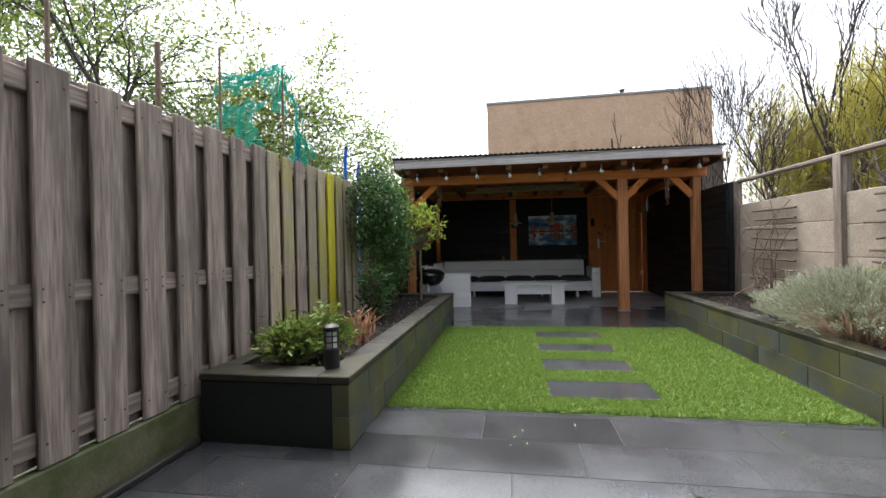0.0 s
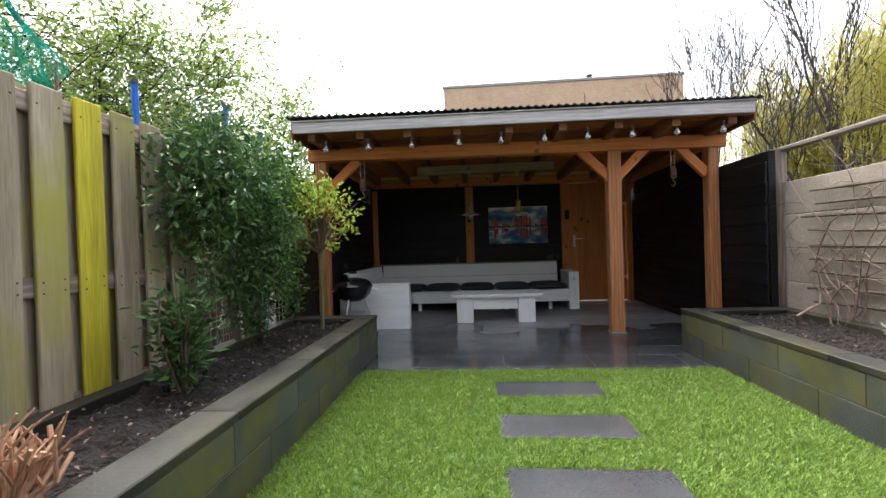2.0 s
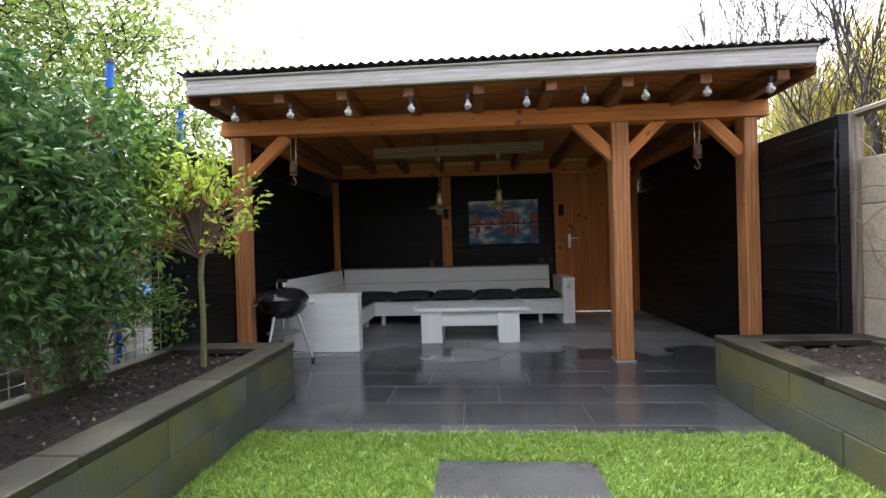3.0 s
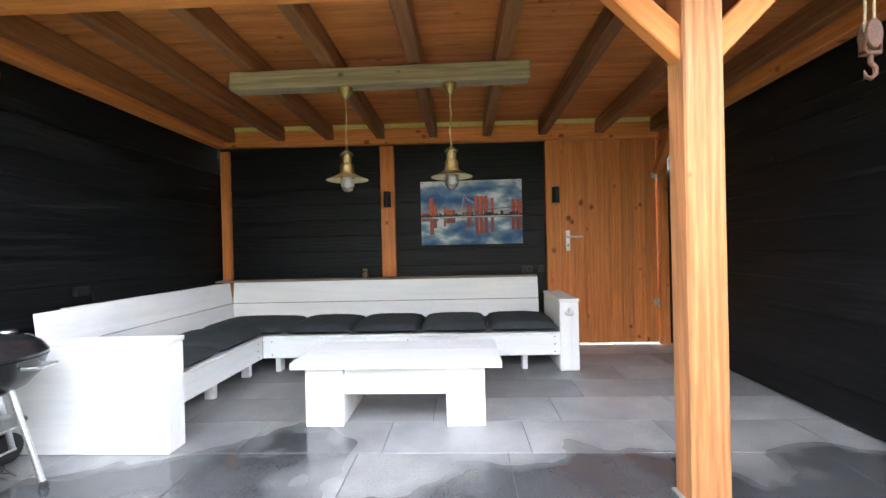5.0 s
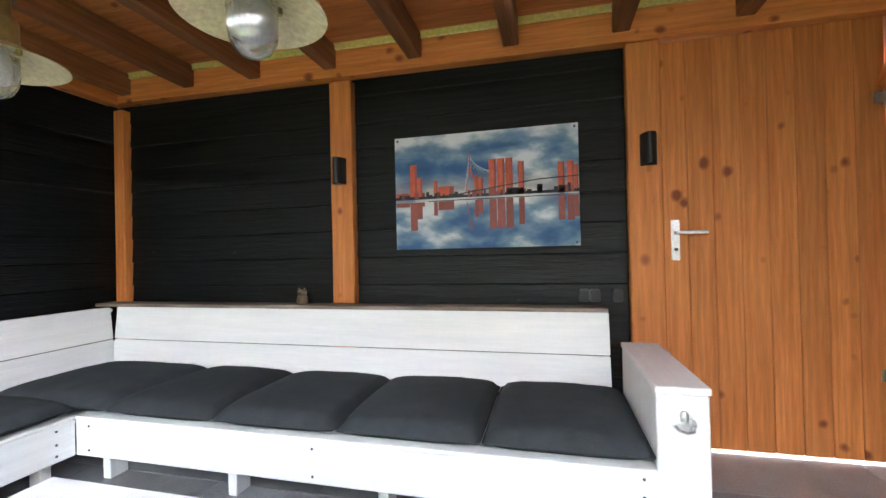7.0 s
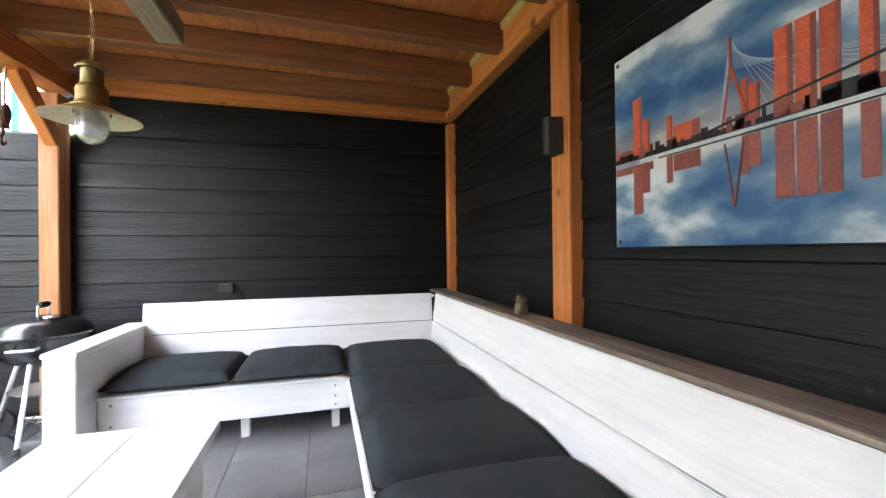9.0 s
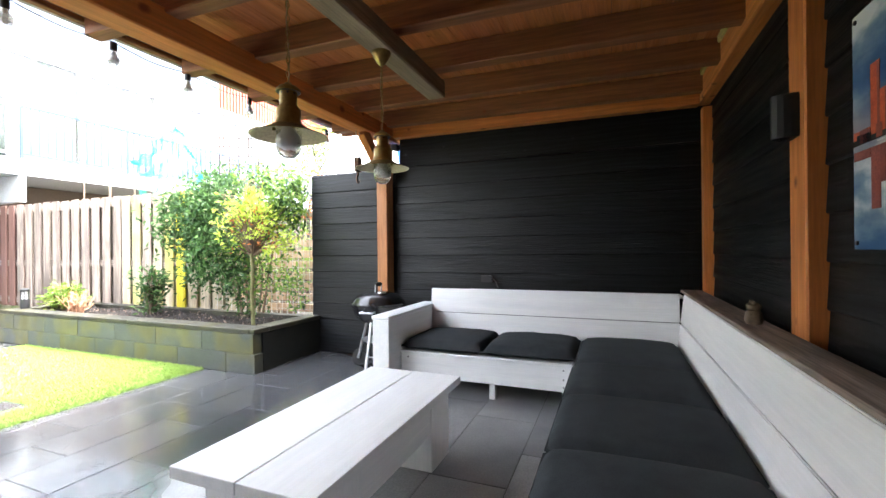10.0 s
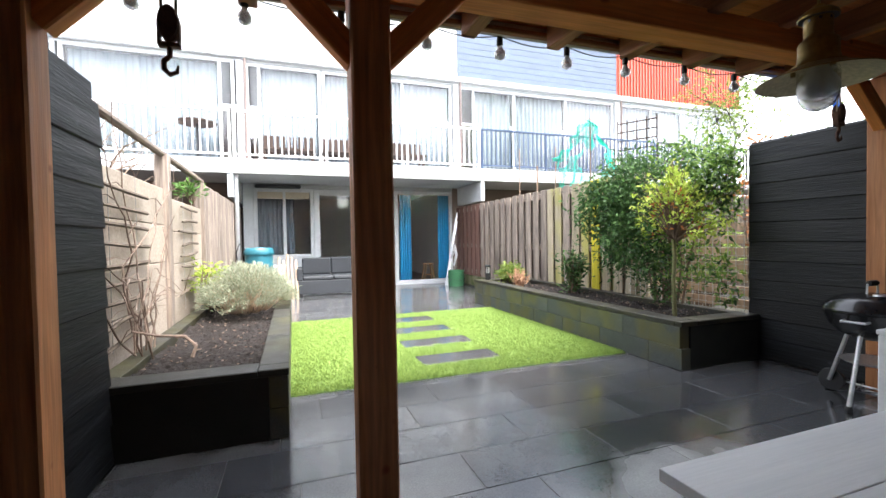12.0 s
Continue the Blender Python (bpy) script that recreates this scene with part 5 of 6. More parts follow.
rm = shrub("red_maple", (-2.25, 5.85, -0.06), "young maple with rusty red leaves beyond the fence", 0.26, 0.34, 2.38, 14, "leaf_rust", 0.065, 260, 53, shell=0.22)
gh = shrub("neighbour_shrub", (-3.0, 4.6, -0.06), "loose fresh green shrub beyond the fence", 0.6, 0.8, 1.8, 40, "leaf_spring", 0.08, 900, 54)
gh2 = shrub("neighbour_shrub", (-2.7, 6.3, -0.06), "loose fresh green shrub beyond the fence", 0.35, 0.6, 1.5, 30, "leaf_mid", 0.08, 600, 55)

# fallen leaves and stones on the soil
g = random.Random(61)
spots = [(g.uniform(-1.68, -1.12), g.uniform(2.4, 5.9), 0.372) for k in range(260)] + [(g.uniform(2.16, 2.8), g.uniform(4.2, 6.0), 0.372) for k in range(120)]
lt = leaf_mesh("leaf_litter", spots, [(g.gauss(0, 1), g.gauss(0, 1), 0.1) for _ in spots], 0.026, M["vine"], seed=62)
tagged(lt, "dry pale leaf litter scattered on the soil", "leaf litter", kind="stuff")
spots = [(g.uniform(-0.9, 1.95), 5.545 + g.gauss(0, 0.02), 0.006) for k in range(70)] + [(-0.90 + abs(g.gauss(0, .03)), g.uniform(2.7, 5.5), 0.01) for k in range(60)] + [(g.uniform(-1.7, 1.9), g.uniform(0.5, 2.6), 0.003) for k in range(28)]
wd = leaf_mesh("path_litter", spots, [(g.gauss(0, 1), g.gauss(0, 1), 0.25) for _ in spots], 0.024, M["leaf_yellow"], seed=63)
tagged(wd, "tiny green weeds and leaf scraps along the paving edge", "leaf litter", kind="stuff")

# artificial lawn
gr = np.random.default_rng(5)
n = 245000
cx, cy = gr.uniform(-0.925, 1.985, n // 7), gr.uniform(2.725, 5.55, n // 7)
bx = np.clip(np.tile(cx, 7) + gr.normal(0, 0.009, len(cx) * 7), -0.925, 1.985)
by = np.clip(np.tile(cy, 7) + gr.normal(0, 0.006, len(cy) * 7), 2.725, 5.55)
n = len(bx)
keep = np.ones(n, bool)
for y0, y1 in STONES:
    keep &= ~((bx > 0.178) & (bx < 0.927) & (by > y0 - 0.006) & (by < y1 + 0.006))
bx, by = bx[keep], by[keep]
n = len(bx)
ang = gr.uniform(0, 6.283, n)
hh = gr.uniform(0.014, 0.030, n)
lean = gr.normal(0, 0.015, (n, 2)) + (0.004, -0.006)
wv = 0.0029
v = np.empty((n, 3, 3))
v[:, 0] = np.stack([bx - wv * np.cos(ang), by - wv * np.sin(ang), np.full(n, -0.002)], 1)
v[:, 1] = np.stack([bx + wv * np.cos(ang), by + wv * np.sin(ang), np.full(n, -0.002)], 1)
v[:, 2] = np.stack([bx + lean[:, 0], by + lean[:, 1], hh], 1)
me = bpy.data.meshes.new("artificial_grass")
me.vertices.add(n * 3); me.vertices.foreach_set("co", v.ravel())
me.loops.add(n * 3); me.loops.foreach_set("vertex_index", np.arange(n * 3, dtype=np.int32))
me.polygons.add(n); me.polygons.foreach_set("loop_start", np.arange(0, n * 3, 3, dtype=np.int32))
me.update(calc_edges=True)
me.materials.append(M["blade"])
tagged(new("artificial_grass", me), "short bright green artificial grass blades", "grass", kind="stuff")

# ---- loose things of the pavilion ----
M["cushion"] = surf("charcoal_cloth", (0.030, 0.036, 0.040), (0.045, 0.052, 0.057), rough=(0.85, 0.98), scale=14, fine=320, bump=0.5, vary=0.08, spec=0.2, depth=0.002)


def cushion(name, lo, hi, label, seed):
    """A box cushion: puffed top, rounded edges, piped seam."""
    lo, hi = Vector(lo), Vector(hi)
    c, h = (lo + hi) / 2, (hi - lo) / 2
    t = thing(name, (c.x, c.y, lo.z), label, "cushion", "bench cushions")
    nx, ny = 20, 20
    vs, fs = [], []
    for side in (1, -1):
        for j in range(ny + 1):
            for i in range(nx + 1):
                u, v = 2 * i / nx - 1, 2 * j / ny - 1
                e = (1 - abs(u) ** 5) * (1 - abs(v) ** 5)
                x, y = u * h.x * (1 - 0.02 * (v * v)), v * h.y * (1 - 0.02 * (u * u))
                w = 0.004 * noise.noise((x * 9 + seed * 5, y * 9, side)) + 0.0015 * noise.noise((x * 30, y * 30 + seed, side))
                if side > 0:
                    z = h.z * (0.75 + 1.25 * e ** 0.30) + 0.018 * (1 - u * u) * (1 - v * v) + w
                else:
                    z = h.z * (0.75 - 0.75 * e ** 0.3)
                vs.append((x, y, max(0.0, z)))
    k = (nx + 1) * (ny + 1)
    for j in range(ny):
        for i in range(nx):
            a = j * (nx + 1) + i
            fs += [(a, a + 1, a + nx + 2, a + nx + 1), (k + a, k + a + nx + 1, k + a + nx + 2, k + a + 1)]
    raw("cover", vs, fs, M["cushion"], t, smooth=True)
    bm = bmesh.new()
    ring = [(-h.x + .012, -h.y + .003), (h.x - .012, -h.y + .003), (h.x - .003, -h.y + .012), (h.x - .003, h.y - .012), (h.x - .012, h.y - .003), (-h.x + .012, h.y - .003), (-h.x + .003, h.y - .012), (-h.x + .003, -h.y + .012), (-h.x + .012, -h.y + .003)]
    tube(bm, [(x, y, h.z * 0.76) for x, y in ring], 0.004, 5)
    part("piping", bm, M["cushion"], t)
    return t


CZ0, CZ1 = 0.319, 0.405
for k in range(4):
    x0 = -0.80 + k * 0.575
    cushion("seat_cushion", (x0 + 0.002, 8.79, CZ0), (x0 + 0.573, 9.45, CZ1), "square charcoal cloth cushion on the white bench", k)
cushion("seat_cushion", (-1.57, 8.80, CZ0), (-0.802, 9.45, CZ1), "charcoal cloth corner cushion on the white bench", 5)
cushion("seat_cushion", (-1.57, 7.545, CZ0), (-0.965, 8.165, CZ1), "square charcoal cloth cushion on the white bench", 6)
cushion("seat_cushion", (-1.57, 8.17, CZ0), (-0.965, 8.795, CZ1), "square charcoal cloth cushion on the white bench", 7)

# screws on the bench
M["screw"] = plain("dark_screw", (0.10, 0.10, 0.11), 0.4, 0.8)
for x, z in ((-0.9, 0.27), (-0.9, 0.16), (0.25, 0.27), (0.25, 0.16), (1.46, 0.28), (1.46, 0.22), (1.46, 0.16)):
    bm = bmesh.new(); lathe(bm, [(0, 0), (0.006, 0), (0.005, 0.003), (0, 0.003)], 8, m=Matrix.Translation((x, 8.80, z)) @ Matrix.Rotation(radians(90), 4, "X")); part("screw", bm, M["screw"], sofa)
for y, z in ((8.72, 0.27), (8.72, 0.21), (8.72, 0.16), (7.6, 0.27), (7.6, 0.16)):
    bm = bmesh.new(); lathe(bm, [(0, 0), (0.006, 0), (0.005, 0.003), (0, 0.003)], 8, m=Matrix.Translation((-0.98, y, z)) @ Matrix.Rotation(radians(90), 4, "Y")); part("screw", bm, M["screw"], sofa)

# lamp beam and pendants
lb = thing("lamp_beam", (0, 0, 0), "weathered grey timber beam that carries two pendant lamps", "beam")
M["old_beam"] = wood("old_beam", (0.34, 0.26, 0.17), (0.24, 0.18, 0.12), "x", rough=(0.7, 0.9), knot=(0.12, 0.08, 0.05), bump=0.7)
block("timber", (-0.72, 7.90, 2.055), (1.165, 8.02, 2.165), M["old_beam"], lb, bevel=0.008)
bm = bmesh.new(); add_box(bm, (0.99, 7.94, 2.165), (1.03, 7.98, 2.235), bevel=0.003); part("bracket", bm, M["screw"], lb)
M["brass"] = surf("aged_brass", (0.42, 0.31, 0.12), (0.30, 0.22, 0.085), rough=(0.3, 0.5), metal=0.8, scale=14, bump=0.1)
M["brass_in"] = plain("pale_shade_lining", (0.55, 0.47, 0.27), 0.4)
M["opal"] = plain("opal_bulb", (0.85, 0.85, 0.84), 0.4)


def pendant(x, y, turn):
    t = thing("pendant_lamp", (x, y, 1.40), "aged brass ship-style pendant lamp with a clear glass dome", "lamp", "pendant lamps on the beam", turn=turn)
    bm = bmesh.new(); lathe(bm, [(0.008, 0.585), (0.012, 0.59), (0.022, 0.60), (0.044, 0.635), (0.048, 0.65), (0.046, 0.655), (0, 0.655)], 24); part("ceiling_rose", bm, M["brass"], t, smooth=True)
    z, k = 0.296, 0
    while z < 0.585:
        bm = bmesh.new()
        pts = []
        for a in range(9):
            u = 2 * math.pi * a / 8
            dx, dz = 0.006 * math.cos(u), 0.0155 * math.sin(u)
            pts.append((dx if k % 2 else 0, 0 if k % 2 else dx, z + dz))
        tube(bm, pts, 0.0016, 5); part("chain_link", bm, M["brass"], t)
        z += 0.0245; k += 1
    bm = bmesh.new(); tube(bm, [(0.004, 0.003, 0.262), (-0.006, 0.004, 0.36), (0.005, -0.004, 0.47), (0.0, 0.0, 0.59)], 0.0019, 5); part("cord", bm, M["cord"], t)
    bm = bmesh.new()
    tube(bm, [(-0.007, 0, 0.255), (-0.008, 0, 0.275), (0, 0, 0.285), (0.008, 0, 0.275), (0.007, 0, 0.255)], 0.0022, 6); part("hanging_loop", bm, M["brass"], t, smooth=True)
    bm = bmesh.new()
    lathe(bm, [(0.042, 0.229), (0.043, 0.233), (0.039, 0.241), (0.029, 0.250), (0.014, 0.256), (0.012, 0.262), (0.0, 0.264)], 30); part("cap", bm, M["brass"], t, smooth=True)
    bm = bmesh.new(); lathe(bm, [(0.041, 0.2285), (0.030, 0.234), (0.0, 0.236)], 30); part("cap_underside", bm, M["screw"], t, smooth=True)
    bm = bmesh.new()
    lathe(bm, [(0.030, 0.236), (0.030, 0.186), (0.0315, 0.180), (0.040, 0.172), (0.0425, 0.166), (0.0425, 0.135), (0.0455, 0.122), (0.052, 0.112)], 30, caps=False)
    neck = part("neck", bm, M["brass"], t, smooth=True)
    for a in range(8):
        bm = bmesh.new(); u = a * math.pi / 4
        lathe(bm, [(0, 0), (0.004, 0), (0, 0.0008)], 8, m=Matrix.Translation((0.0302 * math.cos(u), 0.0302 * math.sin(u), 0.222)) @ Matrix.Rotation(u, 4, "Z") @ Matrix.Rotation(radians(90), 4, "Y")); part("vent_hole", bm, M["screw"], neck)
    bm = bmesh.new(); lathe(bm, [(0.050, 0.112), (0.056, 0.1125), (0.0565, 0.108), (0.062, 0.105), (0.10, 0.088), (0.122, 0.078), (0.131, 0.0755), (0.132, 0.0735), (0.131, 0.0728)], 44, caps=False); part("shade", bm, M["brass"], t, smooth=True)
    bm = bmesh.new(); lathe(bm, [(0.0, 0.106), (0.052, 0.105), (0.062, 0.102), (0.10, 0.085), (0.122, 0.0755), (0.131, 0.0727)], 44, caps=False); part("shade_lining", bm, M["brass_in"], t, smooth=True)
    for a in range(3):
        bm = bmesh.new(); u = a * 2.094 + 0.4
        lathe(bm, [(0, 0), (0.006, 0), (0.006, 0.012), (0, 0.012)], 10, at=(0.050 * math.cos(u), 0.050 * math.sin(u), 0.092)); part("thumb_screw", bm, M["brass"], t, smooth=True)
    bm = bmesh.new(); lathe(bm, [(0.043, 0.100), (0.044, 0.045), (0.041, 0.025), (0.032, 0.008), (0.018, -0.002), (0.0, -0.005)], 28, caps=False); bmesh.ops.solidify(bm, geom=bm.faces[:], thickness=0.0015)
    part("glass_dome", bm, M["bulb_glass"], t, smooth=True).visible_shadow = False
    bm = bmesh.new(); lathe(bm, [(0.014, 0.104), (0.018, 0.088), (0.028, 0.074), (0.031, 0.058), (0.027, 0.042), (0.016, 0.033), (0.0, 0.030)], 24); part("bulb", bm, M["opal"], t, smooth=True)
    return t


M["cord"] = plain("beige_cord", (0.42, 0.33, 0.22), 0.7)
pendant(0.006, 7.96, 0)
pendant(0.668, 7.96, 38)


def sconce(x, z):
    t = thing("wall_lamp", (x, BACK - 0.056, z), "matt black half-round up-and-down wall lamp", "lamp", "black wall lamps")
    bm = bmesh.new()
    prof = [(0.038 * math.cos(a * math.pi / 10), -0.075 * math.sin(a * math.pi / 10) - 0.002) for a in range(11)]
    lo_ = [bm.verts.new((px, py, -0.078)) for px, py in prof]
    hi_ = [bm.verts.new((px, py, 0.078)) for px, py in prof]
    for k in range(10):
        bm.faces.new((lo_[k], lo_[k + 1], hi_[k + 1], hi_[k]))
    bm.faces.new(lo_); bm.faces.new(hi_[::-1]); bm.faces.new((lo_[0], hi_[0], hi_[-1], lo_[-1]))
    part("housing", bm, M["matt_black"], t)
    for s in (-1, 1):
        bm = bmesh.new(); lathe(bm, [(0.0, 0.0), (0.022, 0.0), (0.022, 0.003), (0, 0.003)], 14, at=(0, -0.034, s * 0.0795 - 0.0015)); part("lens", bm, M["bulb_glass"], t)
    block("back_plate", (-0.036, -0.002, -0.07), (0.036, 0.0, 0.07), M["matt_black"], t, bevel=0)


M["matt_black"] = plain("matt_black", (0.012, 0.012, 0.013), 0.5)
sconce(-0.038, 1.535)
sconce(1.675, 1.53)

# picture: a city across water at dusk
pic = thing("wall_picture", (0.305, 9.664, 1.055), "printed panel of a red-lit city skyline over water", "picture")
pm = bpy.data.materials.new("printed_sky")
pm.use_nodes = True
nd, lk = pm.node_tree.nodes, pm.node_tree.links
bs = nd["Principled BSDF"]; bs.inputs["Roughness"].default_value = 0.5; bs.inputs["Specular IOR Level"].default_value = 0.2
tc, mp, nz = nd.new("ShaderNodeTexCoord"), nd.new("ShaderNodeMapping"), nd.new("ShaderNodeTexNoise")
mp.inputs["Scale"].default_value = (1.5, 1, 2.9)
mp.inputs["Location"].default_value = (1.3, 0, 0.4)
lk.new(tc.outputs["Object"], mp.inputs["Vector"]); lk.new(mp.outputs[0], nz.inputs["Vector"])
nz.inputs["Scale"].default_value, nz.inputs["Detail"].default_value = 2.0, 6.0
cr = nd.new("ShaderNodeValToRGB")
el = cr.color_ramp.elements
el[0].position, el[0].color = 0.30, (0.02, 0.07, 0.18, 1)
el[1].position, el[1].color = 0.62, (0.62, 0.64, 0.66, 1)
e = el.new(0.42); e.color = (0.05, 0.12, 0.25, 1)
e = el.new(0.52); e.color = (0.17, 0.26, 0.36, 1)
lk.new(nz.outputs["Fac"], cr.inputs["Fac"])
sp, gl = nd.new("ShaderNodeSeparateXYZ"), nd.new("ShaderNodeMapRange")
lk.new(tc.outputs["Object"], sp.inputs[0]); lk.new(sp.outputs["Z"], gl.inputs["Value"])
gl.inputs["From Min"].default_value, gl.inputs["From Max"].default_value, gl.inputs["To Min"].default_value, gl.inputs["To Max"].default_value = 0.10, 0.0, 0.0, 0.45
mx = nd.new("ShaderNodeMix"); mx.data_type = "RGBA"
mx.inputs[7].default_value = (0.50, 0.38, 0.30, 1)
ab = nd.new("ShaderNodeMath"); ab.operation = "ABSOLUTE"
lk.new(sp.outputs["Z"], ab.inputs[0]); lk.new(ab.outputs[0], gl.inputs["Value"])
lk.new(gl.outputs[0], mx.inputs[0]); lk.new(cr.outputs[0], mx.inputs[6]); lk.new(mx.outputs[2], bs.inputs["Base Color"])
PWID, PH = 1.035, 0.655
pan = block("panel", (0, 0, 0), (PWID, 0.004, PH), pm, pic, bevel=0)
M["print_red"] = surf("printed_red", (0.62, 0.12, 0.05), (0.46, 0.08, 0.04), rough=(0.4, 0.5), scale=30, fine=200, bump=0, spec=0.2)
M["print_dim"] = surf("printed_dim_red", (0.32, 0.085, 0.06), (0.24, 0.075, 0.07), rough=(0.4, 0.5), scale=30, fine=200, bump=0, spec=0.2)
M["print_dark"] = surf("printed_dark", (0.012, 0.015, 0.022), (0.05, 0.04, 0.045), rough=(0.4, 0.5), scale=40, fine=200, bump=0, spec=0.2)
M["print_pale"] = surf("printed_pale", (0.45, 0.52, 0.58), (0.60, 0.62, 0.63), rough=(0.4, 0.5), scale=30, fine=200, bump=0)
HZ = 0.455
TOWERS = [(0.0875, 0.128, 0.25), (0.128, 0.158, 0.37), (0.158, 0.172, 0.50), (0.225, 0.247, 0.40), (0.25, 0.34, 0.455), (0.457, 0.475, 0.37), (0.475, 0.502, 0.40), (0.535, 0.574, 0.245), (0.579, 0.62, 0.245), (0.625, 0.663, 0.245), (0.692, 0.722, 0.28), (0.895, 0.928, 0.31), (0.94, 0.975, 0.305), (0.976, 0.996, 0.335), (0.005, 0.085, 0.50)]
WL = 0.415
for u0, u1, top in TOWERS:
    lo_u, hi_u = u0 * PWID, u1 * PWID
    block("tower", (lo_u, -0.0012, HZ * PH), (hi_u, -0.0002, (1 - top) * PH), M["print_red"], pan, bevel=0)
    block("tower_shade", (lo_u + (hi_u - lo_u) * 0.72, -0.0015, HZ * PH), (hi_u, -0.0003, (1 - top) * PH - 0.004), M["print_dim"], pan, bevel=0)
    dz = (1 - top) - HZ
    block("tower_reflection", (lo_u, -0.0012, max(0.01, WL - dz * 0.85) * PH), (hi_u, -0.0002, WL * PH), M["print_dim"], pan, bevel=0)
gp = random.Random(83)
for k in range(46):
    u = gp.random()
    hgt = gp.uniform(0.012, 0.05) * (1.7 if u > 0.8 else 1.0)
    block("shore_block", (u * PWID * 0.97, -0.0017, (HZ - 0.01) * PH), (u * PWID * 0.97 + gp.uniform(0.008, 0.04), -0.0005, (HZ + hgt) * PH), M["print_dark"] if k % 3 else M["print_dim"], pan, bevel=0)
block("shore", (0, -0.0016, (HZ - 0.014) * PH), (PWID, -0.0004, (HZ + 0.010) * PH), M["print_dark"], pan, bevel=0)
block("waterline", (0.12, -0.0018, (HZ - 0.026) * PH), (PWID, -0.0004, (HZ - 0.019) * PH), M["print_pale"], pan, bevel=0)
block("quay", (0.2, -0.0018, (HZ - 0.038) * PH), (PWID * 0.9, -0.0004, (HZ - 0.031) * PH), M["print_dark"], pan, bevel=0)
bm = bmesh.new()
tube(bm, [(0.430 * PWID, -0.001, 0.815 * PH), (0.431 * PWID, -0.001, 0.66 * PH)], 0.004, 4)
tube(bm, [(0.431 * PWID, -0.001, 0.72 * PH), (0.405 * PWID, -0.001, HZ * PH)], 0.003, 4)
tube(bm, [(0.431 * PWID, -0.001, 0.70 * PH), (0.468 * PWID, -0.001, 0.51 * PH)], 0.0045, 4)
part("bridge_mast", bm, M["print_red"], pic)
bm = bmesh.new()
tube(bm, [(0.436 * PWID, -0.001, 0.15 * PH), (0.412 * PWID, -0.001, 0.40 * PH)], 0.0028, 4)
tube(bm, [(0.436 * PWID, -0.001, 0.15 * PH), (0.462 * PWID, -0.001, 0.40 * PH)], 0.0028, 4)
part("mast_reflection", bm, M["print_dim"], pic)
bm = bmesh.new()
tube(bm, [(0.33 * PWID, -0.001, 0.462 * PH), (0.6 * PWID, -0.001, 0.52 * PH), (0.80 * PWID, -0.001, 0.56 * PH), (PWID * 0.998, -0.001, 0.57 * PH)], 0.004, 4)
part("bridge_deck", bm, M["print_dark"], pic)
bm = bmesh.new()
for k in range(14):
    tube(bm, [(0.431 * PWID, -0.0008, (0.805 - k * 0.009) * PH), ((0.52 + k * 0.022) * PWID, -0.0008, (0.505 + k * 0.0045) * PH)], 0.0005, 3)
for k in range(3):
    tube(bm, [(0.430 * PWID, -0.0008, (0.81 - k * 0.03) * PH), ((0.395 + k * 0.003) * PWID, -0.0008, HZ * PH)], 0.0007, 3)
part("bridge_cables", bm, M["print_pale"], pic)
for x in (0.018, PWID - 0.018):
    for z in (0.018, PH - 0.018):
        bm = bmesh.new(); lathe(bm, [(0, 0), (0.007, 0), (0.006, 0.004), (0, 0.005)], 10, m=Matrix.Translation((x, -0.0003, z)) @ Matrix.Rotation(radians(90), 4, "X")); part("fixing", bm, M["screw"], pic)

# door furniture
bm = bmesh.new(); add_box(bm, (0.035, -0.012, 0.945), (0.075, -0.001, 1.15), bevel=0.003); hp = part("handle_plate", bm, M["alu"], door, "brushed steel handle plate")
bm = bmesh.new(); tube(bm, [(0.055, -0.012, 1.085), (0.055, -0.05, 1.085), (0.07, -0.056, 1.085), (0.19, -0.056, 1.083)], 0.009, 8); part("lever", bm, M["alu"], hp, smooth=True)
bm = bmesh.new(); tube(bm, [(0.055, -0.014, 1.0), (0.055, -0.022, 1.0)], 0.009, 10); part("lock", bm, M["screw"], hp)
for z in (0.40, 1.68):
    bm = bmesh.new(); tube(bm, [(0.943, -0.014, z - 0.045), (0.943, -0.014, z + 0.045)], 0.011, 8); add_box(bm, (0.90, -0.008, z - 0.025), (0.99, -0.001, z + 0.025)); add_box(bm, (0.955, -0.035, z - 0.008), (0.985, -0.005, z + 0.008)); part("hinge", bm, M["alu"], door, "galvanised gate hinge", smooth=False)

# sockets
M["socket"] = plain("dark_grey_plastic", (0.05, 0.052, 0.056), 0.45)
for nm, x0, n_ in (("double_socket", 1.325, 2), ("single_socket", 1.49, 1)):
    t = thing(nm, (x0, BACK - 0.012, 0.755), "dark grey outdoor wall socket with flap lid", "socket", "wall sockets")
    for k in range(n_):
        bm = bmesh.new(); add_box(bm, (k * 0.054, -0.035, 0), (k * 0.054 + 0.052, 0, 0.068), bevel=0.006); part("box", bm, M["socket"], t)
        bm = bmesh.new(); add_box(bm, (k * 0.054 + 0.005, -0.043, 0.006), (k * 0.054 + 0.047, -0.0355, 0.062), bevel=0.003); part("lid", bm, M["matt_black"], t)
t = thing("cable_box", (XL + 0.006, 7.98, 0.80), "small black junction box on the side wall", "junction box")
bm = bmesh.new(); add_box(bm, (0, -0.05, -0.03), (0.035, 0.05, 0.03), bevel=0.005); part("box", bm, M["matt_black"], t)
bm = bmesh.new(); tube(bm, [(0.02, 0.05, 0.0), (0.02, 0.08, -0.02), (0.012, 0.10, -0.08)], 0.005, 5); part("cable", bm, M["matt_black"], t)

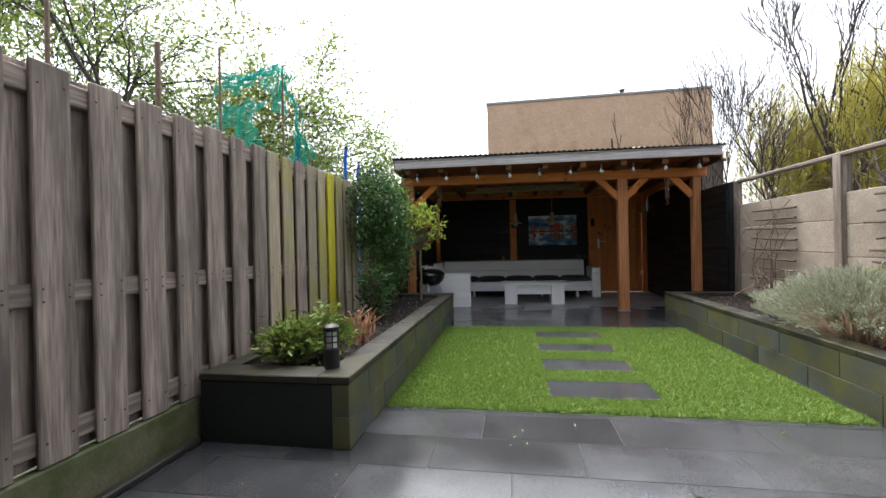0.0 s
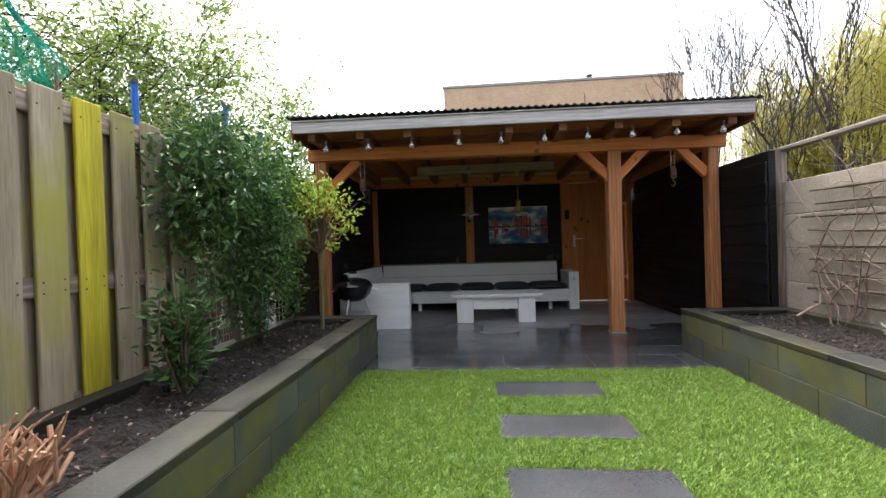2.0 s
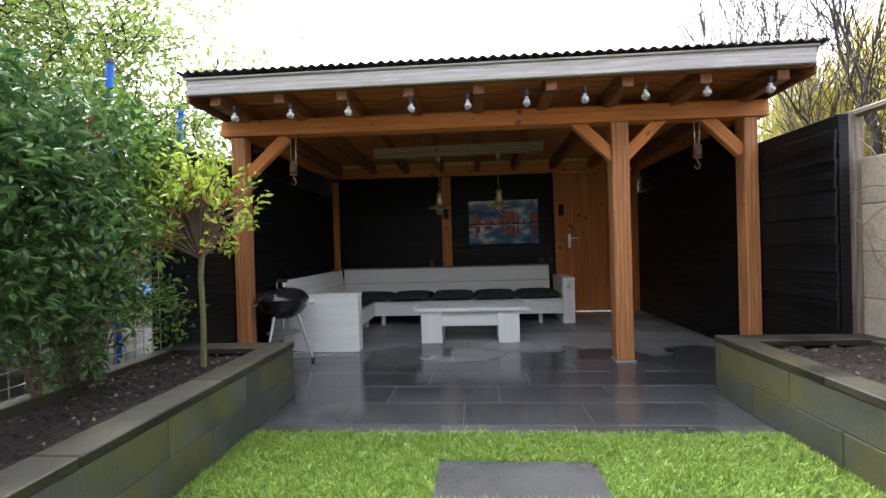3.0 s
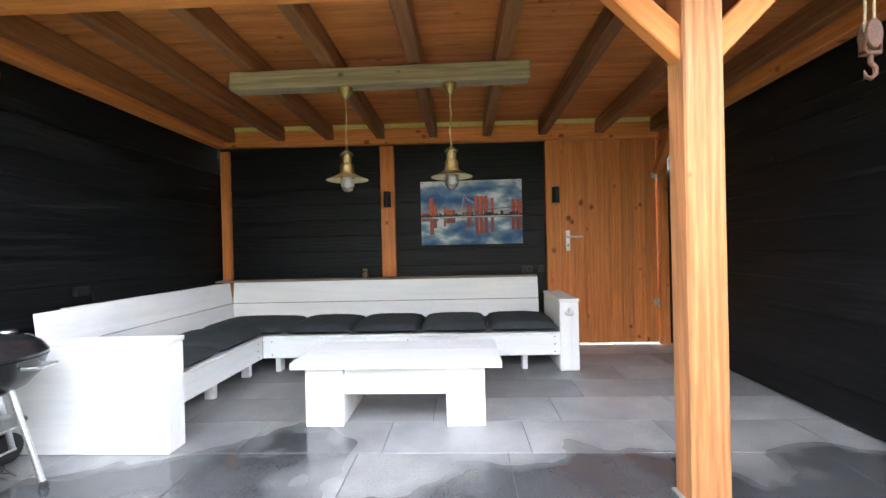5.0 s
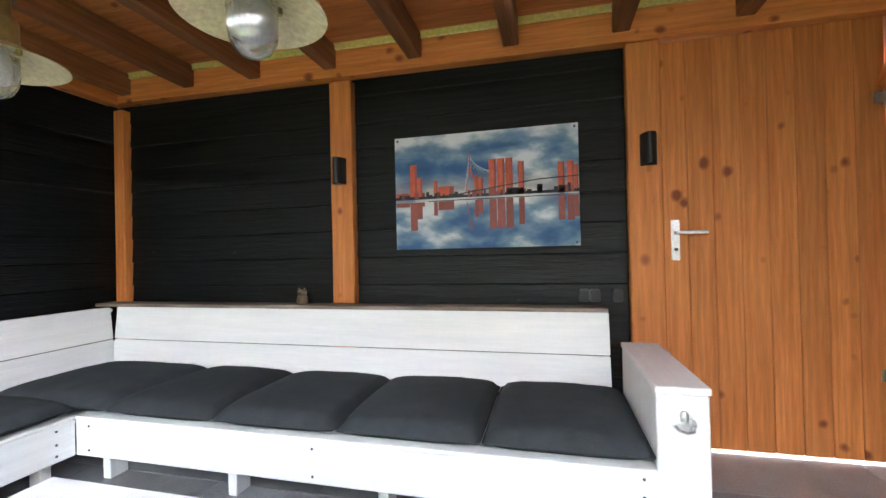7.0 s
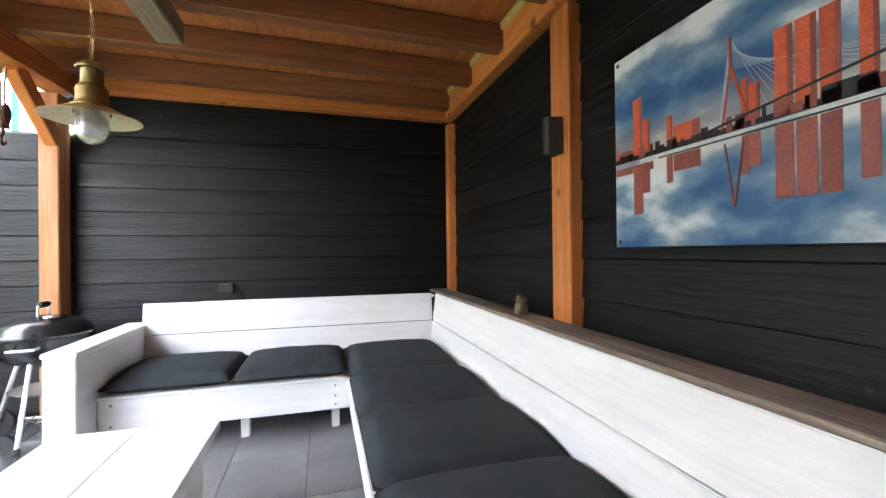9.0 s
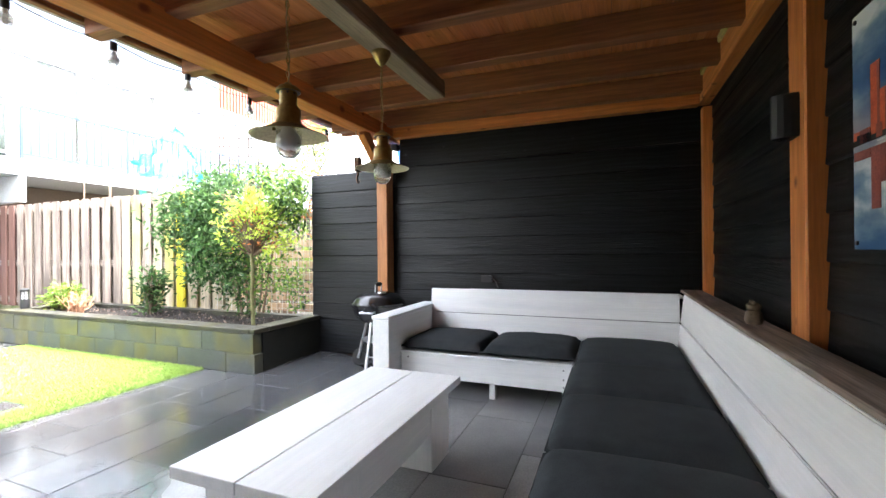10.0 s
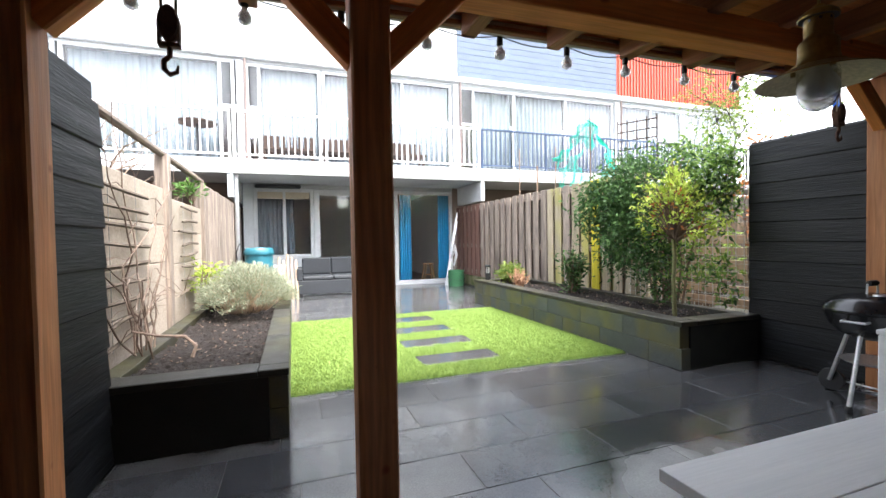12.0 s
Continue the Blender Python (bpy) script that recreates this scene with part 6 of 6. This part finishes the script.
# bottle opener and owl figurine
t = thing("bottle_opener", (1.577, 8.783, 0.475), "cast metal wall bottle opener on the armrest", "bottle opener")
bm = bmesh.new(); lathe(bm, [(0, 0), (0.028, 0), (0.030, 0.003), (0.02, 0.007), (0, 0.008)], 18, m=Matrix.Translation((0, 0, 0.0)) @ Matrix.Rotation(radians(90), 4, "X") @ Matrix.Diagonal((1.25, 0.8, 1, 1))); part("plate", bm, M["alu"], t, smooth=True)
bm = bmesh.new(); tube(bm, [(-0.026, -0.008, -0.006), (-0.02, -0.028, -0.012), (0, -0.036, -0.014), (0.02, -0.028, -0.012), (0.026, -0.008, -0.006)], 0.0055, 8); part("lip", bm, M["alu"], t, smooth=True)
bm = bmesh.new(); lathe(bm, [(0, 0), (0.012, 0), (0.013, 0.02), (0.008, 0.03), (0, 0.031)], 12, at=(0, -0.006, 0.012)); part("knob", bm, M["alu"], t, smooth=True)
bm = bmesh.new(); lathe(bm, [(0, 0), (0.028, 0), (0.034, 0.02), (0.030, 0.045), (0.022, 0.055), (0.028, 0.066), (0.028, 0.078), (0.015, 0.088), (0, 0.09)], 14)
add_box(bm, (-0.022, -0.012, 0.083), (-0.014, 0.0, 0.098)); add_box(bm, (0.014, -0.012, 0.083), (0.022, 0.0, 0.098))
ow = part("owl_figurine", bm, surf("brown_clay", (0.09, 0.06, 0.035), (0.18, 0.13, 0.08), scale=40, bump=0.8), None, smooth=True)
ow.location = (-0.27, 9.57, 0.742)
tagged(ow, "small brown clay owl figurine on the bench ledge", "figurine")

# kettle barbecue
M["enamel"] = surf("black_enamel", (0.012, 0.012, 0.013), (0.018, 0.018, 0.02), rough=(0.12, 0.25), scale=6, bump=0.03, spec=0.6)
bq = thing("kettle_barbecue", (-1.44, 7.08, 0), "black enamel kettle barbecue on three metal legs", "barbecue")
R = 0.232
bm = bmesh.new(); lathe(bm, [(0.0, 0.405), (0.09, 0.415), (0.16, 0.45), (0.21, 0.505), (R, 0.572), (R + 0.006, 0.582), (R - 0.005, 0.585)], 36); bowl = part("bowl", bm, M["enamel"], bq, smooth=True)
bm = bmesh.new(); lathe(bm, [(R + 0.004, 0.586), (R + 0.006, 0.60), (R - 0.02, 0.640), (0.17, 0.672), (0.09, 0.695), (0.0, 0.702)], 36); lid = part("lid", bm, M["enamel"], bq, smooth=True)
bm = bmesh.new(); tube(bm, [(-0.055, 0, 0.695), (-0.052, 0, 0.755), (0.052, 0, 0.755), (0.055, 0, 0.695)], 0.006, 6); part("handle_bracket", bm, M["alu"], lid)
bm = bmesh.new(); add_box(bm, (-0.05, -0.016, 0.745), (0.05, 0.016, 0.778), bevel=0.008); part("lid_handle", bm, M["matt_black"], lid)
bm = bmesh.new(); lathe(bm, [(0, 0.703), (0.04, 0.703), (0.035, 0.712), (0, 0.713)], 16, at=(0.06, 0.07, -0.012)); part("vent", bm, M["alu"], lid)
for a in (0.15, 3.3):
    c, s = math.cos(a), math.sin(a)
    bm = bmesh.new(); tube(bm, [((R - .01) * c - 0.055 * s, (R - .01) * s + 0.055 * c, 0.545), ((R + .05) * c - 0.055 * s, (R + .05) * s + 0.055 * c, 0.545), ((R + .05) * c + 0.055 * s, (R + .05) * s - 0.055 * c, 0.545), ((R - .01) * c + 0.055 * s, (R - .01) * s - 0.055 * c, 0.545)], 0.008, 6); part("side_handle", bm, M["alu"], bowl, smooth=True)
feet = [(0.27, 0.02), (-0.05, -0.25), (-0.12, 0.24)]
for k, (fx, fy) in enumerate(feet):
    bm = bmesh.new(); tube(bm, [(fx, fy, 0.015 if k == 0 else 0.075), (fx * 0.5, fy * 0.5, 0.455)], 0.0125, 10); leg = part("leg", bm, M["alu"], bq, smooth=True)
    if k == 0:
        bm = bmesh.new(); lathe(bm, [(0, 0), (0.018, 0), (0.02, 0.012), (0.013, 0.035), (0, 0.035)], 10, at=(fx, fy, 0)); part("rubber_foot", bm, M["matt_black"], leg)
    else:
        bm = bmesh.new(); lathe(bm, [(0, -0.018), (0.05, -0.018), (0.072, -0.014), (0.075, 0), (0.072, 0.014), (0.05, 0.018), (0, 0.018)], 24, m=Matrix.Translation((fx - 0.03, fy, 0.075)) @ Matrix.Rotation(radians(90), 4, "Y")); part("wheel", bm, M["matt_black"], leg, smooth=True)
bm = bmesh.new(); tube(bm, [(feet[1][0] - 0.05, feet[1][1], 0.075), (feet[2][0] + 0.02, feet[2][1], 0.075)], 0.006, 6); part("axle", bm, M["alu"], bq)
bm = bmesh.new(); lathe(bm, [(0, 0.262), (0.13, 0.262), (0.155, 0.275), (0.155, 0.28), (0.13, 0.267), (0, 0.267)], 28); part("ash_pan", bm, M["alu"], bq, smooth=True)
bm = bmesh.new()
for k in range(4):
    tube(bm, [(0.23 - 0.05 * k, -0.06 + 0.02 * k, 0.10), (-0.08 - 0.02 * k, 0.10 - 0.1 * k, 0.085)], 0.003, 4)
part("wire_shelf", bm, M["screw"], bq)

# string lights under the roof edge
sl = thing("string_lights", (0, 0, 0), "black festoon cable with clear glass bulbs", "string lights")
BX = [-1.51, -1.045, -0.575, -0.075, 0.365, 0.815, 1.25, 1.695, 2.135, 2.58]
YS = 6.49
pts = []
xs = [-1.85, *BX, 2.83]
for a, b in zip(xs, xs[1:]):
    for k in range(6):
        u = k / 6
        pts.append((a + (b - a) * u, YS, 2.226 - 0.03 * math.sin(math.pi * u)))
pts.append((xs[-1], YS, 2.226))
bm = bmesh.new(); tube(bm, pts, 0.0035, 5); part("cable", bm, M["matt_black"], sl)
for x in BX:
    bm = bmesh.new(); lathe(bm, [(0.008, 0.0), (0.017, -0.005), (0.019, -0.045), (0.014, -0.05), (0.0, -0.05)], 12, at=(x, YS, 2.223)); sk = part("lamp_socket", bm, M["matt_black"], sl, smooth=True)
    bm = bmesh.new(); lathe(bm, [(0.013, -0.05), (0.016, -0.065), (0.030, -0.085), (0.033, -0.10), (0.027, -0.12), (0.012, -0.13), (0.0, -0.131)], 16, at=(x, YS, 2.223)); bmesh.ops.solidify(bm, geom=bm.faces[:], thickness=0.0015)
    part("bulb", bm, M["bulb_glass"], sk, smooth=True).visible_shadow = False
    # Oversized white core stands in for bright sky seen through the clear bulb.
    bm = bmesh.new(); lathe(bm, [(0.0, -0.052), (0.009, -0.055), (0.010, -0.08), (0.021, -0.092), (0.021, -0.105), (0, -0.12)], 8, at=(x, YS, 2.223)); part("filament", bm, M["opal"], sk)

# pulley blocks
M["rust"] = surf("rusty_iron", (0.10, 0.045, 0.03), (0.17, 0.08, 0.05), rough=(0.7, 0.9), scale=20, fine=120, bump=0.8, metal=0.2)
M["rope"] = surf("hemp_rope", (0.42, 0.34, 0.24), (0.34, 0.27, 0.18), rough=(0.9, 1), scale=60, bump=0.8)


def pulley(x, y, z):
    t = thing("pulley_block", (x, y, z), "rusty iron pulley block with a hook on hemp rope", "pulley", "hanging pulley blocks")
    for s in (-1, 1):
        bm = bmesh.new(); tube(bm, [(s * 0.020, 0, 0.11), (s * 0.022, 0.006 * s, 0.22), (s * 0.026, 0, 2.085 - z)], 0.0055, 6); part("rope", bm, M["rope"], t, smooth=True)
        bm = bmesh.new()
        lathe(bm, [(0, -0.007), (0.040, -0.007), (0.044, 0), (0.040, 0.007), (0, 0.007)], 18, m=Matrix.Translation((0.0, s * 0.016, 0.105)) @ Matrix.Diagonal((0.72, 1, 1.35, 1)) @ Matrix.Rotation(radians(90), 4, "X")); part("cheek_plate", bm, M["rust"], t, smooth=True)
    bm = bmesh.new(); lathe(bm, [(0, -0.009), (0.03, -0.009), (0.025, 0), (0.03, 0.009), (0, 0.009)], 18, m=Matrix.Translation((0, 0, 0.105)) @ Matrix.Rotation(radians(90), 4, "X")); part("sheave", bm, M["rust"], t, smooth=True)
    bm = bmesh.new(); add_box(bm, (-0.033, -0.016, 0.03), (-0.025, 0.016, 0.115), bevel=0.002); add_box(bm, (0.025, -0.016, 0.03), (0.033, 0.016, 0.115), bevel=0.002); add_box(bm, (-0.033, -0.016, 0.028), (0.033, 0.016, 0.042), bevel=0.002); part("strap", bm, M["rust"], t)
    bm = bmesh.new(); tube(bm, [(0, 0, 0.04), (0, 0, 0.0), (0.018, 0, -0.02), (0.018, 0, -0.045), (0, 0, -0.062), (-0.02, 0, -0.052), (-0.024, 0, -0.03)], [0.009, 0.009, 0.009, 0.009, 0.009, 0.007, 0.003], 8); part("hook", bm, M["rust"], t, smooth=True)


pulley(-1.256, 7.0, 1.71)
pulley(2.322, 7.02, 1.71)
t = thing("floodlight", (-1.66, 7.15, 2.02), "small black sensor floodlight at the corner post", "lamp")
bm = bmesh.new(); add_box(bm, (-0.04, -0.03, -0.03), (0.04, 0.03, 0.03), bevel=0.008); part("housing", bm, M["matt_black"], t)
bm = bmesh.new(); tube(bm, [(-0.03, -0.02, 0.03), (-0.03, -0.06, 0.03)], 0.012, 6); part("bracket", bm, M["matt_black"], t)

# bollard lamp in the bed
bo = thing("bollard_lamp", (-1.10, 2.27, 0.35), "black garden bollard lamp with a slatted lantern top", "lamp")
bm = bmesh.new(); lathe(bm, [(0, 0), (0.045, 0), (0.045, 0.15), (0.04, 0.155), (0, 0.155)], 20); part("column", bm, M["matt_black"], bo, smooth=True)
bm = bmesh.new(); lathe(bm, [(0, 0.155), (0.032, 0.155), (0.032, 0.25), (0, 0.25)], 18); part("lantern_glass", bm, surf("frosted_lens", (0.62, 0.62, 0.60), (0.7, 0.7, 0.68), rough=(0.2, 0.3)), bo, smooth=True)
bm = bmesh.new(); lathe(bm, [(0.046, 0.25), (0.047, 0.275), (0.03, 0.288), (0, 0.29)], 20); part("cap", bm, M["matt_black"], bo, smooth=True)
for k in range(6):
    a = k * math.pi / 3
    bm = bmesh.new(); tube(bm, [(0.041 * math.cos(a), 0.041 * math.sin(a), 0.15), (0.041 * math.cos(a), 0.041 * math.sin(a), 0.252)], 0.004, 5); part("cage_bar", bm, M["matt_black"], bo)
for z in (0.185, 0.22):
    bm = bmesh.new(); lathe(bm, [(0.036, z), (0.043, z), (0.043, z + 0.005), (0.036, z + 0.005)], 20); part("ring", bm, M["matt_black"], bo)

# ---- beyond the left fence: bird netting, poles, trampoline, slatted fence ----
M["bamboo"] = surf("weathered_bamboo", (0.20, 0.13, 0.09), (0.28, 0.19, 0.13), rough=(0.6, 0.8), scale=12, bump=0.3)
M["net"] = plain("turquoise_net_cord", (0.02, 0.60, 0.45), 0.6)
nt = thing("bird_netting", (-2.10, 2.72, 0), "turquoise bird netting draped over thin poles", "netting")
g = random.Random(71)
NU, NV = 100, 44


def drape_at(u, v):
    y = 1.38 * u
    top = 2.36 + 0.36 * min(1.0, u / 0.62) - 0.70 * max(0.0, (u - 0.66) / 0.34) ** 1.3 - 0.05 * math.sin(u * 9)
    w = v * v * 0.85 + v * 0.15
    z = top - w * (top - 1.84)
    fold = 0.05 * math.exp(-v * 6) + 0.015
    x = -0.10 * v + fold * math.sin(u * 40 + v * 9) + 0.05 * noise.noise((u * 5, v * 5, 0))
    return Vector((x, y + 0.05 * noise.noise((u * 7, v * 5, 4)), z + 0.03 * noise.noise((u * 10, v * 6, 9))))


vs, fs = [], []
wth = 0.0023


def cord(a, b):
    d = (b - a).normalized()
    s = d.cross(Vector((1, 0, 0)))
    s = s.normalized() * wth if s.length > 1e-6 else Vector((0, wth, 0))
    o = Vector((wth, 0, 0))
    k = len(vs)
    vs.extend([a + s, a - s, b - s, b + s, a + o, a - o, b - o, b + o])
    fs.extend([(k, k + 1, k + 2, k + 3), (k + 4, k + 5, k + 6, k + 7)])


P = [[drape_at(i / NU, j / NV) for j in range(NV + 1)] for i in range(NU + 1)]
for i in range(NU):
    for j in range(NV):
        hole = noise.noise((i * 0.07, j * 0.11, 2.5)) > 0.12 and j > 12 and i < 88
        if not hole:
            cord(P[i][j], P[i + 1][j]); cord(P[i][j], P[i][j + 1])
raw("net", [tuple(v) for v in vs], fs, M["net"], nt)
for y, top, r in ((0.0, 2.55, 0.009), (0.86, 2.78, 0.009), (1.36, 2.1, 0.009), (-1.16, 2.75, 0.010), (-0.55, 2.33, 0.016)):
    bm = bmesh.new(); tube(bm, [(-0.02, y, -0.06), (-0.02, y + 0.02, top)], r, 6); part("pole", bm, M["bamboo"], nt)
M["foam"] = plain("blue_foam", (0.01, 0.12, 0.55), 0.6)
tp = thing("trampoline", (-3.85, 6.9, -0.06), "garden trampoline with blue foam net poles", "trampoline")
for x, y in ((0.62, -0.95), (1.06, -0.18), (0.83, 1.03), (-0.4, 1.2), (-1.15, 0.1), (-0.5, -1.1)):
    bm = bmesh.new(); tube(bm, [(x, y, 0.0), (x, y, 2.60), (x * 1.02, y * 1.02, 2.80)], [0.03, 0.03, 0.03], 8); p = part("pole", bm, M["foam"], tp, smooth=True)
    bm = bmesh.new(); lathe(bm, [(0.02, 2.80), (0.04, 2.80), (0.03, 2.84), (0, 2.85)], 8, at=(x * 1.02, y * 1.02, 0)); part("cap", bm, M["matt_black"], p)
bm = bmesh.new(); lathe(bm, [(0.98, 0.70), (1.16, 0.70), (1.18, 0.73), (1.16, 0.76), (0.98, 0.76)], 32); part("edge_pad", bm, M["foam"], tp)
bm = bmesh.new(); lathe(bm, [(0, 0.715), (0.97, 0.715), (0.97, 0.725), (0, 0.725)], 32); part("mat", bm, M["matt_black"], tp)
nf = structure(thing("fence_neighbour", (0, 0, 0), "pale slatted timber fence beyond the trellis", "fence"), "pale slatted timber fence beyond the trellis", "fence")
for k in range(8):
    block("slat", (-2.78, 3.0, 0.10 + k * 0.145), (-2.755, 5.65, 0.20 + k * 0.145), M["raw_wood"], nf)
for y in (3.02, 4.3, 5.56):
    block("fence_post", (-2.861, y, -0.06), (-2.781, y + 0.08, 1.30), M["raw_wood"], nf)
# Added board fence: keeps the white horizon sky out of the foliage gaps.
ff = structure(thing("added_horizon_fence", (0, 0, 0), "weathered board fence closing the neighbouring garden", "fence"), "weathered board fence closing the neighbouring garden", "fence")
for k in range(78):
    block("board", (-7.12, -1.2 + k * 0.19, -0.06), (-7.095, -1.015 + k * 0.19, 1.86), M["grey_z"], ff)
for k in range(28):
    block("board", (-7.09 + k * 0.19, 13.6, -0.06), (-6.905 + k * 0.19, 13.625, 1.86), M["grey_z"], ff)
pt = structure(block("neighbour_paving", (-7.0, -1.25, -0.058), (-2.12, 9.0, -0.02), M["coping"]), "pale grey paving of the neighbouring garden", "paving")

# ---- paving, last ----
pave(EDGES_NEAR, (0.0, 0.52, 0.21, 0.60, 0.35))
pave(EDGES_FAR, (0.10, 0.737, 0.503, 0.26, 0.60))
